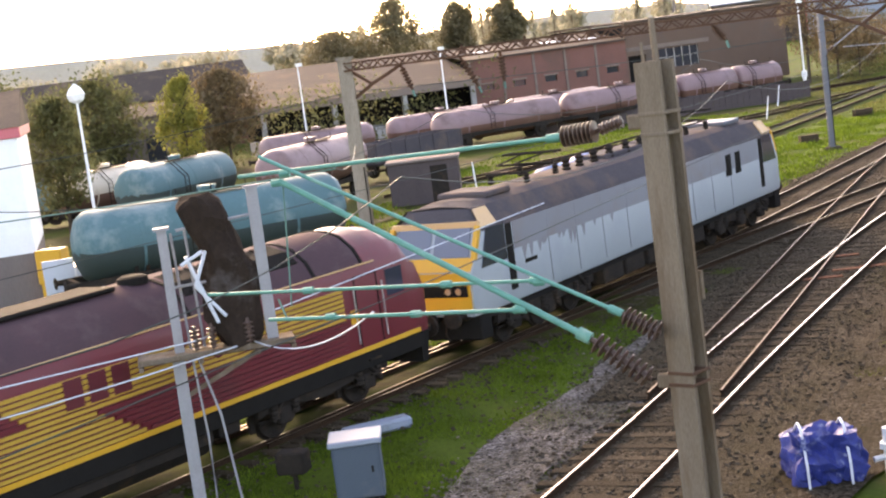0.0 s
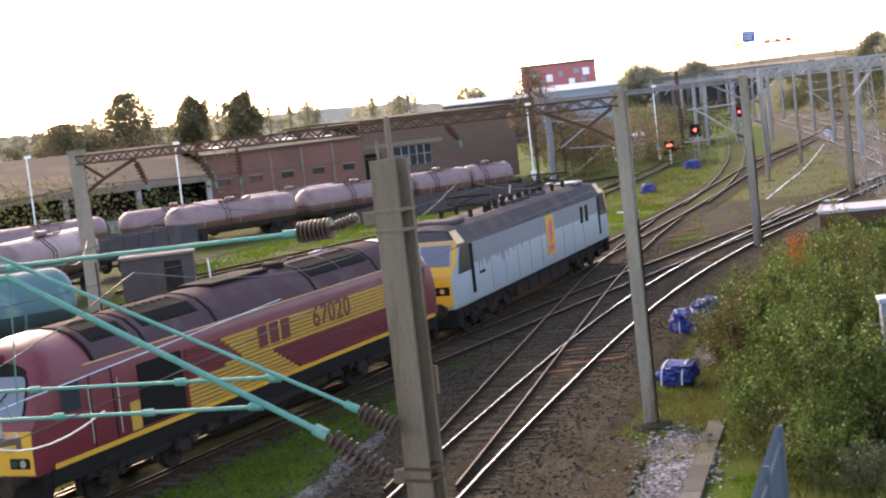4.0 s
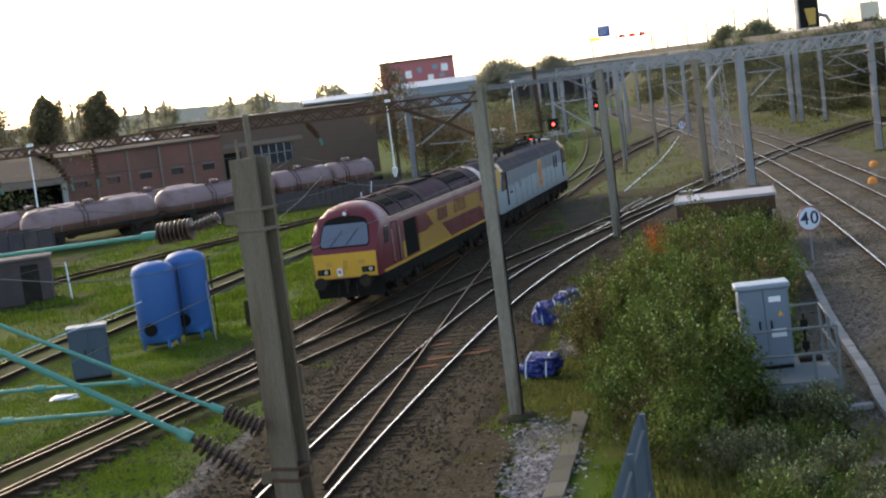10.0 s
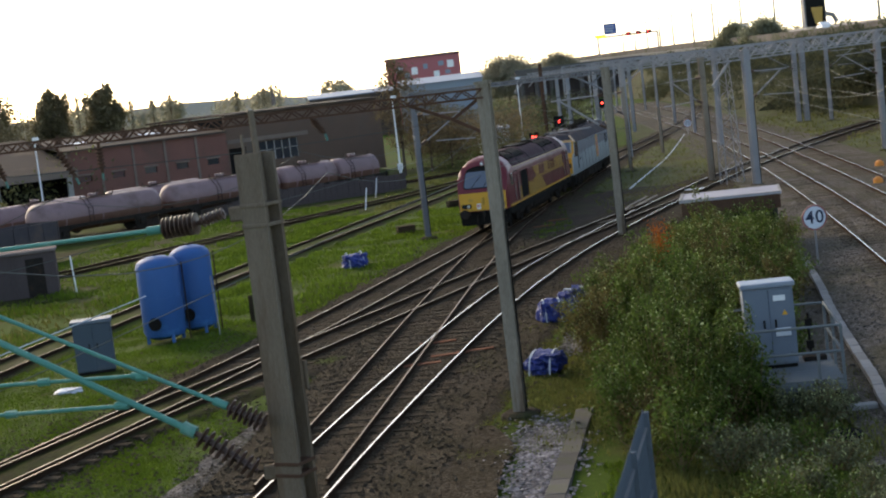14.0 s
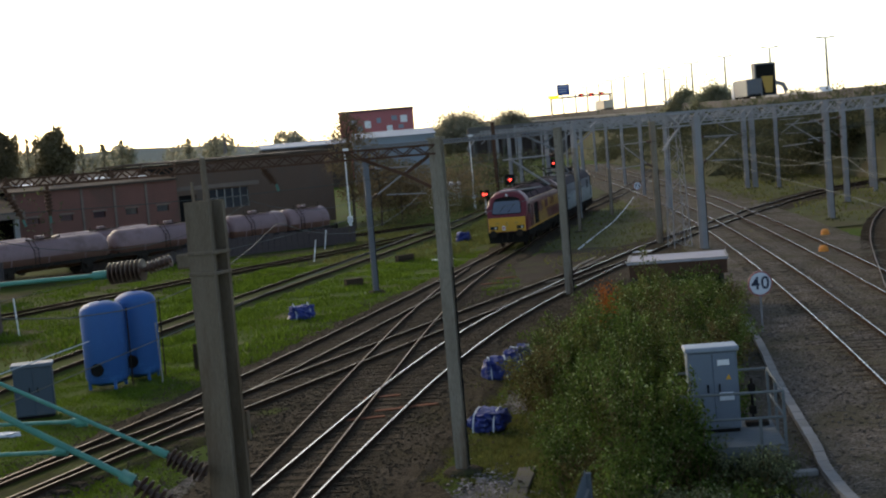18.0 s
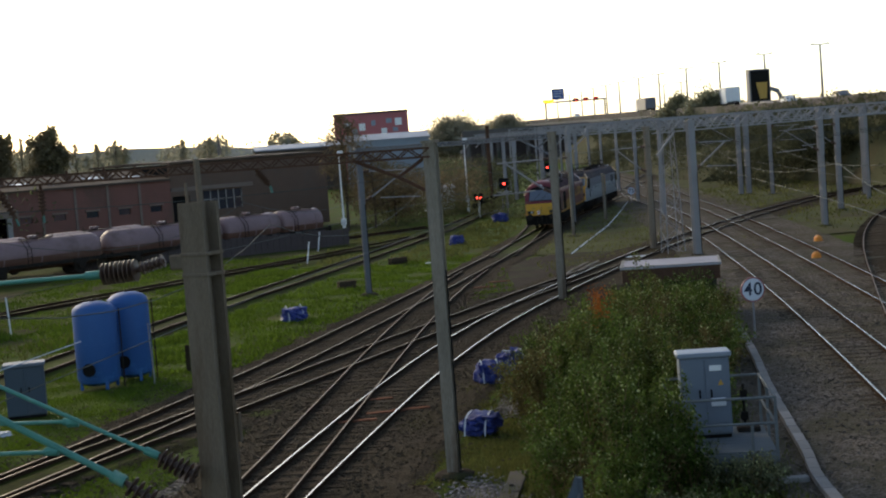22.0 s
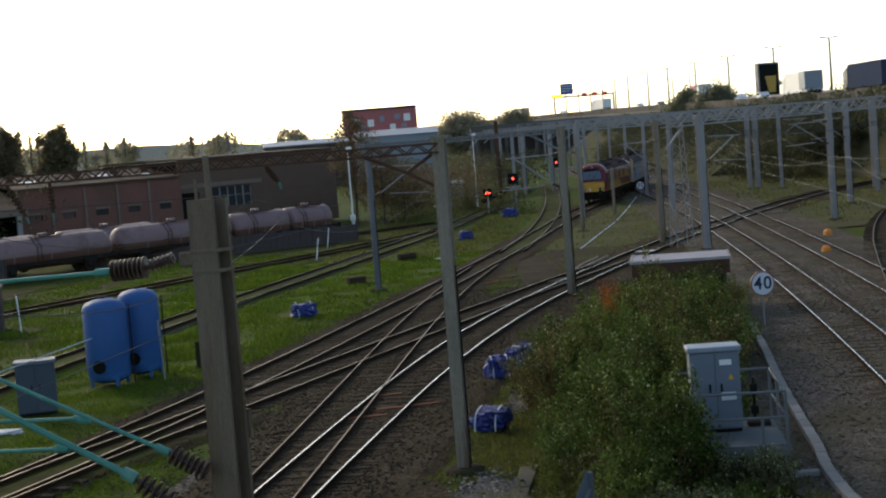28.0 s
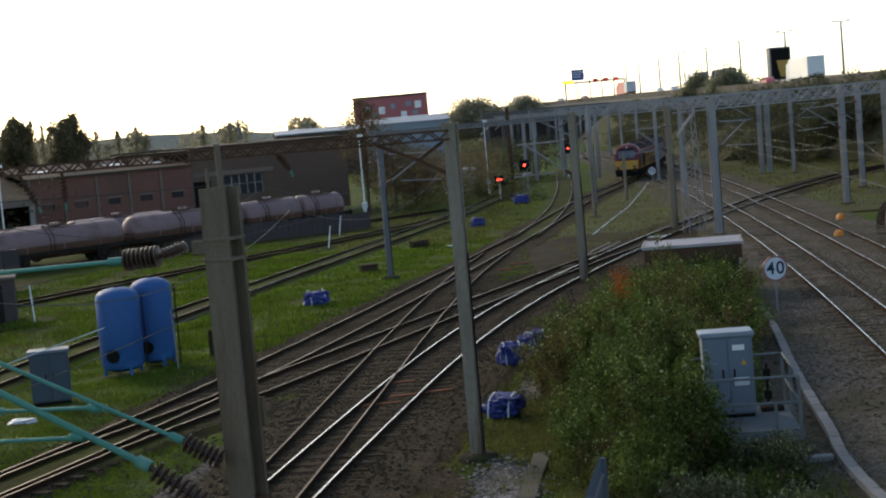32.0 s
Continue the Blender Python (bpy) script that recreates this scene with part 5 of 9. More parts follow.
# ---- tanks, cabinets, huts ----
def build_tank(x, y, r, z0, z1, label):
    t = thing("storage_tank", pose(x, y, G), label, "tank", "blue storage tanks")
    o = -G
    bm = bmesh.new()
    prof = [(0, 0.05), (0, r * 0.9), (0.02, r)]
    lathe(bm, (0, 0, z0 + o), (0, 0, z1 + o), [(0, r * 0.55), (0.04, r * 0.9), (0.09, r), (0.87, r), (0.92, r * 0.95), (0.96, r * 0.78), (0.99, r * 0.45), (1, r * 0.1)], 32)
    part("vessel", bm, M["tank_blue"], t, "smooth blue steel vessel with domed top", True)
    for zz in (z0 + 0.3, (z0 + z1) / 2, z1 - 0.4):
        bm = bmesh.new()
        lathe(bm, (0, 0, zz + o - 0.012), (0, 0, zz + o + 0.012), [(0, r + 0.006), (1, r + 0.006)], 32)
        part("weld_seam", bm, M["tank_blue"], t)
    for k in range(4):
        a = k * math.pi / 2 + 0.6
        bm = bmesh.new()
        box(bm, -0.05, 0.05, -0.05, 0.05, 0, z0 + o + 0.35, 0, Matrix.Translation((r * 0.88 * math.cos(a), r * 0.88 * math.sin(a), 0)))
        part("leg", bm, M["tank_blue"], t)
    bm = bmesh.new()
    a = -1.75
    c = Vector((math.cos(a) * r, math.sin(a) * r, z0 + o + 0.62))
    d = Vector((math.cos(a), math.sin(a), 0))
    lathe(bm, c - d * 0.05, c + d * 0.12, [(0, 0.17), (0.6, 0.17), (0.62, 0.23), (1, 0.23), (1, 0.05)], 18)
    part("manhole", bm, M["black"], t, "dark round manhole cover")
    bm = bmesh.new()
    rod(bm, (r + 0.12, 0, 0), (r + 0.12, 0, z1 + o - 0.3), 0.03, 6)
    rod(bm, (0, 0, z1 + o - 0.03), (0, 0, z1 + o + 0.06), 0.08, 8)
    part("pipe", bm, M["bogie"], t)


build_tank(-12.0, 53.1, 0.75, -0.1, 2.84, "tall blue cylindrical tank on short legs in grass")
build_tank(-11.1, 54.6, 0.73, -0.1, 2.96, "tall blue cylindrical tank standing behind its twin")
bm = bmesh.new()
rod(bm, (-10.1, 53.2, G - 0.1), (-10.18, 53.2, 1.9), 0.025, 6)
tagged(part("marker_post", bm, M["galv"]), "thin grey steel marker post beside the tanks", "post")
bm = bmesh.new()
box(bm, -9.35, -9.2, 55.5, 55.65, G - 0.1, 0.75, 0.02)
tagged(part("timber_post", bm, M["sleeper"]), "short weathered timber post in grass", "post")


def build_cabinet(name, m, w, d, h, label, doors=2, top=None, body=None):
    c = thing(name, m, label, "cabinet", "lineside cabinets")
    bm = bmesh.new()
    box(bm, -w / 2, w / 2, -d / 2, d / 2, 0.08, h - 0.08, 0.015)
    part("body", bm, body or M["grey_paint"], c)
    bm = bmesh.new()
    box(bm, -w / 2 - 0.05, w / 2 + 0.05, -d / 2 - 0.06, d / 2 + 0.05, h - 0.08, h + 0.03, 0.02)
    part("roof", bm, top or M["pale_top"], c, "pale flat top")
    bm = bmesh.new()
    box(bm, -w / 2 + 0.03, w / 2 - 0.03, -d / 2 + 0.03, d / 2 - 0.03, 0, 0.09)
    part("plinth", bm, M["black"], c)
    for k in range(doors):
        bm = bmesh.new()
        x0, x1 = -w / 2 + 0.03 + k * (w - 0.06) / doors, -w / 2 + 0.02 + (k + 1) * (w - 0.06) / doors
        box(bm, x0 + 0.008, x1 - 0.008, -d / 2 - 0.022, -d / 2 + 0.01, 0.12, h - 0.12, 0.008)
        dr = part("door", bm, body or M["grey_paint"], c)
        bm = bmesh.new()
        xh = x1 - 0.12 if k % 2 == 0 else x0 + 0.12
        box(bm, xh - 0.02, xh + 0.02, -d / 2 - 0.05, -d / 2 - 0.02, h * 0.48, h * 0.58, 0.008)
        part("handle", bm, M["black"], dr)
    return c


M["grey_mid"] = mat("mid_grey_cabinet_paint", (0.135, 0.165, 0.205), (0.105, 0.13, 0.165), 0.6, scale=2, fine=40, bump=0.03, c=(0.09, 0.1, 0.1), stain=0.1)
M["grey_dark"] = mat("blue_grey_cabinet_paint", (0.05625, 0.07875, 0.1013), (0.04125, 0.06, 0.07875), 0.7, scale=2, fine=40, bump=0.03, c=(0.1, 0.1, 0.1), stain=0.1)
big = build_cabinet("signalling_cabinet", pose(5.74, 33.35, 0.55, 0, 0, -4), 1.08, 0.6, 1.88, "tall grey steel lineside cabinet with pale top on a platform", 2, top=M["grey_paint"], body=M["grey_mid"])
bm = bmesh.new()
box(bm, 0.1, 0.36, -0.345, -0.335, 1.5, 1.62)
part("label_plate", bm, M["white"], big, "white label plate")
bm = bmesh.new()
loft(bm, [[(0.27, -0.345, 1.18), (0.39, -0.345, 1.18), (0.33, -0.345, 1.3)], [(0.27, -0.337, 1.18), (0.39, -0.337, 1.18), (0.33, -0.337, 1.3)]])
part("warning_sign", bm, M["warn"], big, "yellow warning triangle")
bm = bmesh.new()
box(bm, 0.1, 0.42, -0.38, -0.33, 0.72, 0.9, 0.01)
part("lock_box", bm, M["pale_top"], big)
build_cabinet("lineside_cabinet", pose(-13.2, 48.0, G, 0, 0, 12), 1.2, 0.7, 1.7, "blue-grey lineside cabinet with pale sloping top in grass", 2, top=M["grey_mid"], body=M["grey_dark"])
low = build_cabinet("relay_cabinet", pose(-9.75, 24.6, G, 0, 0, 18), 0.85, 0.75, 1.12, "small pale grey relay cabinet beside the track", 1, top=M["grey_paint"], body=M["grey_dark"])
bm = bmesh.new()
box(bm, -0.75, 0.75, -0.2, 0.2, 0, 0.25, 0.06, pose(-10.9, 28.8, G + 0.02, 0, 0, 40))
tagged(part("point_machine", bm, M["grey_paint"]), "pale grey point machine casing beside the rail", "point machine")
bm = bmesh.new()
box(bm, -0.28, 0.28, -0.2, 0.2, 0.3, 0.72, 0.03, pose(-11.3, 25.3, G))
rod(bm, (-11.3, 25.3, G - 0.05), (-11.3, 25.3, G + 0.32), 0.05, 8)
tagged(part("junction_box", bm, M["bogie"]), "dark grimy junction box on a short post", "junction box")


M["plat"] = mat("dull_grey_platform_steel", (0.15, 0.165, 0.17), (0.1, 0.11, 0.115), 0.82, scale=2, fine=30, bump=0.1)


def build_platform():
    """Raised steel walkway that carries the cabinet, with handrails."""
    p = thing("access_platform", pose(5.9, 33.0, G, 0, 0, -6), "grey steel access platform with handrails on legs", "platform")
    z = 0.55 - G
    x0, x1, y0, y1 = -1.02, 1.12, -1.5, 1.5
    for k in range(10):
        bm = bmesh.new()
        y = y0 + 0.02 + k * 0.297
        box(bm, x0, x1, y, y + 0.28, z - 0.05, z - 0.004, 0.006)
        part("deck_plank", bm, M["plat"], p)
    for zz in (z - 0.12, z - 0.2):
        bm = bmesh.new()
        box(bm, x0 - 0.03, x1 + 0.03, y0 - 0.05, y0 + 0.01, zz - 0.03, zz + 0.03, 0.008)
        part("edge_rail", bm, M["plat"], p)
    for y in (y0, y1):
        bm = bmesh.new()
        box(bm, x0, x1, y - 0.03, y + 0.03, z - 0.24, z - 0.052, 0.01)
        part("edge_beam", bm, M["plat"], p)
    bm = bmesh.new()
    box(bm, x0, x1, y0 + 0.04, y0 + 0.1, z - 0.42, z - 0.25, 0.01)
    part("fascia", bm, M["black"], p)
    for x in (x0 + 0.06, 0.05, x1 - 0.06):
        for y in (y0 + 0.02, y1 - 0.02):
            bm = bmesh.new()
            box(bm, x - 0.035, x + 0.035, y - 0.035, y + 0.035, -0.1, z - 0.22)
            part("leg", bm, M["plat"], p)
    for x, y in ((x1, y0), (x1, 0.0), (x1, y1), (0.62, y0), (x0, y1), (x0, y0), (0.1, y1)):
        bm = bmesh.new()
        box(bm, x - 0.03, x + 0.03, y - 0.03, y + 0.03, z - 0.2, z + (1.12 if (x, y) != (0.62, y0) else 0.6))
        part("rail_post", bm, M["plat"], p)
    for zz in (0.58, 1.12):
        for a, b in (((x0, y0), (x1, y0)), ((x1, y0), (x1, y1)), ((x1, y1), (x0, y1))):
            bm = bmesh.new()
            rod(bm, (*a, z + zz), (*b, z + zz), 0.03, 8)
            part("handrail", bm, M["plat"], p)
    bm = bmesh.new()
    rod(bm, (0.7, 0.95, z), (0.7, 0.95, z + 1.0), 0.03, 8)
    for zz in (0.3, 0.8):
        box(bm, 0.62, 0.78, 0.86, 0.94, z + zz - 0.09, z + zz + 0.09, 0.01)
    part("equipment_post", bm, M["black"], p)
    bm = bmesh.new()
    box(bm, 0.5, 1.0, 0.5, 0.85, z, z + 0.1, 0.01)
    part("cable_tray", bm, M["bogie"], p)


build_platform()


M["dark_conc"] = mat("dark_hut_concrete", (0.085, 0.08, 0.066), (0.045, 0.042, 0.034), 0.9, scale=2, fine=25, bump=0.3, c=(0.05, 0.055, 0.03), stain=0.2)


def build_hut():
    h = thing("relay_hut", pose(9.5, 60.6, G - 0.15, 0, 0, -9), "low concrete relay hut with flat slab roof in scrub", "hut")
    bm = bmesh.new()
    box(bm, -1.85, 1.65, -1.0, 1.75, -0.1, 1.72)
    part("wall", bm, M["dark_conc"], h, "stained dark concrete walls")
    bm = bmesh.new()
    box(bm, -2.08, 1.86, -1.25, 2.0, 2.26, 2.34, 0.02)
    part("roof", bm, M["pale_conc"], h, "pale lichen-spotted slab roof")
    bm = bmesh.new()
    for x0, x1, y0, y1 in ((-2.09, 1.87, -1.26, -1.16), (-2.09, -1.95, -1.15, 2.0), (1.78, 1.87, -1.15, 2.0)):
        box(bm, x0, x1, y0, y1, 2.343, 2.375, 0.01)
    pieces("roof_lip", bm, M["concrete"], h)
    bm = bmesh.new()
    box(bm, -2.0, 1.8, -1.18, 1.9, 1.72, 2.257, 0.01)
    part("fascia", bm, M["rust"], h, "dark fascia under the slab")
    bm = bmesh.new()
    box(bm, 0.8, 1.5, -1.02, -0.98, 0.1, 1.66)
    part("door", bm, M["bogie"], h)
    for x in (-1.4, -0.6, 0.2):
        bm = bmesh.new()
        box(bm, x - 0.18, x + 0.18, -1.03, -0.98, 1.25, 1.62)
        part("vent", bm, M["dark_hole"], h)


M["pale_conc"] = mat("pale_concrete_slab", (0.42, 0.4, 0.42), (0.33, 0.31, 0.33), 0.9, scale=2, fine=25, bump=0.2, c=(0.25, 0.24, 0.22), stain=0.12)
build_hut()


def build_shed(x, y, w, d, h, rz, label, wall, roof):
    s = thing("yard_shed", pose(x, y, G, 0, 0, rz), label, "shed", "yard sheds")
    bm = bmesh.new()
    box(bm, -w / 2, w / 2, -d / 2, d / 2, -0.1, h)
    part("wall", bm, wall, s)
    bm = bmesh.new()
    box(bm, -w / 2 - 0.12, w / 2 + 0.12, -d / 2 - 0.15, d / 2 + 0.15, h, h + 0.14, 0.03)
    part("roof", bm, roof, s)
    bm = bmesh.new()
    box(bm, w * 0.1, w * 0.1 + 0.85, -d / 2 - 0.03, -d / 2 + 0.02, 0.05, h - 0.25)
    part("door", bm, M["bogie"], s)
    return s


M["shed_brown"] = mat("weathered_brown_boarding", (0.196, 0.161, 0.147), (0.126, 0.105, 0.0952), 0.85, scale=1, fine=20, bump=0.3, stretch=(1, 1, 0.2))
M["shed_dark"] = mat("dark_weathered_boarding", (0.1, 0.078, 0.075), (0.06, 0.048, 0.046), 0.85, scale=1, fine=20, bump=0.3, stretch=(1, 1, 0.2))
build_shed(-23.3, 73.5, 3.5, 2.4, 2.15, 14, "low weathered brown shed with flat roof in the sidings", M["shed_dark"], M["shed_brown"])
bm = bmesh.new()
rod(bm, (-20.1, 71.5, G - 0.1), (-20.2, 71.5, 1.7), 0.04, 8)
tagged(part("white_post", bm, M["white"]), "thin white post beside the brown shed", "post", "white marker posts")


# ---- speed signs ----
def round_sign(x, y, zc, r, text, tall, label):
    s = thing("speed_sign", pose(x, y, G, 0, 0, 8), label, "sign", "speed signs")
    o = -G
    bm = bmesh.new()
    rod(bm, (0, 0.03, -0.1), (0, 0.03, zc + o), 0.035, 8)
    part("pole", bm, M["galv"], s)
    bm = bmesh.new()
    lathe(bm, (0, 0.01, zc + o), (0, -0.03, zc + o), [(0, r), (1, r)], 32)
    part("rim", bm, M["sign_rim"], s)
    bm = bmesh.new()
    lathe(bm, (0, -0.03, zc + o), (0, -0.036, zc + o), [(0, r * 0.88), (1, r * 0.88)], 32)
    part("face", bm, M["sign_white"], s)
    characters(text, tall, tall * 0.56, M["numeral"], s, Matrix.Translation((0, -0.042, zc + o)) @ Euler((radians(90), 0, 0)).to_matrix().to_4x4(), 0.002, "numeral")


M["numeral"] = mat("dark_blue_numeral", (0.012, 0.02, 0.05), (0.01, 0.016, 0.04), 0.5, bump=0)
M["sign_rim"] = mat("dull_red_rim", (0.3, 0.09, 0.09), (0.22, 0.07, 0.07), 0.5, bump=0)
M["sign_white"] = mat("white_reflective_sheet", (0.62, 0.65, 0.7), (0.55, 0.58, 0.62), 0.4, bump=0)
round_sign(10.95, 52.6, 1.55, 0.44, "40", 0.62, "round white speed sign with blue numerals on a thin pole")
round_sign(20.52, 155.15, 0.96, 0.42, "75", 0.55, "small round white speed sign beside the far main line")


# ---- cable trough of concrete lids, edging path and fence ----
def build_trough():
    t = thing("cable_trough", Matrix(), "pale concrete cable trough with loose lids beside the main line", "cable trough", kind="structure")
    pts = [(11.7, 63), (10.4, 51.3), (9.25, 43.3), (8.62, 38.6), (8.05, 34), (7.62, 31), (7.45, 27), (7.6, 22)]
    at, xy, d = curve_through(pts, 0.5)
    bm = bmesh.new()
    strip(bm, xy, d, [(-0.1, G - 0.1), (0.1, G - 0.1), (0.1, -0.06), (-0.1, -0.06)])
    part("trough_wall", bm, M["concrete"], t)
    rng = random.Random(3)
    lid = None
    for k in range(int(at[-1] / 0.92)):
        s = (k + 0.5) * 0.92
        x, y = float(np.interp(s, at, xy[:, 0])), float(np.interp(s, at, xy[:, 1]))
        a = math.atan2(float(np.interp(s, at, d[:, 1])), float(np.interp(s, at, d[:, 0]))) - math.pi / 2
        m = Matrix.Translation((x, y, rng.uniform(-0.008, 0.012))) @ Matrix.Rotation(a + rng.uniform(-0.03, 0.03), 4, "Z") @ Matrix.Rotation(rng.uniform(-0.02, 0.02), 4, "Y")
        if lid is None:
            bm = bmesh.new()
            box(bm, -0.122, 0.122, -0.45, 0.45, -0.058, -0.012, 0.012)
            lid = part("lid", bm, M["lid"], t)
            lid.matrix_basis = m
        else:
            twin(lid, m, t)
    bm = bmesh.new()
    box(bm, 6.55, 7.5, 31.4, 31.62, G - 0.05, -0.06, 0.02)
    part("side_slab", bm, M["lid"], t)


M["red_rust"] = mat("rust_red_plate", (0.2, 0.085, 0.05), (0.11, 0.05, 0.03), 0.9, scale=4, fine=30, bump=0.3)
M["lid"] = mat("pale_concrete_lid", (0.28, 0.27, 0.255), (0.19, 0.18, 0.17), 0.9, scale=2, fine=25, bump=0.3, vary=0.16)
build_trough()


M["slab"] = mat("mossy_concrete_slab", (0.135, 0.122, 0.108), (0.085, 0.077, 0.067), 0.9, scale=2, fine=25, bump=0.3, c=(0.1, 0.1, 0.06), stain=0.2, vary=0.2)


def build_edging():
    e = thing("edging_slabs", Matrix(), "row of grey concrete edging slabs beside the fence", "edging", kind="structure")
    rng = random.Random(8)
    slab = None
    for k in range(15):
        y = 20.0 + k * 1.0
        x = -0.56 + (y - 20) * 0.147
        m = pose(x, y, rng.uniform(-0.01, 0.01), rng.uniform(-1, 1), rng.uniform(-1.5, 1.5), -8 + rng.uniform(-1, 1))
        if slab is None:
            bm = bmesh.new()
            box(bm, -0.2, 0.2, -0.495, 0.495, G - 0.04, G + 0.06, 0.012)
            slab = part("slab", bm, M["slab"], e)
            slab.matrix_basis = m
        else:
            twin(slab, m, e)


build_edging()


M["fence"] = mat("dull_grey_fence_steel", (0.115, 0.135, 0.155), (0.075, 0.09, 0.105), 0.82, scale=2, fine=30, bump=0.1)


def build_fence():
    f = thing("palisade_fence", Matrix(), "grey steel palisade fence along the edge of the scrub", "fence")
    pale = None
    fx = lambda y: 2.16 - (26.0 - y) * 0.182
    for k in range(88):
        y = 26.0 - k * 0.115
        m = pose(fx(y), y, G, 0, 0, 79.7)
        if pale is None:
            bm = bmesh.new()
            loft(bm, [[(-0.038, 0, z), (0, -0.018, z), (0.038, 0, z), (0, 0.006, z)] for z in (0.02, 1.7)] + [[(-0.004, 0, 1.82), (0, -0.002, 1.82), (0.004, 0, 1.82), (0, 0.001, 1.82)]])
            pale = part("pale", bm, M["fence"], f)
            pale.matrix_basis = m
        else:
            twin(pale, m, f)
    for z in (0.35, 1.45):
        bm = bmesh.new()
        beam(bm, (fx(26.05) + 0.04, 26.05, G + z), (fx(15.9) + 0.04, 15.9, G + z), 0.05)
        part("rail", bm, M["fence"], f)
    for y in (26.06, 23.4, 20.7, 18.0):
        bm = bmesh.new()
        box(bm, -0.05, 0.05, -0.05, 0.05, -0.1, 1.74, 0.006, pose(fx(y) + 0.05, y, G, 0, 0, -10))
        part("post", bm, M["fence"], f)


build_fence()


# ---- crumpled blue sacks ----
def build_sack(m, w, d, h, seed, label, straps=True, rim=False):
    s = thing("builders_sack", m, label, "sack", "blue sacks")
    bm = bmesh.new()
    bmesh.ops.create_cube(bm, size=1)
    bmesh.ops.subdivide_edges(bm, edges=list(bm.edges), cuts=7, use_grid_fill=True)
    for v in bm.verts:
        p = v.co.copy()
        r = p.normalized() * 0.62
        p = p.lerp(r, 0.55)
        n1 = noise.noise(p * 2.2 + Vector((seed, 0, 0)))
        n2 = noise.noise(p * 6 + Vector((0, seed, 0)))
        n3 = abs(noise.noise(p * 4.5 + Vector((seed, seed, 0))))
        p *= 1 + 0.34 * n1 + 0.2 * n2 - 0.3 * n3
        if rim and p.z > 0.2:
            p.z -= 0.35 * max(0, 0.5 - (p.x ** 2 + p.y ** 2) ** 0.5)
        v.co = Vector((p.x * w, p.y * d, max(0, (p.z + 0.45)) * h))
    part("sheet", bm, M["bag_blue"], s, "crumpled blue woven plastic", False)
    if straps:
        for k, x in enumerate((-0.32, 0.3)):
            bm = bmesh.new()
            rings = []
            for j in range(9):
                a = math.pi * j / 8
                y, z = -math.cos(a) * d * 0.56, math.sin(a) * h * (0.98 + 0.06 * math.sin(j * 2 + seed))
                rings.append([(x * w - 0.02, y, z + 0.02), (x * w + 0.02, y, z + 0.02), (x * w + 0.02, y, z + 0.05), (x * w - 0.02, y, z + 0.05)])
            loft(bm, rings)
            part("strap", bm, M["pale_top"], s, "pale webbing strap")
    return s


build_sack(pose(-1.72, 24.5, G, 0, 0, 15), 1.1, 1.0, 0.95, 1.3, "large crumpled blue sack half full of rubble beside the track", True, True)
build_sack(pose(0.9, 39.6, G, 0, 0, -20), 0.9, 0.95, 0.55, 4.1, "dark blue folded sack with a pale strap on bare ground", True)
build_sack(pose(1.45, 47.6, G, 0, 0, 10), 0.8, 0.75, 0.72, 7.7, "blue and white sack by the scrub edge", True)
build_sack(pose(2.3, 49.3, G, 0, 0, 40), 0.85, 0.65, 0.8, 2.9, "blue and white sack leaning in the scrub", True)
build_sack(pose(-6.6, 69.6, G, 0, 0, 20), 1.1, 0.85, 0.68, 5.5, "blue sack lying on the grass verge", True, True)
build_sack(pose(1.75, 112.5, G, 0, 0, 0), 1.0, 0.8, 0.7, 9.1, "dark blue sack on the far verge", False)
build_sack(pose(6.3, 138, G, 0, 0, 0), 1.3, 1.0, 0.8, 3.3, "bright blue sacks at the foot of a signal post", False)
bm = bmesh.new()
rod(bm, (-0.68, 24.6, G - 0.05), (-0.68, 24.6, 0.56), 0.085, 12)
rod(bm, (-0.68, 24.6, 0.22), (-0.68, 24.6, 0.32), 0.14, 12)
rod(bm, (-0.92, 24.5, 0.06), (-0.46, 24.7, 0.12), 0.05, 8)
tagged(part("standpipe", bm, M["pale_top"], None, "", True), "pale metal standpipe beside the blue sack", "standpipe")
for x, y, sd, w in ((-13.3, 44.82, 2, 0.55), (0.05, 96.5, 6, 0.9), (11.9, 89.6, 9, 1.1)):
    bm = bmesh.new()
    bmesh.ops.create_icosphere(bm, subdivisions=3, radius=0.5)
    for v in bm.verts:
        n1 = noise.noise(v.co * 4 + Vector((sd, 0, 0)))
        v.co = Vector((v.co.x * w * 1.6, v.co.y * w, max(-0.02, v.co.z * 0.18))) * (1 + 0.5 * n1)
    bmesh.ops.translate(bm, vec=(x, y, G + 0.02), verts=bm.verts)
    tagged(part("white_sheet", bm, M["pale_top"]), "crumpled white plastic sheet on the ground", "sheet", "white plastic sheets")
for a, b, w in (((-5.4, 83.6), (-4.5, 83.9), 0.5), ((-2.9, 97.9), (-1.9, 98.6), 0.5)):
    bm = bmesh.new()
    for k in range(4):
        o = (k % 2) * 0.27
        beam(bm, (a[0] + o * 0.3, a[1] - o, G + 0.12 + 0.21 * (k // 2)), (b[0] + o * 0.4, b[1] - o, G + 0.13 + 0.21 * (k // 2)), 0.24, 0.19)
    pile = thing("timber_pile", Matrix(), "small pile of old timbers on the grass", "timber", "old timber piles")
    pieces("timber", bm, M["sleeper"], pile)
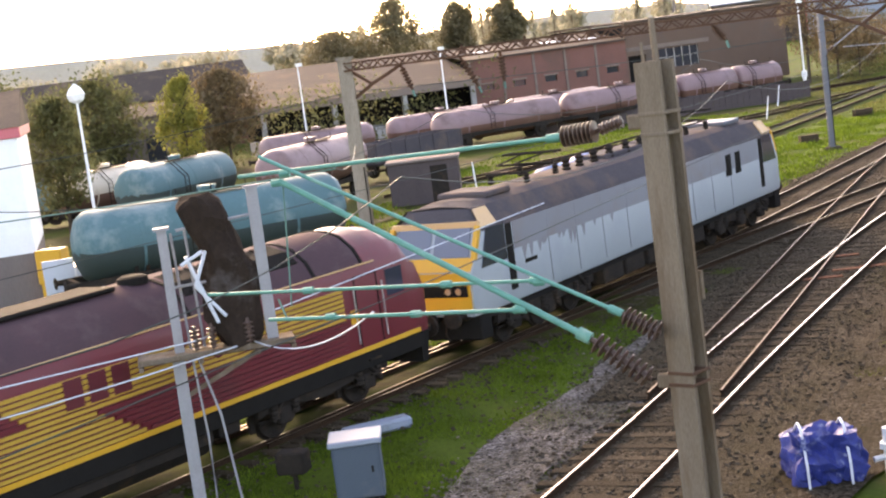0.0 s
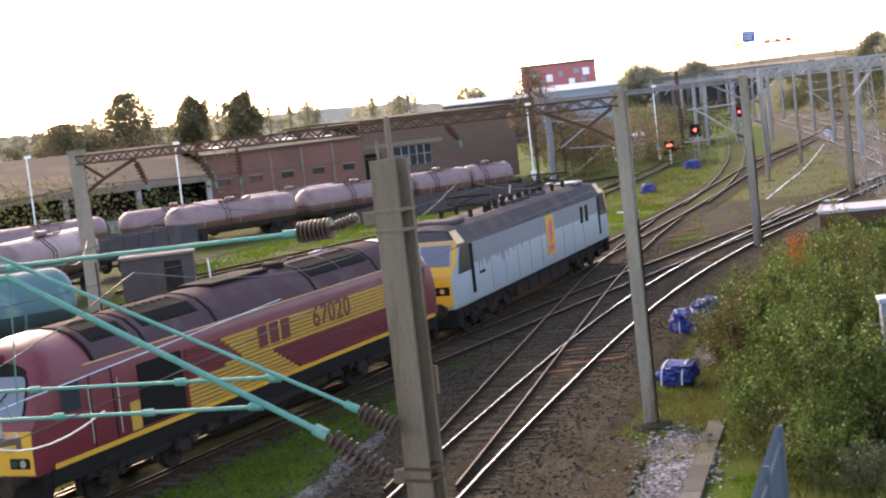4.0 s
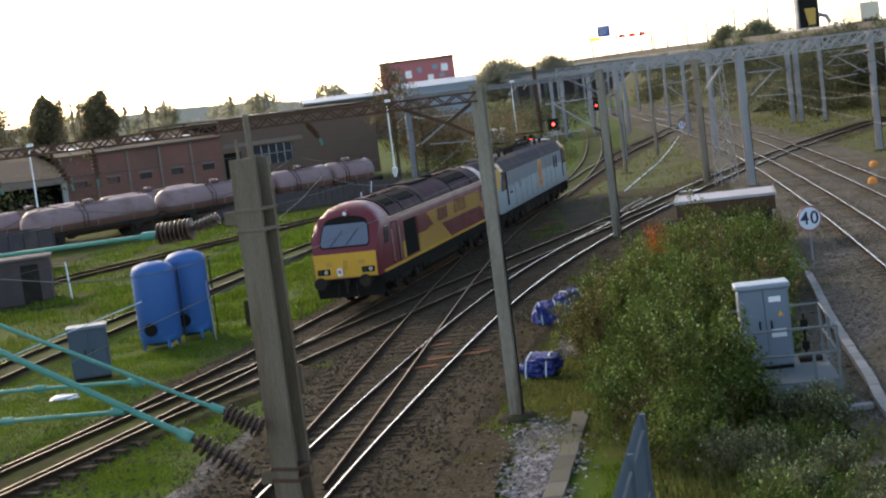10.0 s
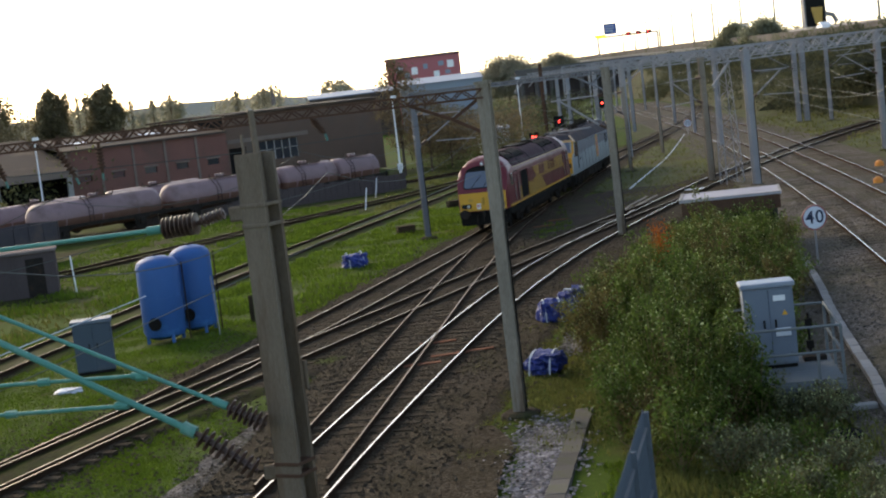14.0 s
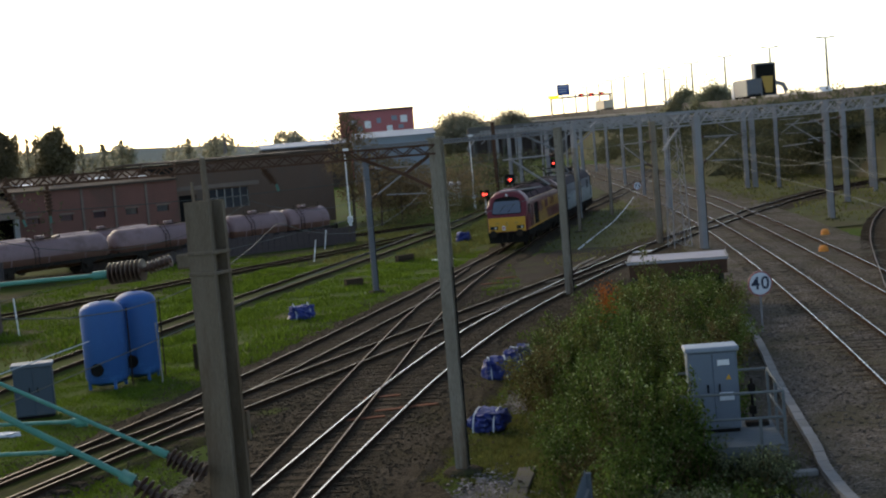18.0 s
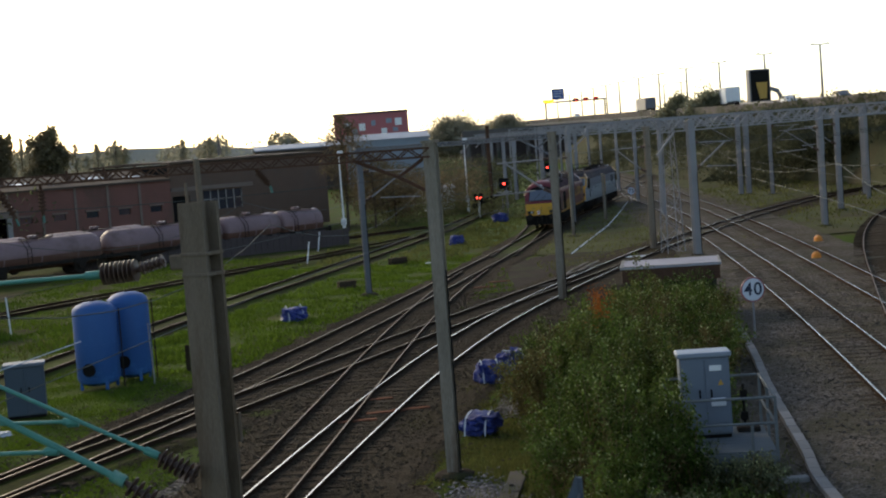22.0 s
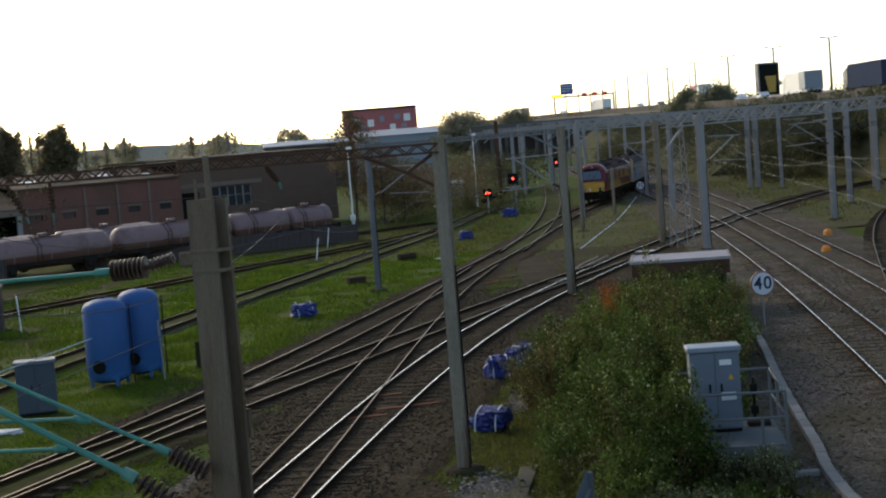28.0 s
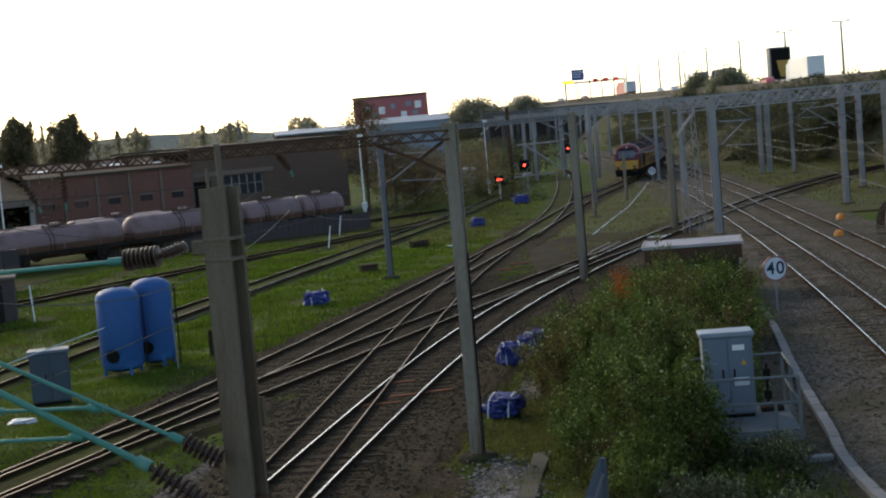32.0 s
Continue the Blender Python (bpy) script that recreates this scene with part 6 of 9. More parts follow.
for pts in (((6.4, 79.2), (7.6, 84.0), (8.9, 88.0)), ((6.9, 79.0), (8.1, 84.0), (9.5, 88.2)), ((3.9, 74.2), (5.9, 77.0))):
    bm = bmesh.new()
    tube(bm, [(x, y, G + 0.08) for x, y in pts], 0.06)
    tagged(part("spare_rail", bm, M["rail_dull"]), "loose rusty spare rail lying on the ground", "rail", "loose spare rails")
for x, y in ((22.95, 90.6), (20.13, 80.03)):
    bm = bmesh.new()
    loft(bm, [ring((x, y, G), 0.28, (0, 0, 1), 10), ring((x, y, 0.08), 0.24, (0, 0, 1), 10), ring((x, y, 0.2), 0.1, (0, 0, 1), 10)])
    tagged(part("orange_hood", bm, M["orange"]), "orange plastic hood beside the main line", "hood", "orange hoods")

bm = bmesh.new()
tube(bm, [(8.61, 95.20, -0.16), (10.93, 106.21, -0.16), (13.62, 118.80, -0.16), (16.51, 134.59, -0.16), (20.14, 155.48, -0.16)], 0.045)
tagged(part("white_conduit", bm, M["pale_top"]), "thin white conduit lying along the dry verge", "conduit")

for x, y, rz in ((-2.49, 42.27, 8), (-1.72, 43.36, 8), (-0.99, 43.58, 8), (2.49, 77.78, 8), (3.33, 80.21, 8), (-2.12, 45.66, 8)):
    bm = bmesh.new()
    box(bm, -0.55, 0.55, -0.13, 0.13, -0.02, 0.015, 0.006, pose(x, y, -0.125, 0, 0, rz))
    tagged(part("rusty_plate", bm, M["red_rust"]), "rust-red steel plate lying on the sleepers", "plate", "rusty plates")

bm = bmesh.new()
loft(bm, [[Vector((6.28, 29.21, -0.1)) + Vector(((0.27 + 0.1 * math.cos(b)) * math.cos(a), (0.27 + 0.1 * math.cos(b)) * math.sin(a), 0.09 * math.sin(b))) for b in [2 * math.pi * j / 8 for j in range(8)]] for a in [2 * math.pi * k / 20 for k in range(21)]], cap=False)
tagged(part("old_tyre", bm, M["black"], None, "", True), "old black tyre lying beside the cable trough", "tyre")

# ---- stored tank wagons ----
def build_wagon(x, y, rz, length, r, paint, label, zc=2.2, walkway=True):
    w = thing("tank_wagon", pose(x, y, 0, 0, 0, rz), label, "tank wagon", "stored tank wagons")
    bm = bmesh.new()
    prof = [(0, 0.1 * r), (0.008, 0.5 * r), (0.025, 0.82 * r), (0.05, 0.97 * r), (0.07, r), (0.93, r), (0.95, 0.97 * r), (0.975, 0.82 * r), (0.992, 0.5 * r), (1, 0.1 * r)]
    lathe(bm, (-length / 2, 0, zc), (length / 2, 0, zc), prof, 28)
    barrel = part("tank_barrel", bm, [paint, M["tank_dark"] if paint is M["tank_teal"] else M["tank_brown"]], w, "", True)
    # faces that point down take the second, darker colour
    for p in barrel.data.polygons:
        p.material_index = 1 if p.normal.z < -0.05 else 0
    for k in range(3):
        bm = bmesh.new()
        xx = (k - 1) * length * 0.28
        lathe(bm, (xx - 0.05, 0, zc), (xx + 0.05, 0, zc), [(0, r + 0.012), (1, r + 0.012)], 28)
        part("barrel_band", bm, paint, w)
    bm = bmesh.new()
    lathe(bm, (0, 0, zc + r - 0.08), (0, 0, zc + r + 0.22), [(0, 0.32), (0.7, 0.32), (0.72, 0.37), (1, 0.35)], 14)
    part("manhole_dome", bm, paint, w)
    if walkway:
        bm = bmesh.new()
        box(bm, -1.3, 1.3, -0.55, -0.3, zc + r - 0.02, zc + r + 0.03)
        for xx in (-1.3, 0, 1.3):
            rod(bm, (xx, -0.55, zc + r), (xx, -0.55, zc + r + 0.3), 0.02, 5)
        part("walkway", bm, M["bogie"], w)
        bm = bmesh.new()
        for xx in (-1.2, -0.85):
            rod(bm, (xx, -r - 0.12, 0.95), (xx, -r - 0.12, zc + 0.4), 0.022, 5)
            rod(bm, (xx, -r - 0.12, zc + 0.4), (xx, -0.5, zc + r), 0.022, 5)
        for k in range(7):
            rod(bm, (-1.2, -r - 0.12, 1.1 + k * 0.25), (-0.85, -r - 0.12, 1.1 + k * 0.25), 0.015, 5)
        part("ladder", bm, M["bogie"], w)
    bm = bmesh.new()
    for yy in (-0.95, 0.95):
        box(bm, -length / 2 - 0.2, length / 2 + 0.2, yy - 0.08, yy + 0.08, 0.85, 1.1)
    for xx in (-length / 2 - 0.15, -length * 0.25, length * 0.25, length / 2 + 0.15):
        box(bm, xx - 0.08, xx + 0.08, -1.1, 1.1, 0.85, 1.1)
    pieces("underframe_member", bm, M["bogie"], w)
    for xx in (-length * 0.3, length * 0.3):
        bm = bmesh.new()
        for yy in (-0.78, 0.78):
            lathe(bm, (xx, yy - 0.07, 0.48), (xx, yy + 0.07, 0.48), [(0, 0.48), (0.6, 0.48), (0.62, 0.5), (1, 0.5)], 18)
        rod(bm, (xx, -0.8, 0.48), (xx, 0.8, 0.48), 0.08, 8)
        part("wheelset", bm, M["bogie"], w)
        bm = bmesh.new()
        for yy in (-1.0, 1.0):
            box(bm, xx - 0.2, xx + 0.2, yy - 0.1, yy + 0.1, 0.35, 0.85, 0.03)
            loft(bm, [[(xx - 0.7, yy + o, 0.85), (xx - 0.3, yy + o, 0.66), (xx + 0.3, yy + o, 0.66), (xx + 0.7, yy + o, 0.85)] for o in (-0.05, 0.05)])
        pieces("axle_box", bm, M["bogie"], w)
        for e in (-1, 1):
            bm = bmesh.new()
            loft(bm, [[(xx + e * 0.2, -0.9, 1.08), (xx + e * 0.2 + 0.12, -0.9, 1.08), (xx + e * 0.2 + 0.12, 0.9, 1.08), (xx + e * 0.2, 0.9, 1.08)], [(xx + e * 0.2, -r * 0.8, zc - r * 0.55), (xx + e * 0.2 + 0.12, -r * 0.8, zc - r * 0.55), (xx + e * 0.2 + 0.12, r * 0.8, zc - r * 0.55), (xx + e * 0.2, r * 0.8, zc - r * 0.55)]])
            part("saddle", bm, M["bogie"], w)
    for e in (-1, 1):
        bm = bmesh.new()
        for yy in (-0.86, 0.86):
            lathe(bm, (e * (length / 2 + 0.2), yy, 1.0), (e * (length / 2 + 0.65), yy, 1.0), [(0, 0.12), (0.85, 0.1), (0.86, 0.22), (1, 0.2)], 10)
        pieces("buffer", bm, M["bogie"], w)
    return w


M["tank_faded"] = mat("faded_mauve_brown_paint", (0.2687, 0.1688, 0.1688), (0.1688, 0.1025, 0.0975), 0.55, scale=0.6, fine=20, bump=0.05, c=(0.12, 0.07, 0.055), stain=0.22)
for u, ln, lab in ((4.2, 10.5, "faded mauve tank wagon stained with rust in the siding"), (15.2, 10.5, "large mauve-brown tank wagon with weathered barrel"), (23.3, 5.7, "short mauve tank wagon with a whitened patch"), (28.4, 4.4, "dusty mauve tank wagon at the end of the siding")):
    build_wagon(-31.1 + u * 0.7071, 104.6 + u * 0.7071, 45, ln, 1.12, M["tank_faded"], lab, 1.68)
for k in range(3):
    u = 3.4 + k * 10.3
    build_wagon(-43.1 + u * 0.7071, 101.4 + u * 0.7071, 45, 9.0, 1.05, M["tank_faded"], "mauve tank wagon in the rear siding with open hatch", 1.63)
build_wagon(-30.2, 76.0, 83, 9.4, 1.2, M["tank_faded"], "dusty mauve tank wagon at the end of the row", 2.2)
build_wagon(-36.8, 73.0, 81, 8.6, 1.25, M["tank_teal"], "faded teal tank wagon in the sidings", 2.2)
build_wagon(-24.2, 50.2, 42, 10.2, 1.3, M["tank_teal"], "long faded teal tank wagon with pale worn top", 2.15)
build_wagon(-43.5, 77.5, 75, 7.0, 1.2, M["cream"], "cream tank wagon behind the teal wagons", 2.0)


def build_board_fence():
    """Low dark boards along the siding."""
    f = thing("board_fence", Matrix(), "low dark weathered board fence before the tank wagons", "fence")
    a, b = Vector((-27.0, 111.5, 0)), Vector((-6.6, 120.9, 0))
    n = 46
    rz = math.degrees(math.atan2(b.y - a.y, b.x - a.x))
    rng = random.Random(17)
    board = None
    for k in range(n):
        p = a.lerp(b, (k + 0.5) / n)
        m = pose(p.x, p.y, G, rng.uniform(-2, 2), 0, rz) @ Matrix.Diagonal((1, 1, rng.uniform(0.9, 1.06), 1))
        if board is None:
            bm = bmesh.new()
            box(bm, -0.235, 0.235, -0.02, 0.02, -0.05, 1.42, 0.008)
            board = part("board", bm, M["shed_dark"], f)
            board.matrix_basis = m
        else:
            twin(board, m, f)
    for z in (0.4, 1.1):
        bm = bmesh.new()
        beam(bm, (a.x, a.y + 0.06, G + z), (b.x, b.y + 0.06, G + z), 0.06)
        part("rail", bm, M["shed_dark"], f)


build_board_fence()
for x, y, h in ((-8.7, 104.16, 1.5), (-8.79, 115.94, 1.5)):
    bm = bmesh.new()
    rod(bm, (x, y, G - 0.1), (x + 0.25, y, G + h), 0.045, 6)
    tagged(part("white_post", bm, M["white"]), "thin leaning white marker post in the grass", "post", "white marker posts")


def build_open_wagon(x, y, rz, length, h, paint, label):
    w = thing("open_wagon", pose(x, y, 0, 0, 0, rz), label, "wagon", "open wagons")
    for yy in (-1.2, 1.2):
        bm = bmesh.new()
        box(bm, -length / 2, length / 2, yy - 0.05, yy + 0.05, 1.0, h, 0.01)
        for k in range(int(length / 1.1) + 1):
            xx = -length / 2 + 0.06 + k * (length - 0.12) / int(length / 1.1)
            box(bm, xx - 0.05, xx + 0.05, yy - 0.1, yy + 0.1, 1.0, h)
        part("side", bm, paint, w)
    for xx in (-length / 2, length / 2):
        bm = bmesh.new()
        box(bm, xx - 0.05, xx + 0.05, -1.2, 1.2, 1.0, h)
        part("end", bm, paint, w)
    bm = bmesh.new()
    box(bm, -length / 2, length / 2, -1.2, 1.2, 0.85, 1.02)
    part("floor", bm, M["bogie"], w)
    for xx in (-length * 0.3, length * 0.3):
        bm = bmesh.new()
        for yy in (-0.78, 0.78):
            lathe(bm, (xx, yy - 0.07, 0.45), (xx, yy + 0.07, 0.45), [(0, 0.46), (1, 0.46)], 16)
        rod(bm, (xx, -0.95, 0.45), (xx, 0.95, 0.45), 0.08, 8)
        part("wheelset", bm, M["bogie"], w)
    return w


build_open_wagon(-29.5, 90.0, 62, 7.5, 2.2, M["roof_grey"], "dark grey open wagon beside the tank wagons")
build_open_wagon(-47.5, 83.0, 60, 11.0, 2.6, M["tank_teal"], "long blue-green open wagon in the sidings")


# ---- brick goods warehouse behind the sidings ----
M["wh_brown"] = mat("smoky_brown_render", (0.155, 0.1, 0.075), (0.1, 0.066, 0.05), 0.9, scale=0.35, fine=10, bump=0.2, c=(0.11, 0.085, 0.07), stain=0.2)


M["wh_trim"] = mat("dusty_tan_concrete_trim", (0.22, 0.165, 0.135), (0.145, 0.11, 0.09), 0.9, scale=0.6, fine=12, bump=0.2, c=(0.13, 0.1, 0.085), stain=0.18)


def build_warehouse():
    f0, wd = Vector((-10.7, 157.6)), Vector((0.8445, 0.5355))
    rz = math.degrees(math.atan2(wd.y, wd.x))
    w = thing("goods_warehouse", pose(f0.x, f0.y, G, 0, 0, rz), "long red brick goods warehouse with windows and a lorry canopy", "warehouse")
    o = -G

    def wall_piece(x0, x1, z0, z1, material, name="wall", y0=0.0, y1=0.4):
        bm = bmesh.new()
        box(bm, x0, x1, y0, y1, z0 + o, z1 + o)
        return part(name, bm, material, w)

    # brick bays between pilasters, each with a real opening
    bays = [(-33.0 + k * 3.2, -33.0 + (k + 1) * 3.2) for k in range(5)]
    for a, b in bays:
        c0, c1 = (a + b) / 2 - 0.6, (a + b) / 2 + 0.6
        wall_piece(a, c0, 0, 5.7, M["brick"])
        wall_piece(c1, b, 0, 5.7, M["brick"])
        wall_piece(c0, c1, 0, 2.72, M["brick"])
        wall_piece(c0, c1, 3.32, 5.7, M["brick"])
        bm = bmesh.new()
        box(bm, c0 - 0.12, c1 + 0.12, -0.16, 0.02, 3.3 + o, 3.46 + o)
        part("lintel", bm, M["wh_trim"], w)
        bm = bmesh.new()
        box(bm, c0, c1, 0.2, 0.24, 2.72 + o, 3.32 + o)
        part("window", bm, M["glass"], w)
        bm = bmesh.new()
        box(bm, a - 0.11, a + 0.11, -0.12, 0.0, o, 5.7 + o)
        part("pilaster", bm, M["wh_trim"], w)
    # tall glazed and concrete part
    for a, b in ((-17.0, -16.85), (-15.0, -13.6), (-9.4, 0.3)):
        wall_piece(a, b, 0, 7.3, M["wh_brown"])
    wall_piece(-16.85, -15.0, 4.0, 7.3, M["wh_brown"])
    wall_piece(-17.0, -8.2, 4.45, 4.85, M["wh_trim"], "lintel", -0.12, -0.004)
    for a, b in ((-13.6, -9.4),):
        wall_piece(a, b, 0, 2.4, M["wh_brown"])
        wall_piece(a, b, 4.3, 7.3, M["wh_brown"])
        bm = bmesh.new()
        box(bm, a, b, 0.2, 0.25, 2.4 + o, 4.3 + o)
        win = part("window", bm, M["glass"], w, "tall dark window")
        n = int((b - a) / 0.8)
        for k in range(n + 1):
            xx = a + k * (b - a) / n
            bm = bmesh.new()
            box(bm, xx - 0.04, xx + 0.04, 0.1, 0.2, 2.4 + o, 4.3 + o)
            part("mullion", bm, M["concrete"], win)
        bm = bmesh.new()
        box(bm, a, b, 0.1, 0.2, 3.4 + o, 3.47 + o)
        part("transom", bm, M["concrete"], win)
    # canopy wing: roof on columns over dark bays
    bm = bmesh.new()
    loft(bm, [[(x, -3.0, 3.75 + o), (x, 13, 7.0 + o), (x, 24, 4.2 + o), (x, 24, 4.4 + o), (x, 13, 7.25 + o), (x, -3.0, 4.05 + o)] for x in (-54.4, -33.0)])
    part("canopy_roof", bm, M["roof_sheet"], w, "grey sheet canopy roof")
    bm = bmesh.new()
    box(bm, -54.4, -33.0, -3.08, -3.0, 3.45 + o, 4.1 + o)
    part("fascia", bm, M["wh_trim"], w)
    for k in range(4):
        bm = bmesh.new()
        xx = -53.6 + k * 6.6
        box(bm, xx - 0.22, xx + 0.22, -2.9, -2.45, -0.05, 3.8 + o)
        part("column", bm, M["concrete"], w)
    bm = bmesh.new()
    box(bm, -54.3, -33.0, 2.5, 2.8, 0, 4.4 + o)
    part("rear_wall", bm, M["dark_hole"], w, "back wall of the loading bays, coloured near-black as shade")
    bm = bmesh.new()
    box(bm, -54.3, -33.0, -2.2, 2.5, 0, 0.95 + o)
    part("loading_dock", bm, M["concrete"], w)
    # roofs
    for x0, x1, z, top in ((-33.3, -17.0, 5.75, 7.0), (-17.0, 0.5, 7.3, 7.5)):
        bm = bmesh.new()
        loft(bm, [[(x, -0.35, z - 0.12 + o), (x, 11, top - 0.2 + o), (x, 22, z - 0.12 + o), (x, 22, z + 0.05 + o), (x, 11, top + o), (x, -0.35, z + 0.05 + o)] for x in (x0, x1)])
        part("roof", bm, M["roof_sheet"], w, "low brown-grey sheet roof")
        bm = bmesh.new()
        # solid near-black box in place of the shaded rooms behind the openings
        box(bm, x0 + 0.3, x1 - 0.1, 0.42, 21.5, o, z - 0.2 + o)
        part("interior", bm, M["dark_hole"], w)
    # pale patched sheets and vents along the roof slope
    for x, y in ((-27.5, 2.0), (-30.6, 3.4), (-23.0, 4.2), (-19.6, 2.4)):
        z = 5.8 + 1.25 * (y + 0.35) / 11.35
        bm = bmesh.new()
        loft(bm, [[(xx, y, z + 0.02 + o), (xx, y + 1.2, z + 0.152 + o), (xx, y + 1.2, z + 0.19 + o), (xx, y, z + 0.06 + o)] for xx in (x - 0.9, x + 0.9)])
        part("roof_light", bm, M["pale_top"], w, "pale patched roof sheet")
    for x in (-31.8, -25.2, -21.4, -18.2, -13.0, -6.0):
        bm = bmesh.new()
        box(bm, x - 0.3, x + 0.3, 5.4, 6.0, 6.0 + o, 7.0 + o, 0.05)
        rod(bm, (x, 5.7, 6.9 + o), (x, 5.7, 7.3 + o), 0.12, 8)
        part("roof_vent", bm, M["rust"], w)


build_warehouse()


def build_block(name, x, y, rz, w, d, h, wall, roof, label, category="building", pitch=0.0, rows=0, cols=0, z0=G - 0.1, win=None):
    """A plain far building with its windows, standing on the ground."""
    b = thing(name, pose(x, y, z0, 0, 0, rz), label, category, "far buildings")
    bm = bmesh.new()
    box(bm, -w / 2, w / 2, -d / 2, d / 2, 0, h)
    part("wall", bm, wall, b)
    bm = bmesh.new()
    loft(bm, [[(xx, -d / 2 - 0.3, h), (xx, 0, h + pitch), (xx, d / 2 + 0.3, h), (xx, d / 2 + 0.3, h + 0.2), (xx, 0, h + pitch + 0.25), (xx, -d / 2 - 0.3, h + 0.2)] for xx in (-w / 2 - 0.2, w / 2 + 0.2)])
    part("roof", bm, roof, b)
    for r in range(rows):
        for c in range(cols):
            ww, hh = w / cols * 0.45, h / rows * 0.42
            xc, zc = -w / 2 + (c + 0.5) * w / cols, (r + 0.5) * h / rows
            bm = bmesh.new()
            box(bm, xc - ww / 2, xc + ww / 2, -d / 2 - 0.06, -d / 2 + 0.1, zc - hh / 2, zc + hh / 2)
            part("window", bm, win or M["glass"], b)
    return b


# red clad building with pale panels, and the blue-grey shed roof before it
# The red is paled in its base colour to give the haze of distance.
M["red_far"] = mat("hazed_red_cladding", (0.4, 0.12, 0.125), (0.33, 0.1, 0.105), 0.7, scale=0.2, fine=6, bump=0.02)
red = build_block("red_building", -11.5, 330, 4, 15.6, 12, 14.6, M["red_far"], M["roof_grey"], "red clad building with white panels above the shed roofs", pitch=0.3)
for xx, zz, w, h, mt in ((-2.0, 11.9, 1.3, 1.5, "white"), (2.6, 10.6, 1.2, 1.6, "white"), (5.7, 12.6, 1.4, 1.5, "white"), (0.4, 12.6, 0.9, 1.1, "grey_paint"), (3.7, 12.9, 1.2, 1.0, "grey_paint"), (-5.2, 12.4, 1.6, 1.1, "pale_top"), (-3.6, 11.0, 1.1, 1.3, "grey_paint"), (5.0, 11.0, 1.1, 0.8, "grey_paint")):
    bm = bmesh.new()
    box(bm, xx - w / 2, xx + w / 2, -6.08, -5.98, zz - h / 2, zz + h / 2)
    part("panel", bm, M[mt], red)
build_block("grey_shed", -7.5, 296, 4, 15.5, 16, 8.7, M["blue_sheet"], M["blue_sheet"], "pale blue-grey steel shed with shallow roof", pitch=1.1)
build_block("grey_shed", -25, 300, 8, 17, 16, 8.3, M["roof_sheet"], M["blue_sheet"], "grey shed with pale roof edge behind the trees", pitch=0.8)
build_block("white_store", 1.0, 171, 10, 3.2, 2.5, 2.5, M["white"], M["pale_top"], "small white store cabin among bushes", pitch=0.1)
build_block("house_row", -82, 150, 40, 30, 9, 6.0, M["brick"], M["roof_sheet"], "row of brown brick houses behind trees", pitch=3.0, rows=2, cols=9)
build_block("grey_shed", -64, 118, 42, 14, 8, 5.0, M["shed_brown"], M["roof_sheet"], "brown low shed behind the sidings", pitch=1.0, rows=1, cols=4)


def build_depot():
    """White walled building with a red cornice beside the sidings."""
    b = thing("depot_building", pose(-38.6, 50.4, G, 0, 0, 29), "white depot building with red cornice and dark brick base", "building")
    bm = bmesh.new()
    box(bm, -6, 6, -3, 5, -0.1, 2.0)
    part("base_wall", bm, M["shed_brown"], b, "dark brick base")
    bm = bmesh.new()
    box(bm, -6, 6, -3.02, 5, 2.0, 6.4)
    part("wall", bm, M["white"], b)
    bm = bmesh.new()
    box(bm, -6.15, 6.15, -3.15, 5.15, 6.4, 6.8, 0.03)
    part("cornice", bm, M["red_clad"], b, "red cornice")
    bm = bmesh.new()
    loft(bm, [[(x, -3.2, 6.8), (x, 1, 8.2), (x, 5.2, 6.8)] for x in (-6.2, 6.2)])
    part("roof", bm, M["roof_sheet"], b)
    return b


build_depot()
bm = bmesh.new()
box(bm, -0.55, 0.55, -0.35, 0.35, 0.6, 1.9, 0.05, pose(-31.0, 50.3, 0))
box(bm, -0.45, 0.45, -0.3, 0.3, -0.3, 0.6, 0, pose(-31.0, 50.3, 0))
tagged(part("fuel_pump", bm, M["warn"]), "yellow equipment box at the depot wall", "equipment box")
for x, y, w, lab in ((-29.6, 48.3, 1.1, "pale"), (-28.7, 48.9, 0.9, "white")):
    bm = bmesh.new()
    box(bm, -w / 2, w / 2, -0.06, 0.06, 0.3, 1.7, 0.01, pose(x, y, 0, 0, 0, 30))
    rod(bm, (x, y, G - 0.1), (x, y, 0.4), 0.05, 6)
    tagged(part("notice_board", bm, M["pale_top"]), lab + " notice board on a post by the depot", "notice board", "notice boards")


def build_van(x, y, rz, paint, label):
    v = thing("parked_van", pose(x, y, G, 0, 0, rz), label, "van", "parked vehicles")
    bm = bmesh.new()
    sec = [(-2.4, 0.35, 0.9), (-2.35, 0.35, 1.25), (-1.3, 0.35, 1.4), (-0.7, 0.35, 2.0), (2.2, 0.35, 2.05), (2.4, 0.35, 1.9)]
    loft(bm, [[(sx, -0.88, zl), (sx, 0.88, zl), (sx, 0.82, zh), (sx, -0.82, zh)] for sx, zl, zh in sec])
    part("body", bm, paint, v, "", True)
    bm = bmesh.new()
    box(bm, -1.2, 1.9, -0.9, 0.9, 1.35, 1.75)
    part("window_band", bm, M["glass"], v)
    for sx in (-1.5, 1.5):
        for sy in (-0.86, 0.86):
            bm = bmesh.new()
            lathe(bm, (sx, sy - 0.1, 0.33), (sx, sy + 0.1, 0.33), [(0, 0.33), (1, 0.33)], 16)
            part("wheel", bm, M["black"], v)


build_van(-29.2, 52.8, 35, M["white"], "white van parked beside the depot")


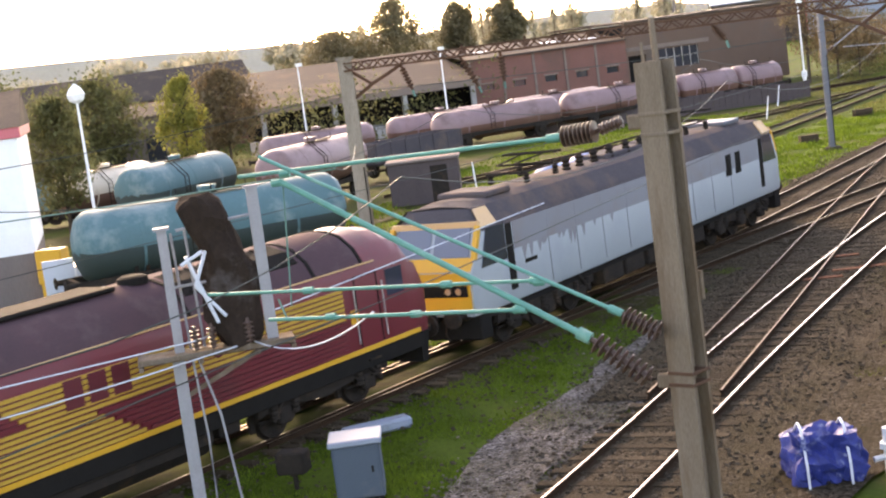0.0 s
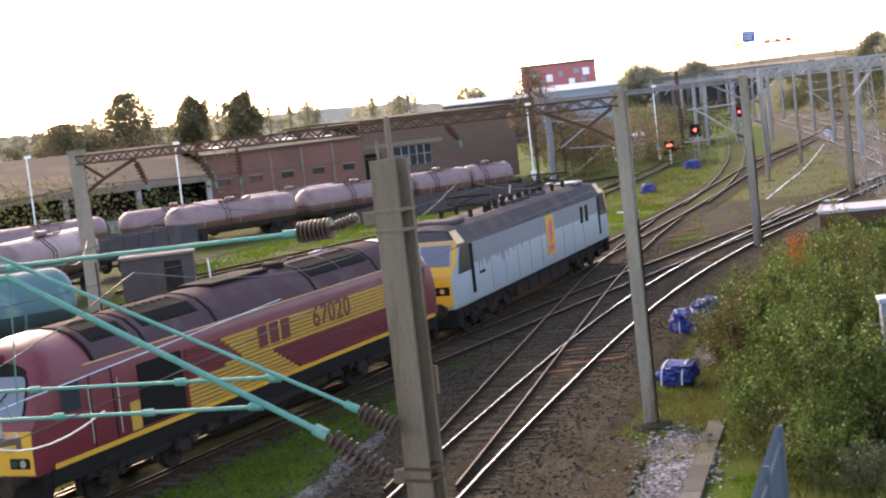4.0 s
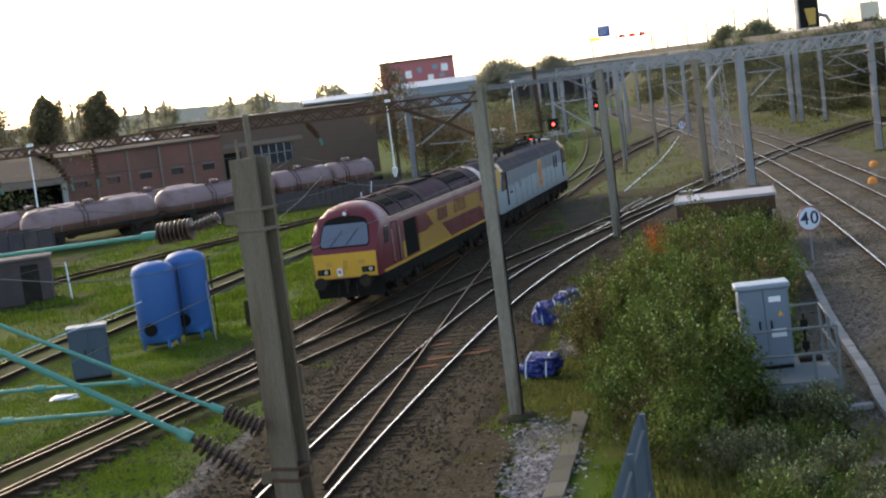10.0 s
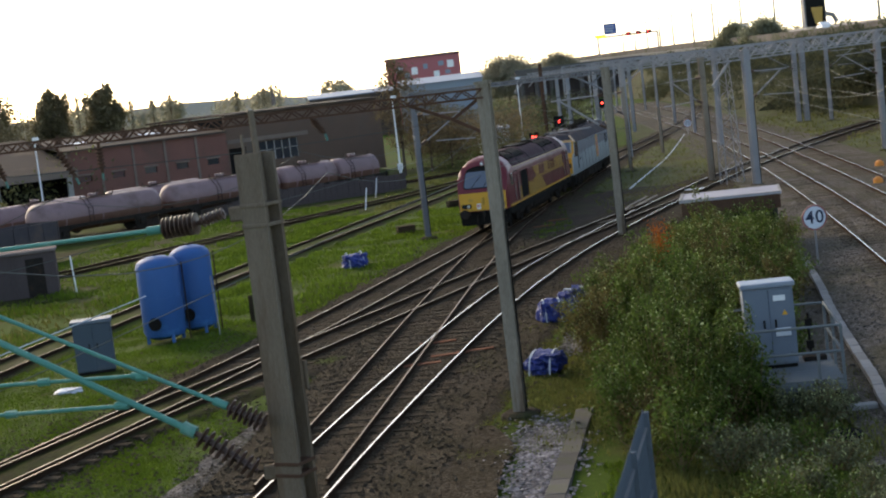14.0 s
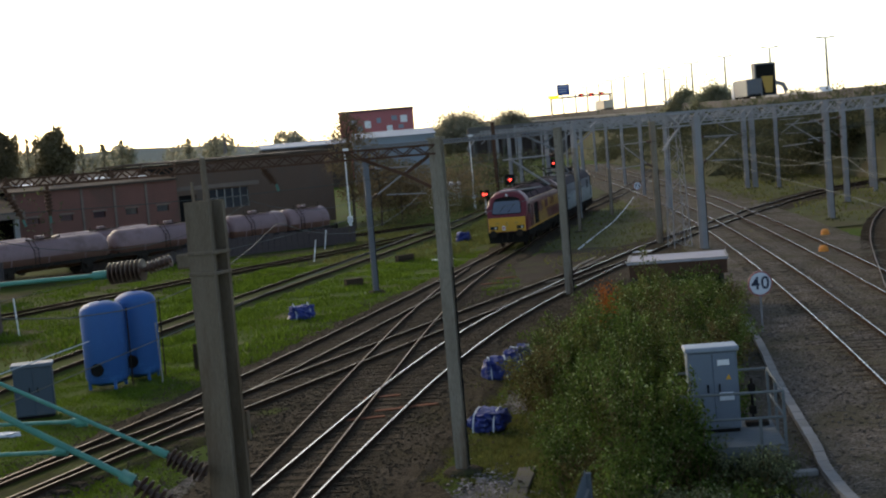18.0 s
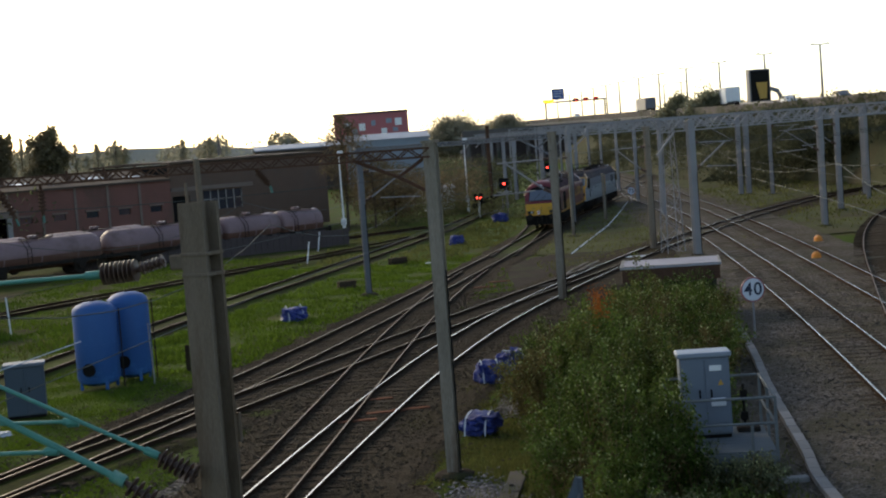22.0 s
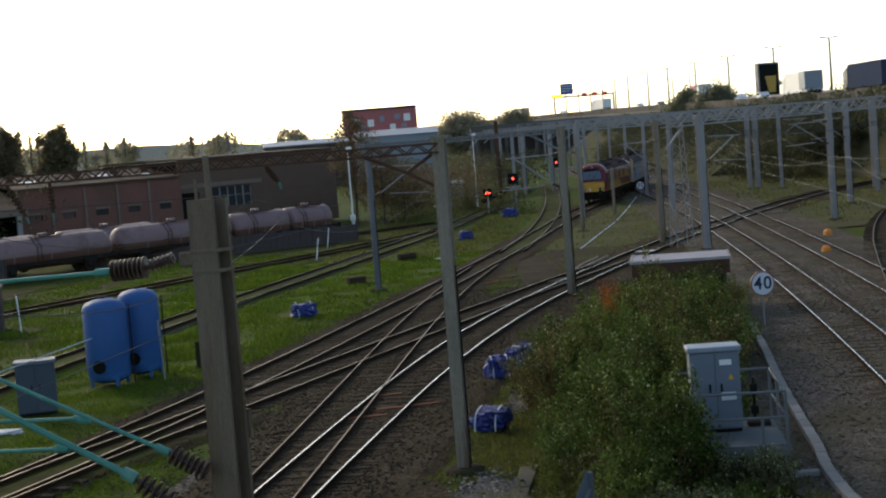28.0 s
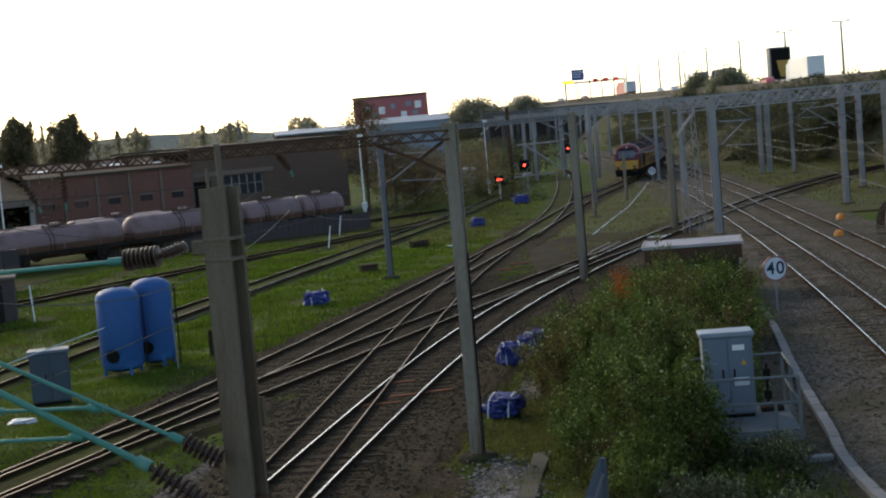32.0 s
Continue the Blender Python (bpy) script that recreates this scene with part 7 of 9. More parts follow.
# ---- lamp posts and signals ----
def build_lamp(x, y, h, label, head="ball", paint=None):
    l = thing("yard_lamp", pose(x, y, G), label, "lamp post", "yard lamps")
    bm = bmesh.new()
    rod(bm, (0, 0, -0.1), (0, 0, 1.6), 0.13, 10)
    rod(bm, (0, 0, 1.6), (0, 0, h), 0.075, 10, 0.05)
    part("column", bm, paint or M["white"], l)
    bm = bmesh.new()
    box(bm, -0.22, 0.22, -0.2, 0.2, 1.2, 1.7, 0.03)
    part("control_box", bm, M["white"], l)
    bm = bmesh.new()
    if head == "ball":
        lathe(bm, (0, 0, h - 0.05), (0, 0, h + 0.75), [(0, 0.1), (0.15, 0.3), (0.45, 0.38), (0.75, 0.25), (1, 0.03)], 14)
    else:
        box(bm, -0.12, 0.35, -0.12, 0.12, h - 0.05, h + 0.2, 0.03)
    part("lamp_head", bm, M["white"], l)


build_lamp(-7.45, 130.2, 7.3, "white yard lamp post on the grass bank", "flat")
build_lamp(4.0, 160.0, 7.6, "thin white lamp post near the signals", "flat")
build_lamp(-31.95, 55.6, 7.4, "tall white yard lamp with a pale globe", "ball")
build_lamp(-34.8, 118.0, 7.4, "white yard lamp between the tank wagons", "flat")
build_lamp(-43.9, 110.0, 7.6, "white yard lamp before the warehouse canopy", "flat")


def build_signal(x, y, zl, label, head=0.5, cage=True):
    s = thing("colour_light_signal", pose(x, y, G), label, "signal", "railway signals")
    o = -G
    bm = bmesh.new()
    for xx in (-0.22, 0.22):
        box(bm, xx - 0.05, xx + 0.05, -0.05, 0.05, -0.1, zl + o - 0.5)
    for k in range(int(zl / 0.6)):
        beam(bm, (-0.22, 0, 0.3 + k * 0.6), (0.22, 0, 0.7 + k * 0.6), 0.04)
    part("post", bm, M["galv"], s)
    bm = bmesh.new()
    box(bm, -head, head, -0.05, 0.15, zl + o - head * 1.3, zl + o + head * 1.1, 0.05)
    part("backboard", bm, M["black"], s, "black backboard")
    bm = bmesh.new()
    lathe(bm, (0, -0.05, zl + o), (0, -0.12, zl + o), [(0, 0.12), (1, 0.11)], 16)
    part("lens", bm, M["red_glow"], s, "lit red lens")
    bm = bmesh.new()
    lathe(bm, (0, -0.05, zl + o + 0.02), (0, -0.32, zl + o + 0.03), [(0, 0.2), (1, 0.19), (1, 0.17), (0.1, 0.18)], 16)
    part("hood", bm, M["black"], s)
    if cage:
        bm = bmesh.new()
        box(bm, -0.7, 0.7, -0.3, 0.5, zl + o - 0.85, zl + o - 0.78)
        for xx in (-0.7, 0.7):
            rod(bm, (xx, 0.5, zl + o - 0.8), (xx, 0.5, zl + o + 0.3), 0.025, 5)
        part("platform", bm, M["galv"], s)


build_signal(7.2, 146.0, 2.95, "colour light signal showing red on a lattice post", 0.48)
build_signal(14.9, 190.0, 3.2, "distant colour light signal showing red", 0.5)
s = thing("ground_signal", pose(4.7, 146.5, G), "low ground signal with two red lights", "signal", "railway signals")
bm = bmesh.new()
rod(bm, (0, 0, -0.1), (0, 0, 1.6), 0.1, 8)
part("post", bm, M["white"], s)
bm = bmesh.new()
box(bm, -0.45, 0.45, -0.05, 0.2, 1.6, 2.4, 0.08)
part("backboard", bm, M["black"], s)
for xx in (-0.15, 0.15):
    bm = bmesh.new()
    lathe(bm, (xx, -0.05, 1.98), (xx, -0.12, 1.98), [(0, 0.1), (1, 0.09)], 14)
    part("lens", bm, M["red_glow"], s)
bm = bmesh.new()
beam(bm, (-0.6, 0.1, 1.2), (2.2, 0.5, 2.2), 0.1, 0.4)
part("walkway", bm, M["bogie"], s)


# ---- portals over the main lines and the far masts ----
for x, y, top, lab, mt, w in (
        (15.2, 87.6, 7.55, "galvanised portal mast beside the main line", "galv", 0.4), (26.63, 103.05, 7.75, "galvanised portal mast beyond the main line", "galv", 0.36),
        (32.0, 118.7, 7.7, "slim galvanised mast beyond the diamond crossing", "galv", 0.36), (13.6, 94.0, 7.4, "dark steel mast beside the crossing track", "mast", 0.32),
        (32.2, 153.5, 7.9, "galvanised mast in rough grass", "galv", 0.45), (31.4, 153.5, 7.9, "galvanised mast standing in rough grass", "galv", 0.4),
        (33.8, 150.0, 7.8, "thin galvanised mast at the embankment foot", "galv", 0.3), (10.3, 111.0, 5.9, "thin dark post in the grass", "mast", 0.2),
        (14.7, 128.5, 3.7, "short dark post in the grass", "mast", 0.22), (6.2, 152.0, 8.6, "tall rusty brown pole beside the signals", "rust", 0.3),
        (36.0, 106.8, 7.7, "galvanised mast at the curved track", "galv", 0.34), (39.2, 136.9, 7.8, "galvanised mast before the motorway slope", "galv", 0.36)):
    build_mast(x, y, top, lab, M[mt], w, 0.2, foot=top > 5)


def build_lattice_mast(x, y, top, label, w=0.55):
    m = thing("lattice_mast", pose(x, y, G, 0, 0, 12), label, "mast", "lattice masts")
    bm = bmesh.new()
    for sx in (-w / 2, w / 2):
        for sy in (-w / 2, w / 2):
            beam(bm, (sx * 1.15, sy * 1.15, -0.1), (sx * 0.7, sy * 0.7, top - G), 0.045)
    pieces("corner_angle", bm, M["galv"], m)
    bm = bmesh.new()
    n = int((top - G) / 0.7)
    for k in range(n):
        z0, z1 = k * 0.7, (k + 1) * 0.7
        a, b = (-w / 2, w / 2) if k % 2 else (w / 2, -w / 2)
        for s in (-w / 2, w / 2):
            k0, k1 = 1.15 - 0.45 * z0 / (top - G), 1.15 - 0.45 * z1 / (top - G)
            beam(bm, (a * k0, s * k0, z0), (b * k1, s * k1, z1), 0.028)
            beam(bm, (s * k0, a * k0, z0), (s * k1, b * k1, z1), 0.028)
    pieces("lacing_bar", bm, M["galv"], m)


build_lattice_mast(14.25, 90.5, 7.5, "tapering galvanised lattice mast beside the main line", 0.95)
build_girder((13.4, 88.9, 7.75), (36, 106.5, 7.9), 0.75, "galvanised lattice girder over the main lines", M["galv"], (True, True), 0.6, 0.05)
build_girder((5.75, 69.5, 7.42), (-3.5, 79.0, 7.38), 0.16, "thin grey lattice girder over the yard lines", M["loco_dark"], (True, True), 0.25, 0.04, 0.95)
for k, (y, xa, xb) in enumerate(((128, 12, 44), (156, 13, 48), (185, 14, 52), (215, 16, 52), (250, 18, 54), (290, 16, 56))):
    z = 7.9 + 0.15 * k
    build_girder((xa, y, z), (xb, y + 3, z), 0.8, "far galvanised lattice girder over the main lines", M["galv"], (True, True), 0.6, 0.07)
    for j, t in enumerate((0.0, 0.24, 0.8, 1.0)):
        x = xa + (xb - xa) * t
        build_mast(x, y + 3 * t, z - 0.05, "far galvanised steel portal mast", M["galv"], 0.3, 0.1, foot=False)
for k, (x, y) in enumerate(((8.5, 168), (10.4, 182), (11.6, 200), (17.2, 176), (19.0, 205), (9.2, 215), (13.5, 235), (22, 240))):
    build_mast(x, y, 7.2, "slim galvanised mast far along the yard line", M["galv"], 0.34, 0.1, foot=False)
build_girder((3.8, 168, 7.6), (17.2, 176, 7.6), 0.35, "far grey lattice girder over the branch lines", M["galv"])
build_girder((6.5, 200, 7.9), (19, 205, 7.9), 0.35, "far grey lattice girder over the yard throat", M["galv"])
for k in range(5):
    y0 = 88 + 7 * k
    build_wire([(13.4 + 2 * k, y0 + 5, 6.2), (34 + 3 * k, y0 + 18, 6.1)], 0.013, M["wire"], "thin cross-span wire under the girder", 0.3)


# ---- the motorway on its embankment and viaduct ----
ROAD = [(100, -700), (84, -300), (70, 0), (65, 80), (62, 140), (60, 200), (60.5, 260), (61, 330), (58, 400), (51, 455), (40, 510), (28, 570), (20, 660), (16, 800), (16, 1000)]
ROAD_Z = [(60, 8.4), (200, 8.6), (330, 10.0), (455, 11.0), (570, 11.6)]


def road_z(y):
    return float(np.interp(y, [a for a, b in ROAD_Z], [b for a, b in ROAD_Z]))


M["slope"] = mat("rough_dark_slope", (0.09, 0.092, 0.05), (0.045, 0.045, 0.026), 0.9, scale=0.25, fine=5, bump=0.6, c=(0.08, 0.06, 0.035), stain=0.2)


M["grime_conc"] = mat("grimy_dark_concrete", (0.145, 0.13, 0.122), (0.085, 0.076, 0.072), 0.9, scale=0.3, fine=5, bump=0.2, c=(0.05, 0.055, 0.03), stain=0.2)


def build_motorway():
    r = thing("motorway", Matrix(), "elevated motorway with parapet on an embankment and viaduct", "road", kind="structure")
    at, xy, d = curve_through(ROAD, 6.0)

    def band(name, prof, mt, label="", sel=None):
        bm = bmesh.new()
        rings = [[(x + u * dy, y - u * dx, (road_z(y) + z) if z > -50 else G - 0.1) for u, z in prof] for (x, y), (dx, dy) in zip(xy, d) if sel is None or sel(y)]
        loft(bm, rings)
        return part(name, bm, mt, r, label)

    band("carriageway", [(-13, -1.2), (13, -1.2), (13, 0), (-13, 0)], M["asphalt"])
    band("parapet", [(-13.4, -1.0), (-13, -1.0), (-13, 0.6), (-13.4, 0.6)], M["grime_conc"], "stained brown concrete parapet")
    band("parapet", [(13, -1.4), (13.4, -1.4), (13.4, 0.9), (13, 0.9)], M["concrete"])
    band("barrier", [(-0.15, 0), (0.15, 0), (0.15, 0.8), (-0.15, 0.8)], M["galv"])
    band("embankment", [(-17.5, -99), (30, -99), (13.2, -1.0), (-13.2, -1.0)], M["slope"], "rough dark grassy embankment", lambda y: y < 196)
    band("embankment", [(-26, -99), (30, -99), (13.1, -1.02), (-13.1, -1.02)], M["slope"], "rough dark grassy embankment", lambda y: 188 < y < 400)
    # added wall: stands in for beams and shade below the deck
    band("abutment_wall", [(-12.9, -99), (-12.3, -99), (-12.3, -1.05), (-12.9, -1.05)], M["grime_conc"], "grey-brown wall added for the dim space under the viaduct", lambda y: 385 < y < 640)
    y = 292.0
    while y < 520:
        k = int(np.argmin(abs(xy[:, 1] - y)))
        x, (dx, dy) = float(np.interp(y, xy[:, 1], xy[:, 0])), d[k]
        bm = bmesh.new()
        m = Matrix.Translation((x - 13.42 * dy, y + 13.42 * dx, road_z(y))) @ Matrix.Rotation(math.atan2(dy, dx), 4, "Z")
        pts = [(-0.75, -0.55), (-0.75, -0.9), (-0.45, -1.25), (0.45, -1.25), (0.75, -0.9), (0.75, -0.55)]
        loft(bm, [[m @ Vector((u, v, z)) for u, z in pts] for v in (0.0, 0.55)])
        part("bracket", bm, M["concrete"], r, "pale concrete bracket under the parapet")
        y += 2.6
    for k in range(16):
        s = at[-1] * (0.56 + 0.2 * k / 15)
        x, y = float(np.interp(s, at, xy[:, 0])), float(np.interp(s, at, xy[:, 1]))
        for o in (-9, 9):
            bm = bmesh.new()
            lathe(bm, (x + o * 0.3, y + o, G - 0.1), (x + o * 0.3, y + o, road_z(y) - 1.1), [(0, 0.9), (0.85, 0.9), (1, 2.2)], 12)
            part("pier", bm, M["shed_brown"], r)


build_motorway()


ROAD_LINE = curve_through(ROAD, 6.0)


def build_far_viaduct():
    v = thing("far_viaduct", pose(10, 406, G, 0, 0, 2), "far grey concrete viaduct span behind the signals", "viaduct", kind="structure")
    bm = bmesh.new()
    box(bm, 0, 34, 0, 6, 7.4, 9.3, 0.05)
    part("deck", bm, M["grime_conc"], v)
    bm = bmesh.new()
    box(bm, -0.1, 34.1, -0.25, -0.004, 8.7, 9.75, 0.03)
    part("parapet", bm, M["grime_conc"], v)
    for k in range(9):
        bm = bmesh.new()
        lathe(bm, (1.5 + k * 4, 2.5, -0.1), (1.5 + k * 4, 2.5, 7.4), [(0, 0.6), (0.85, 0.6), (1, 1.3)], 12)
        part("pier", bm, M["grime_conc"], v)
    # dark sheet added behind the piers to give the shade under the span
    bm = bmesh.new()
    box(bm, 0, 34, 5.2, 5.8, -0.1, 7.4)
    part("back_wall", bm, M["shed_dark"], v, "dark sheet for the shade under the span")


build_far_viaduct()


def on_road(y, off=0.0):
    at, xy, d = ROAD_LINE
    k = int(np.argmin(abs(xy[:, 1] - y)))
    return float(np.interp(y, xy[:, 1], xy[:, 0])) + off, d[k]


LAMP_SPOTS = [(73.7, 281.5), (69.0, 306.8), (65.2, 334.3), (61.7, 356), (58.9, 379.7), (56.6, 398.7), (54.4, 422.2), (53.4, 443.7), (52.7, 470.7), (52, 500), (51.5, 535), (51, 580), (80.0, 472), (77, 487)]
for x, y in LAMP_SPOTS:
    l = thing("motorway_lamp", pose(x, y, road_z(y)), "tall thin twin-arm motorway lamp", "lamp post", "motorway lamps")
    h = 19.9 - road_z(y)
    bm = bmesh.new()
    rod(bm, (0, 0, -0.6), (0, 0, h), 0.26, 8, 0.17)
    part("column", bm, M["loco_dark"], l)
    for s_ in (-1, 1):
        bm = bmesh.new()
        rod(bm, (0, 0, h - 0.05), (s_ * 1.1, 0, h + 0.1), 0.1, 6)
        part("arm", bm, M["loco_dark"], l)
        bm = bmesh.new()
        box(bm, s_ * 1.35 - 0.4, s_ * 1.35 + 0.4, -0.16, 0.16, h, h + 0.24, 0.03)
        part("lamp_head", bm, M["loco_dark"], l)

# sign gantry over the carriageway
x, dd = on_road(440)
g = thing("sign_gantry", pose(43.8, 440, road_z(440) - 0.1, 0, 0, 0), "motorway sign gantry with blue sign and lit lane signals", "gantry")
bm = bmesh.new()
for xx in (-8.5, 8.5):
    box(bm, xx - 0.25, xx + 0.25, -0.25, 0.25, 0, 5.4)
box(bm, -8.8, 8.8, -0.3, 0.3, 5.0, 5.5)
part("frame", bm, M["galv"], g)
bm = bmesh.new()
box(bm, -6.6, -3.0, -0.45, -0.3, 5.9, 9.0)
sg = part("direction_sign", bm, M["sign_blue"], g, "blue direction sign")
bm = bmesh.new()
for zz in (8.3, 7.6, 6.9):
    box(bm, -6.2, -3.9 + 0.3 * (zz - 7), -0.5, -0.44, zz - 0.12, zz + 0.12)
part("lettering_bars", bm, M["pale_top"], sg)
bm = bmesh.new()
box(bm, -9.3, -6.2, -0.5, -0.3, 5.2, 6.0)
part("message_sign", bm, M["amber_glow"], g, "lit amber message sign")
for xx in (0.2, 3.1, 6.0):
    bm = bmesh.new()
    box(bm, xx - 0.75, xx + 0.75, -0.5, -0.3, 4.95, 6.0)
    ls = part("lane_signal", bm, M["black"], g)
    bm = bmesh.new()
    for a in (-0.42, 0.42):
        beam(bm, (xx - 0.42, -0.53, 5.48 - a), (xx + 0.42, -0.53, 5.48 + a), 0.1, 0.04)
    pieces("red_cross", bm, M["dim_red"], ls)

# hoarding and the curved pipe beside it
h = thing("advertising_tower", pose(66.0, 300, 0, 0, 0, 12), "dark advertising tower with a yellow glass picture", "hoarding")
bm = bmesh.new()
box(bm, -2.2, 2.2, -0.8, 0.8, -0.4, 16.8, 0.05)
part("tower", bm, M["loco_dark"], h)
bm = bmesh.new()
box(bm, -1.9, 1.9, -0.9, -0.8, 10.6, 16.5)
part("picture_panel", bm, M["black"], h)
bm = bmesh.new()
loft(bm, [[(-0.2, -0.95, 11.0), (1.2, -0.95, 11.0), (1.5, -0.95, 14.2), (-0.9, -0.95, 14.2)], [(-0.2, -0.9, 11.0), (1.2, -0.9, 11.0), (1.5, -0.9, 14.2), (-0.9, -0.9, 14.2)]])
part("yellow_shape", bm, M["gold"], h, "yellow glass shape")
bm = bmesh.new()
tube(bm, [(68.6, 301, 9.6), (70.0, 301, 10.0), (70.5, 301, 11.2), (69.9, 301, 12.4), (68.6, 301, 12.8), (67.6, 301, 12.6)], 0.45, 10)
rod(bm, (69.6, 301, G), (69.6, 301, 9.9), 0.35, 10)
tagged(part("curved_pipe", bm, M["galv"], None, "", True), "grey curved vent pipe beside the hoarding", "pipe")


# ---- lorries and cars on the motorway ----
def build_lorry(box_mat, cab_mat, label, length=11.5, high=2.75, extra=None):
    v = thing("lorry", Matrix(), label, "lorry", "motorway traffic")
    bm = bmesh.new()
    box(bm, -1.25, 1.25, -length / 2, length / 2, 0.85, 0.85 + high, 0.04)
    part("load_box", bm, box_mat, v)
    bm = bmesh.new()
    c = length / 2 + 0.5
    loft(bm, [[(-1.2, c, 0.6), (1.2, c, 0.6), (1.2, c, 3.2), (-1.2, c, 3.4)], [(-1.2, c + 1.9, 0.6), (1.2, c + 1.9, 0.6), (1.15, c + 1.8, 2.9), (-1.15, c + 1.8, 2.9)]])
    part("cab", bm, cab_mat, v)
    bm = bmesh.new()
    box(bm, -1.1, 1.1, c + 1.82, c + 1.92, 1.7, 2.6)
    part("windscreen", bm, M["glass"], v)
    bm = bmesh.new()
    box(bm, -1.0, 1.0, -length / 2, c + 1.6, 0.75, 1.15)
    part("chassis", bm, M["black"], v)
    for y in (-length / 2 + 1.2, -length / 2 + 2.4, -length / 2 + 3.6, length / 2 - 1, c + 0.9):
        bm = bmesh.new()
        for xx in (-1.05, 1.05):
            lathe(bm, (xx - 0.15, y, 0.5), (xx + 0.15, y, 0.5), [(0, 0.5), (1, 0.5)], 14)
        pieces("wheel", bm, M["black"], v)
    if extra:
        bm = bmesh.new()
        box(bm, -1.26, 1.26, -length / 2 - 0.01, -length / 2 + length * 0.28, 1.2, 0.8 + high)
        part("rear_panel", bm, extra, v)
    return v


M["lorry_dark"] = mat("dark_blue_curtain", (0.04, 0.055, 0.1), (0.03, 0.04, 0.07), 0.85, scale=1, fine=20, bump=0.05)
LORRIES = [
    (build_lorry(M["loco_dark"], M["white"], "dark grey box lorry on the motorway"), 17.88),
    (build_lorry(M["white"], M["white"], "white box lorry on the motorway"), 21.38),
    (build_lorry(M["red_clad"], M["red_clad"], "red lorry with pale rear panel on the motorway", 11.5, 3.1, M["pale_top"]), 25.98),
    (build_lorry(M["white"], M["white"], "white lorry with a blue rear panel on the motorway", 12, 2.9, M["blue_sheet"]), 29.28),
    (build_lorry(M["lorry_dark"], M["loco_dark"], "dark blue curtain-sided lorry on the motorway", 13, 2.9), 30.5),
    (build_lorry(M["white"], M["white"], "white lorry with plain sides on the motorway", 12, 2.9), 33.08),
    (build_lorry(M["cream"], M["white"], "cream box lorry on the motorway", 9, 2.4), 11.63),
]


def build_car(paint, label):
    v = thing("car", Matrix(), label, "car", "motorway traffic")
    bm = bmesh.new()
    sec = [(-2.1, 0.3, 0.75), (-2.0, 0.3, 0.95), (-1.4, 0.3, 1.0), (-0.8, 0.3, 1.42), (0.7, 0.3, 1.45), (1.4, 0.3, 0.98), (2.0, 0.3, 0.85), (2.1, 0.3, 0.65)]
    loft(bm, [[(-0.85, y, a), (0.85, y, a), (0.72, y, b), (-0.72, y, b)] for y, a, b in sec])
    part("body", bm, paint, v, "", True)
    bm = bmesh.new()
    box(bm, -0.8, 0.8, -0.9, 0.9, 1.0, 1.32)
    part("window_band", bm, M["glass"], v)
    for y in (-1.35, 1.35):
        bm = bmesh.new()
        for xx in (-0.78, 0.78):
            lathe(bm, (xx - 0.1, y, 0.32), (xx + 0.1, y, 0.32), [(0, 0.32), (1, 0.32)], 12)
        pieces("wheel", bm, M["black"], v)
    return v


CARS = [(build_car(M[m], l), t) for m, l, t in (("white", "white car on the motorway", 19.73), ("pale_top", "silver car on the motorway", 23.13), ("loco_dark", "dark grey car on the motorway", 24.13),
                                              ("white", "white car in motorway traffic", 27.53), ("pale_top", "silver car in motorway traffic", 28.23), ("white", "white car following a lorry", 14.63), ("red_clad", "red car on the motorway", 32.03))]


# ---- cantilever arms on the masts ----
def build_arms(x, y, z, way, reach, material):
    """A stayed cantilever with its insulators, clamped to a mast."""
    c = thing("cantilever_arm", pose(x, y, z, 0, 0, way), "grey tubular cantilever arm with insulators on a mast", "cantilever", "cantilever arms")
    bm = bmesh.new()
    rod(bm, (0.45, 0, 0), (reach, 0, -0.05), 0.035, 6)
    part("top_tube", bm, material, c)
    bm = bmesh.new()
    rod(bm, (0.5, 0, -1.35), (reach * 0.85, 0, -0.08), 0.045, 6)
    part("strut", bm, material, c)
    bm = bmesh.new()
    rod(bm, (reach * 0.35, 0, -1.4), (reach * 1.1, 0, -1.5), 0.03, 6)
    part("registration_arm", bm, material, c)
    for a, b in (((0.12, 0, 0), (0.47, 0, 0)), ((0.14, 0, -1.55), (0.52, 0, -1.33))):
        bm = bmesh.new()
        lathe(bm, a, b, [(0, 0.04), (0.1, 0.1), (0.2, 0.05), (0.35, 0.1), (0.45, 0.05), (0.6, 0.1), (0.7, 0.05), (0.85, 0.1), (1, 0.04)], 10)
        part("insulator", bm, M["ceramic"], c)


for x, y, z, way, reach in ((5.75, 69.5, 6.3, 170, 2.6), (-3.5, 79.0, 6.2, 10, 2.8), (15.2, 87.6, 6.3, 20, 2.6), (13.6, 94.0, 6.2, 195, 2.4), (26.63, 103.05, 6.5, 185, 2.8), (32.0, 118.7, 6.5, 185, 2.6), (31.4, 153.5, 6.7, 180, 3.0), (33.8, 150.0, 6.5, 5, 3.0), (10.3, 111.0, 5.6, 175, 1.6)):
    build_arms(x, y, z, way, reach, M["galv"])

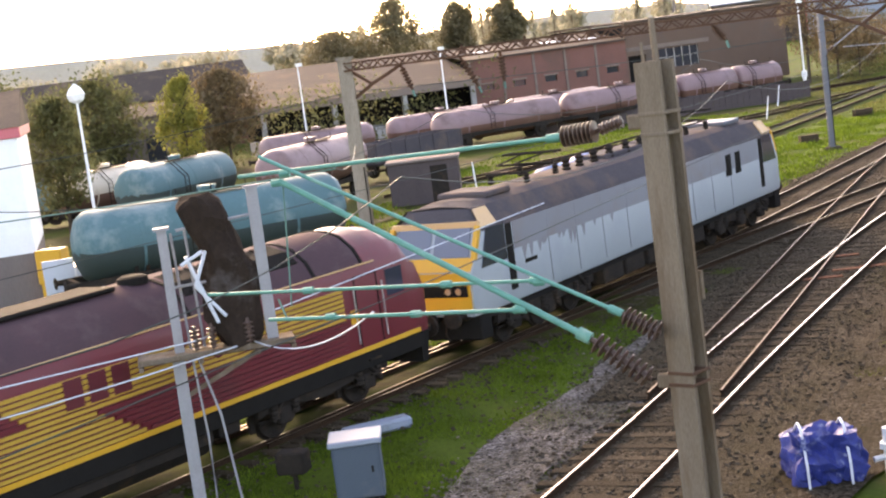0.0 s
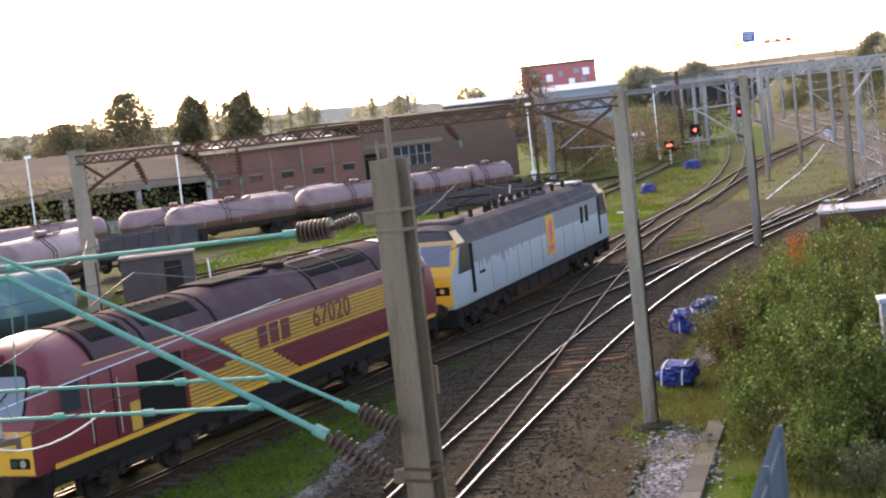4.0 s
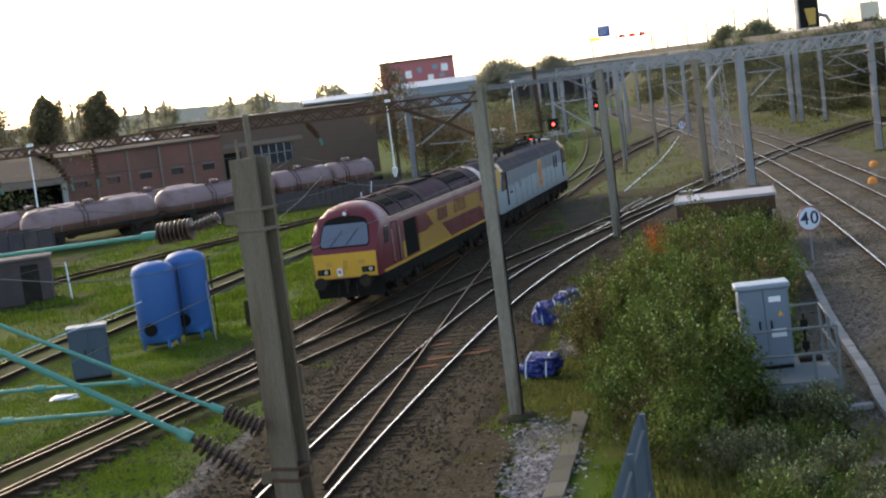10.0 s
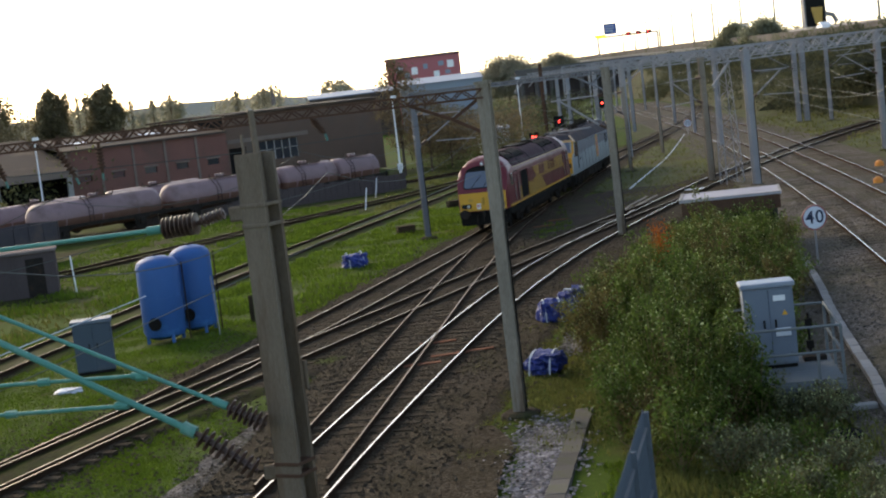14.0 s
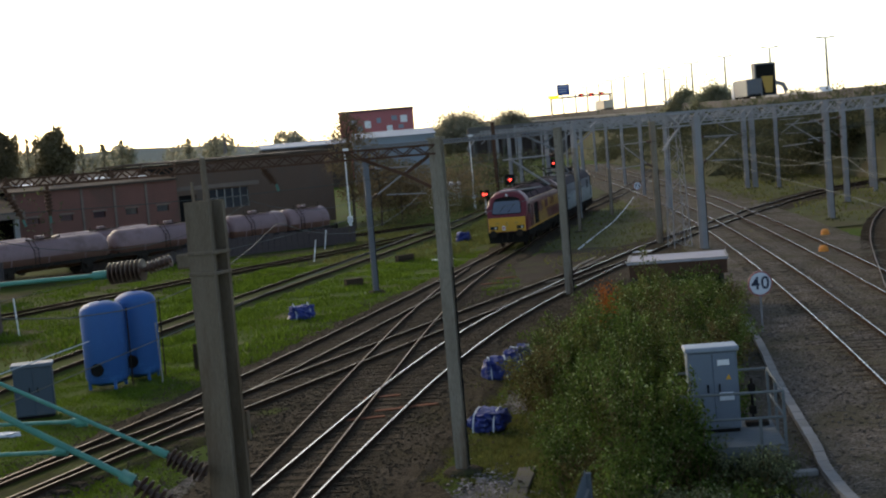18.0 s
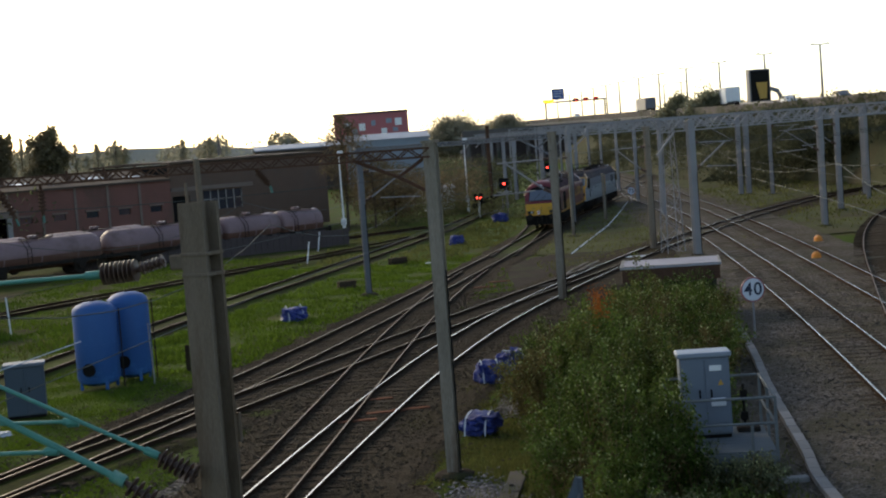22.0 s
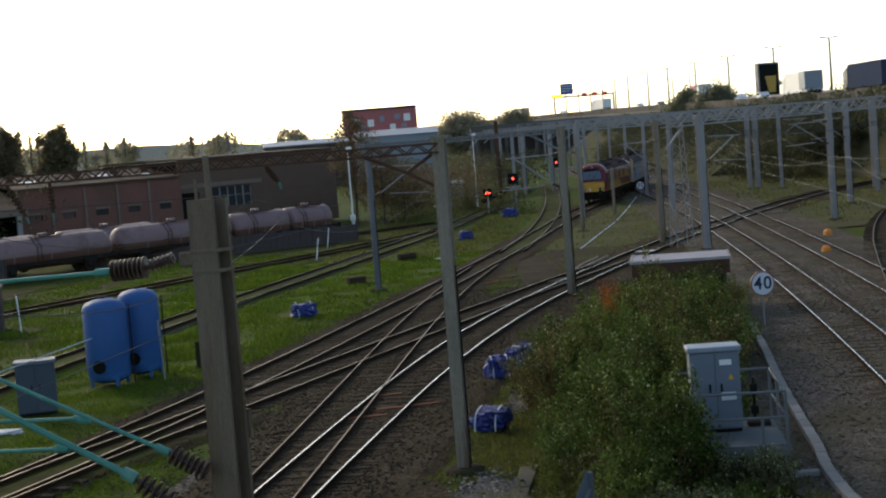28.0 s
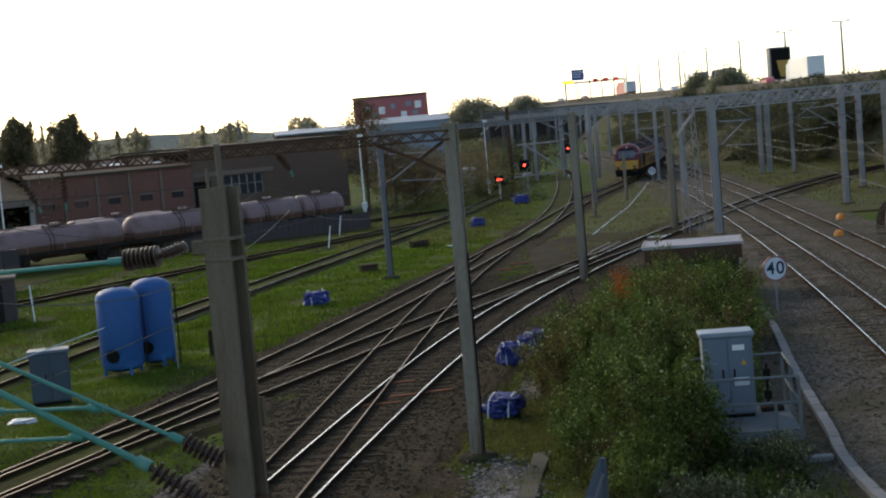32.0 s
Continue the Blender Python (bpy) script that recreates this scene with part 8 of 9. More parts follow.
# ---- plants ----
def cards(rng, centres, sizes, flat=0.0):
    """Leaves: small bent quads at the given places, turned at random."""
    n = len(centres)
    a = rng.uniform(0, 2 * np.pi, n)
    tilt = rng.uniform(-1.2, 1.2, n) * (1 - flat)
    s = np.asarray(sizes)[:, None]
    u = np.stack([np.cos(a), np.sin(a), np.zeros(n)], 1)
    v = np.stack([-np.sin(a) * np.cos(tilt), np.cos(a) * np.cos(tilt), np.sin(tilt)], 1)
    w = rng.uniform(0.35, 0.7, (n, 1))
    c = np.asarray(centres)
    quad = np.stack([c - u * s * w * 0.5, c - v * s * 0.5, c + u * s * w * 0.5, c + v * s * 0.5], 1)
    verts = quad.reshape(-1, 3)
    return verts, np.arange(4 * n).reshape(-1, 4)


def leaf_mesh(name, centres, sizes, material, parent=None, label="", seed=0):
    rng = np.random.default_rng(seed)
    v, f = cards(rng, centres, sizes)
    me = bpy.data.meshes.new(name)
    me.vertices.add(len(v))
    me.vertices.foreach_set("co", v.ravel())
    me.loops.add(len(f) * 4)
    me.loops.foreach_set("vertex_index", f.ravel())
    me.polygons.add(len(f))
    me.polygons.foreach_set("loop_start", np.arange(0, len(f) * 4, 4))
    me.update(calc_edges=True)
    me.materials.append(material)
    ob = new(name, me)
    if parent:
        ob.parent = parent
    return tagged(ob, label)


def build_tree(x, y, h, r, seed, label, leaf="leaf_dark", n=2600, size=0.5, shape="round", base=0.25, z0=G):
    """Trunk, limbs and a crown of leaf clumps with gaps."""
    rng = np.random.default_rng(seed)
    t = thing("tree", pose(x, y, z0), label, "tree", "trees")
    bm = bmesh.new()
    tube(bm, [(0, 0, -0.2), (0.05 * r, 0, h * 0.3), (0, 0.05 * r, h * 0.6), (0, 0, h * 0.9)], h * 0.018, 8)
    for v in bm.verts:
        k = 1 - 0.75 * max(0, v.co.z / h)
        v.co.x *= k
        v.co.y *= k
    part("trunk", bm, M["bark"], t)
    z0c, z1c = h * base, h

    def girth(f):
        """Half width of the crown at the part f of its height."""
        if shape == "cone":
            return r * (1.02 - f) ** 0.4
        if shape == "column":
            return r * math.sin(math.pi * min(1, 0.12 + 0.86 * f)) ** 0.6
        return r * math.sqrt(max(0.03, 1 - (2 * f - 0.9) ** 2 / 1.25))

    nl = 14
    for k in range(nl):
        f = 0.9 * (k + 0.5) / nl
        a = k * 2.4 + rng.uniform(-0.4, 0.4)
        reach = girth(f) * rng.uniform(0.6, 0.95)
        limb = bmesh.new()
        rod(limb, (0, 0, z0c + (z1c - z0c) * f * 0.85), (math.cos(a) * reach, math.sin(a) * reach, z0c + (z1c - z0c) * min(0.97, f + 0.06)), h * 0.006 + 0.02, 5, 0.02)
        part("limb", limb, M["bark"], t)
    cs = []
    lumps = 34 if shape == "round" else 26
    for k in range(lumps):
        f = rng.beta(1.1, 1.3 if shape == "cone" else 1.0)
        a = rng.uniform(0, 2 * np.pi)
        w = girth(f) * rng.uniform(0.5, 1.0)
        c = np.array([math.cos(a) * w, math.sin(a) * w, z0c + (z1c - z0c) * f])
        sp = (0.2 if shape == "round" else 0.13) * r * rng.uniform(0.6, 1.25)
        cs.append(c + rng.normal(0, 1, (int(1.5 * n / lumps), 3)) * np.array([sp, sp, sp * (0.8 if shape == "round" else 1.3)]))
    m = int(1.5 * n)
    f = rng.beta(1.1, 1.25 if shape == "cone" else 1.0, m)
    a, q = rng.uniform(0, 2 * np.pi, m), np.sqrt(rng.uniform(0, 1, m))
    w = np.array([girth(v) for v in f]) * q * (0.82 + 0.16 * np.sin(3 * a + 9 * f) + 0.12 * np.sin(5 * a - 14 * f))
    cs.append(np.stack([np.cos(a) * w, np.sin(a) * w, z0c + (z1c - z0c) * f], 1))
    cs = np.concatenate(cs)
    cs = cs[cs[:, 2] > h * base * 0.6]
    leaf_mesh("crown", cs, rng.uniform(0.5, 1.05, len(cs)) * size, M[leaf], t, "", seed)
    return t


# scrub of birch and bramble along the fence
def scrub_left(y):
    return 1.95 if y < 43 else 1.95 + 0.3 * (y - 43)


def scrub_right(y):
    return 5.15 if y < 35.4 else 6.6 + 0.2 * (y - 35.4)


def build_shrub(x, y, h, r, rng, seed, leaf, label, pale_share=0.04, size=(0.05, 0.12), spread=0.1):
    """Stems that fan out of one root, with leaves along their upper part."""
    s = thing("shrub", pose(x, y, G), label, "shrub", "shrubs beside the line")
    stems, cs = bmesh.new(), []
    nb = int(rng.integers(11, 16))
    for k in range(nb):
        a = k * 2.4 + rng.uniform(-0.5, 0.5)
        out = r * rng.uniform(0.15, 1.0)
        top = h * rng.uniform(0.62, 1.12) * (1.08 - 0.35 * out / r)
        pts = []
        for q in (0, 0.35, 0.7, 1.0):
            pts.append((math.cos(a) * out * q ** 1.3, math.sin(a) * out * q ** 1.3, top * (1.25 * q - 0.25 * q * q) - 0.05))
        for p0, p1, w in zip(pts[:-1], pts[1:], (0.016, 0.012, 0.007)):
            rod(stems, p0, p1, w, 4, w * 0.65)
        m = int(170 * h / 2.2)
        q = rng.beta(1.9, 1.05, m)
        along = np.stack([np.cos(a) * out * q ** 1.3, np.sin(a) * out * q ** 1.3, top * (1.25 * q - 0.25 * q * q)], 1)
        twig = rng.normal(0, 1, (m, 3)) * spread * (1.75 - q)[:, None] * np.array([1, 1, 0.75])
        cs.append(along + twig)
    cs = np.concatenate(cs)
    cs = cs[cs[:, 2] > 0.12]
    part("stem_mass", stems, M["straw"], s)
    # some upper leaves get a paler copy that paints light on the tips
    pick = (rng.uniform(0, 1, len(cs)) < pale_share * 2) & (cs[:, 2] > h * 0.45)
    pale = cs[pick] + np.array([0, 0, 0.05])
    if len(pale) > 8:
        leaf_mesh("pale_leaves", pale, rng.uniform(0.05, 0.09, len(pale)), M["leaf_pale"], s, "pale leaf tips coloured for the light they catch", seed + 1)
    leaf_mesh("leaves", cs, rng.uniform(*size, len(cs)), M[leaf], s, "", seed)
    return s


def build_scrub():
    rng = np.random.default_rng(42)
    n = 0
    y = 28.2
    while y < 59.2:
        x0, x1 = scrub_left(y), scrub_right(y)
        if y < 31:
            x0, x1 = 2.35, 3.6 + 0.5 * (y - 28.2)
        step = 1.05
        for k in range(max(1, int((x1 - x0) / step) + 1)):
            x = x0 + 0.45 + k * step + rng.uniform(-0.3, 0.3)
            if x > x1:
                continue
            yy = y + rng.uniform(-0.4, 0.4)
            edge = min(1.0, max(0.0, min(x - x0, x1 - x) / 1.4))
            h = (1.65 + 0.85 * edge) * rng.uniform(0.72, 1.15) * (1 + 0.35 * noise.noise(Vector((x * 0.6, yy * 0.45, 1))))
            if yy > 50:
                h = min(h, 2.0) * 0.95
            if yy < 31:
                h *= 0.72
            lab = "tall birch shrub with small green leaves" if h > 2.1 else "low green birch and bramble shrub"
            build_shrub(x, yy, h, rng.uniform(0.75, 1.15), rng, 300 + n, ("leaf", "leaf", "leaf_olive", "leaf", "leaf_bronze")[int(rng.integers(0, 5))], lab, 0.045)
            n += 1
        y += 0.98
    # low grey-green brambles before the thicket
    for k in range(34):
        x, yy = rng.uniform(3.0, 7.0), rng.uniform(22.5, 30.4)
        if x < 2.75 + 0.12 * (yy - 22.5) or x > 6.0 + 0.1 * (30.4 - yy):
            continue
        build_shrub(x, yy, rng.uniform(0.35, 0.8) * (1.25 - 0.12 * (x - 3)), rng.uniform(0.5, 0.9), rng, 600 + k, "leaf_grey" if k % 3 else "leaf", "low grey-green bramble in dry grass", 0.03, (0.05, 0.1), 0.12)
    for k, (x, yy, h) in enumerate(((6.15, 30.3, 1.05), (5.75, 30.7, 0.8), (6.6, 30.9, 0.7), (5.2, 30.9, 1.25))):
        build_shrub(x, yy, h, 0.5, rng, 660 + k, "leaf_grey", "small leafy shrub under the platform edge", 0.08)
    for k, (x, yy, h) in enumerate(((4.35, 30.6, 2.2), (4.7, 31.0, 2.3), (4.95, 30.8, 1.75), (4.0, 30.2, 1.9), (4.75, 32.2, 2.5), (3.2, 29.6, 1.7))):
        build_shrub(x, yy, h, 0.7, rng, 680 + k, "leaf", "tall birch shrub leaning over the platform rail", 0.03)
    t = thing("autumn_bush", pose(4.72, 44.4, G), "rust-red autumn bush among the green scrub", "bush")
    bm = bmesh.new()
    for k in range(7):
        rod(bm, (0, 0, -0.05), (0.18 * math.cos(k * 0.9), 0.18 * math.sin(k * 0.9), 2.3 + 0.05 * k), 0.012, 4, 0.005)
    part("stem_mass", bm, M["straw"], t)
    red = np.concatenate([rng.normal(0, 1, (n_, 3)) * np.array([sx, sx, sz]) + np.array(c) for c, n_, sx, sz in (((0, 0, 2.5), 900, 0.17, 0.3), ((-0.2, -0.1, 1.9), 200, 0.25, 0.3))])
    leaf_mesh("red_leaves", red, rng.uniform(0.05, 0.11, len(red)), M["leaf_rust"], t, "rust-red autumn leaves", 2)


build_scrub()


def near_track(x, y, lines, reach):
    d = np.full(len(x), 1e9)
    for xy in lines:
        for q in xy[::2]:
            d = np.minimum(d, (x - q[0]) ** 2 + (y - q[1]) ** 2)
    return d < reach ** 2


def build_grass(quads, material, label, seed):
    """Blades over the verges, thinner with distance."""
    rng = np.random.default_rng(seed)
    lines = [TRACKS[k][2] for k in TRACKS]
    vs = []
    for x0, x1, y0, y1, n, s in quads:
        x, y = rng.uniform(x0, x1, n), rng.uniform(y0, y1, n)
        clump = np.array([noise.noise(Vector((a * 0.5, b * 0.5, 5))) for a, b in zip(x, y)])
        keep = ~near_track(x, y, lines, 1.05 if s < 0.1 else 1.75) & (clump > rng.uniform(-0.5, 0.3, n))
        x, y, clump = x[keep], y[keep], clump[keep]
        a = rng.uniform(0, 2 * np.pi, len(x))
        h = s * rng.uniform(0.5, 1.25, len(x)) * (1 + 0.6 * clump)
        w = s * 0.22
        z = np.full(len(x), G - 0.02)
        b1 = np.stack([x - w * np.cos(a), y - w * np.sin(a), z], 1)
        b2 = np.stack([x + w * np.cos(a), y + w * np.sin(a), z], 1)
        tp = np.stack([x + rng.normal(0, s * 0.35, len(x)), y + rng.normal(0, s * 0.35, len(x)), z + h], 1)
        vs.append(np.stack([b1, b2, tp], 1).reshape(-1, 3))
    v = np.concatenate(vs)
    f = np.arange(len(v)).reshape(-1, 3)
    me = bpy.data.meshes.new("grass")
    me.vertices.add(len(v))
    me.vertices.foreach_set("co", v.ravel())
    me.loops.add(len(v))
    me.loops.foreach_set("vertex_index", f.ravel())
    me.polygons.add(len(f))
    me.polygons.foreach_set("loop_start", np.arange(0, len(v), 3))
    me.update(calc_edges=True)
    me.materials.append(material)
    tagged(new("grass", me), label, "grass", kind="stuff")


build_grass([(-12.5, -5.2, 14, 44, 90000, 0.062), (-20, -8, 22, 60, 150000, 0.07), (-16, 4, 55, 100, 60000, 0.17), (-26, -9, 64, 112, 42000, 0.2), (0.9, 2.3, 18, 29.5, 12000, 0.13)], M["blade"], "short bright green grass of the yard verges", 7)
build_grass([(-8, 6, 98, 140, 14000, 0.22), (4, 8, 22, 64, 9000, 0.12), (6, 20, 80, 150, 9000, 0.22), (26, 60, 100, 180, 12000, 0.3), (-50, -16, 40, 70, 9000, 0.25), (0.2, 4.2, 24, 62, 7000, 0.12), (-1.4, 3.0, 31, 46, 30000, 0.075), (2.3, 7.2, 20, 34, 12000, 0.16)], M["blade_dull"], "thin dull olive grass and weeds", 8)


def build_stones(name, areas, material, label, zs=None):
    """Loose stones as small uneven blocks."""
    rng = np.random.default_rng(3)
    base = np.array([(-1, -1, -0.5), (1, -1, -0.5), (1, 1, -0.5), (-1, 1, -0.5), (-0.6, -0.6, 0.6), (0.7, -0.5, 0.5), (0.6, 0.6, 0.7), (-0.5, 0.7, 0.5)])
    quad = np.array([(0, 1, 5, 4), (1, 2, 6, 5), (2, 3, 7, 6), (3, 0, 4, 7), (4, 5, 6, 7)])
    vs, fs, k = [], [], 0
    for cx, cy, rx, ry, n, s in areas:
        for _ in range(n):
            x, y = cx + rng.normal(0, rx * 0.5), cy + rng.normal(0, ry * 0.5)
            a = rng.uniform(0, 6.28)
            sc = s * rng.uniform(0.5, 1.3)
            p = base * np.array([sc, sc * rng.uniform(0.6, 1), sc * 0.7]) * rng.uniform(0.8, 1.2, (8, 1))
            c, sn = math.cos(a), math.sin(a)
            vs.append(np.stack([x + c * p[:, 0] - sn * p[:, 1], y + sn * p[:, 0] + c * p[:, 1], (zs if zs is not None else G + 0.03) + p[:, 2]], 1))
            fs.append(quad + 8 * k)
            k += 1
    me = bpy.data.meshes.new(name)
    me.from_pydata(np.concatenate(vs).tolist(), [], np.concatenate(fs).tolist())
    me.materials.append(material)
    tagged(new(name, me), label, "stones", kind="stuff")


build_stones("stone_heap", [(0.62, 31.6, 0.62, 2.2, 2600, 0.036), (0.2, 28.2, 0.6, 3.0, 2000, 0.036), (1.85, 43.0, 0.3, 1.3, 700, 0.036)], M["chips"], "spread of pale grey stone chippings")
build_stones("stone_heap", [(-6.3, 30, 0.9, 6.0, 3600, 0.034), (-7.4, 24, 0.9, 5.0, 2600, 0.034), (-5.6, 36, 0.7, 4.0, 1800, 0.032)], M["main_stones"], "spread of dull grey-brown stone chippings")
areas = []
for key, n in (("T4", 9000), ("T3", 3600), ("T1", 7000), ("T2", 3000)):
    at_, xy_, d_ = TRACKS[key][1:]
    sel = [q for q in xy_ if 22 < q[1] < 75]
    for q in sel[::2]:
        areas.append((q[0], q[1], 3.6, 1.8, n // max(1, len(sel) // 2), 0.034))
build_stones("ballast_stones", areas, M["stones"], "loose brown ballast stones between the rails", -0.135)
areas = [(q[0], q[1], 3.6, 1.8, 300, 0.04) for q in TRACKS["M1"][2] if 30 < q[1] < 75][::2]
build_stones("ballast_stones", areas, M["main_stones"], "loose grey ballast stones of the main line", -0.135)

# trees
for k, (x, y, h, r, n, lf, sz, shape, lab) in enumerate((
        (-62.4, 222, 13.6, 4.3, 7000, "leaf_warm", 0.62, "cone", "dense dark conifer behind the warehouse"), (-54.8, 222, 13.3, 4.4, 7000, "leaf_warm", 0.62, "cone", "broad dark conifer behind the warehouse"),
        (-65, 200, 14.6, 5.4, 5200, "leaf_warm", 0.55, "round", "broad leafy tree behind the warehouse roof"), (-74, 200, 11.5, 6.0, 4200, "leaf_warm", 0.6, "round", "rounded tree beyond the warehouse"),
        (-7.7, 141, 10.6, 2.2, 1700, "leaf_brown", 0.3, "round", "thin ragged brown tree before the warehouse end"), (-5.2, 142, 7.6, 2.3, 1500, "leaf_brown", 0.3, "round", "slender ragged brown tree beside the warehouse"),
        (-3.4, 146, 5.4, 2.4, 1500, "leaf_brown", 0.3, "round", "low brown tree beside the sidings"),
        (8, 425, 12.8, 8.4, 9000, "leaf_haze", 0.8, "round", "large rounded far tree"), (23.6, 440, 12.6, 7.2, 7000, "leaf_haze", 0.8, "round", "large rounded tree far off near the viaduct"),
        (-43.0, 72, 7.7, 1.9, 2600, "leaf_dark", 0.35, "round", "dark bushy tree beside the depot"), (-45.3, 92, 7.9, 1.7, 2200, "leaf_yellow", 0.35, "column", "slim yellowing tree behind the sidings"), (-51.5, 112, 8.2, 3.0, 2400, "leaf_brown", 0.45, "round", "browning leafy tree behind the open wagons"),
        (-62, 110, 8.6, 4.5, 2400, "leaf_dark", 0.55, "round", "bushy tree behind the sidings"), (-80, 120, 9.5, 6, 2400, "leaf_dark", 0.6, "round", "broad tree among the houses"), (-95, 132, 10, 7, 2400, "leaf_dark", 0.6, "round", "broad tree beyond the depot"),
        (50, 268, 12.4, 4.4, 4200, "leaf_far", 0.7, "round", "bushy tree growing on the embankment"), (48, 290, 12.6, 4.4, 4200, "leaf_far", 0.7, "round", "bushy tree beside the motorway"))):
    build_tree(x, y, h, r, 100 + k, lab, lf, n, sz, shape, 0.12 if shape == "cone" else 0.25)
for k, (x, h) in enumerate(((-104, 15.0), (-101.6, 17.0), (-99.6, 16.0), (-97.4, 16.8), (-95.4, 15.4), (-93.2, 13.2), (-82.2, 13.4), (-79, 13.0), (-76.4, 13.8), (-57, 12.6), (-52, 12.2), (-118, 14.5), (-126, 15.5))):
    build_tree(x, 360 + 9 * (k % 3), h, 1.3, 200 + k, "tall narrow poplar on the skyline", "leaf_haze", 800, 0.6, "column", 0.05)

# woods: many small crowns joined
def build_woods(name, spots, label, leaf, size, seed):
    rng = np.random.default_rng(seed)
    cs, sz = [], []
    for x, y, z, r, n in spots:
        c = rng.normal(0, 1, (n, 3))
        c /= np.linalg.norm(c, axis=1)[:, None]
        c *= rng.uniform(0.55, 1.05, (n, 1))
        cs.append(c * np.array([r, r, r * 0.85]) + np.array([x, y, z]))
        sz.append(rng.uniform(0.6, 1.3, n) * size)
    tagged(leaf_mesh(name, np.concatenate(cs), np.concatenate(sz), M[leaf], None, "", seed), label, "woods", kind="stuff")


rw = random.Random(21)
build_woods("embankment_bushes", [((36 + 11 * u_, 162 + rw.uniform(0, 180), 0.2 + 6.3 * u_ + rw.uniform(-0.6, 1.2), rw.uniform(2.0, 3.6), 420)) for u_ in [rw.random() for _ in range(240)]] + [(46.5 + 2.5 * u_, 96 + rw.uniform(0, 66), 0.5 + 6.0 * u_, rw.uniform(1.6, 2.8), 380) for u_ in [rw.random() for _ in range(90)]], "dark green bushes and brambles on the motorway slope", "leaf_slope", 0.42, 31)
build_woods("embankment_bushes", [(43.5 + rw.uniform(-3, 2.5), 150 + k * 3.2, 6.6 + rw.uniform(-2, 1.0), rw.uniform(1.8, 3.0), 420) for k in range(80)], "bushes along the motorway parapet", "leaf_slope", 0.45, 32)
build_woods("yard_bushes", [(-6 + rw.uniform(0, 14), 142 + rw.uniform(0, 30), rw.uniform(0, 1.4), rw.uniform(1.0, 2.2), 220) for _ in range(46)], "low dark bushes behind the sidings", "leaf_dark", 0.3, 33)
build_woods("yard_bushes", [(-70 + k * 1.5 + rw.uniform(-2, 2), 100 + k * 1.1 + rw.uniform(0, 16), rw.uniform(1, 3.5), rw.uniform(2, 4.2), 260) for k in range(22)], "overgrown hedge and bushes beyond the sidings", "leaf_dark", 0.45, 34)
build_woods("yard_bushes", [(rw.uniform(-8, 12), rw.uniform(182, 205), rw.uniform(0.1, 4.2), rw.uniform(1.4, 2.6), 300) for _ in range(70)], "dark bushes behind the signals", "leaf_slope", 0.32, 38)
build_woods("yard_bushes", [(rw.uniform(-7.5, 5), rw.uniform(146, 172), rw.uniform(0.4, 4.2), rw.uniform(1.2, 2.2), 240) for _ in range(60)], "brown twiggy bushes beyond the sidings", "leaf_brown", 0.26, 39)
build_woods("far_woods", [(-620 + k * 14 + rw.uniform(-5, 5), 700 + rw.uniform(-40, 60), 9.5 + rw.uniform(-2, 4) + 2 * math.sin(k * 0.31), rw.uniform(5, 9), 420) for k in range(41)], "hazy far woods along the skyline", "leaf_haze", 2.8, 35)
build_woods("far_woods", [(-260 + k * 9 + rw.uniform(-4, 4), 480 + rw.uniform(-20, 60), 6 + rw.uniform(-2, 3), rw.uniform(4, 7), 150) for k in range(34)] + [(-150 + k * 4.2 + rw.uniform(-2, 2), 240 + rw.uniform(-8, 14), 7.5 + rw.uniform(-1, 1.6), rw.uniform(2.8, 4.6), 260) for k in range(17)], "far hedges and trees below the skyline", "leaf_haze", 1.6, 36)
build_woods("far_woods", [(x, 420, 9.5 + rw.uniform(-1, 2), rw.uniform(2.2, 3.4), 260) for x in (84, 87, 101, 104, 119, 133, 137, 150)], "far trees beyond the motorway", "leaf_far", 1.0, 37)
bm = bmesh.new()
rw = random.Random(4)
ridge = [(-2200 + k * 80, 1500 + 60 * math.sin(k * 0.7), (24 + 5 * math.sin(k * 0.43 + 1) + rw.uniform(0, 3)) * min(1, max(0.12, (-60 - (-2200 + k * 80)) / 160)) + max(0, (-450 - (-2200 + k * 80)) * 0.03)) for k in range(56)]
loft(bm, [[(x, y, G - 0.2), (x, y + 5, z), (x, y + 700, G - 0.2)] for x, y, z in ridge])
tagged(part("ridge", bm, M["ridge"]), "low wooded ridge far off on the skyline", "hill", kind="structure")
bm = bmesh.new()
loft(bm, [ring((-70, 520, 6), 0.8, (0, 0, 1), 8), ring((-70, 520, 10.2), 0.7, (0, 0, 1), 8), ring((-70, 520, 14.2), 0.04, (0, 0, 1), 8)])
box(bm, -73, -67, 518, 528, G, 7.5)
tagged(part("church_spire", bm, M["shed_brown"]), "small dark church spire on the skyline", "church")
for k, (x, y, w, h) in enumerate(((-120, 420, 26, 4.2), (-86, 430, 20, 5.0), (-60, 410, 24, 4.4), (-36, 400, 18, 4.6), (-150, 380, 30, 4.6))):
    build_block("far_shed", x, y, 5 + 3 * k, w, 14, h, M["shed_brown"], M["blue_sheet"], "far industrial shed with pale roof", pitch=1.2, rows=1, cols=5)

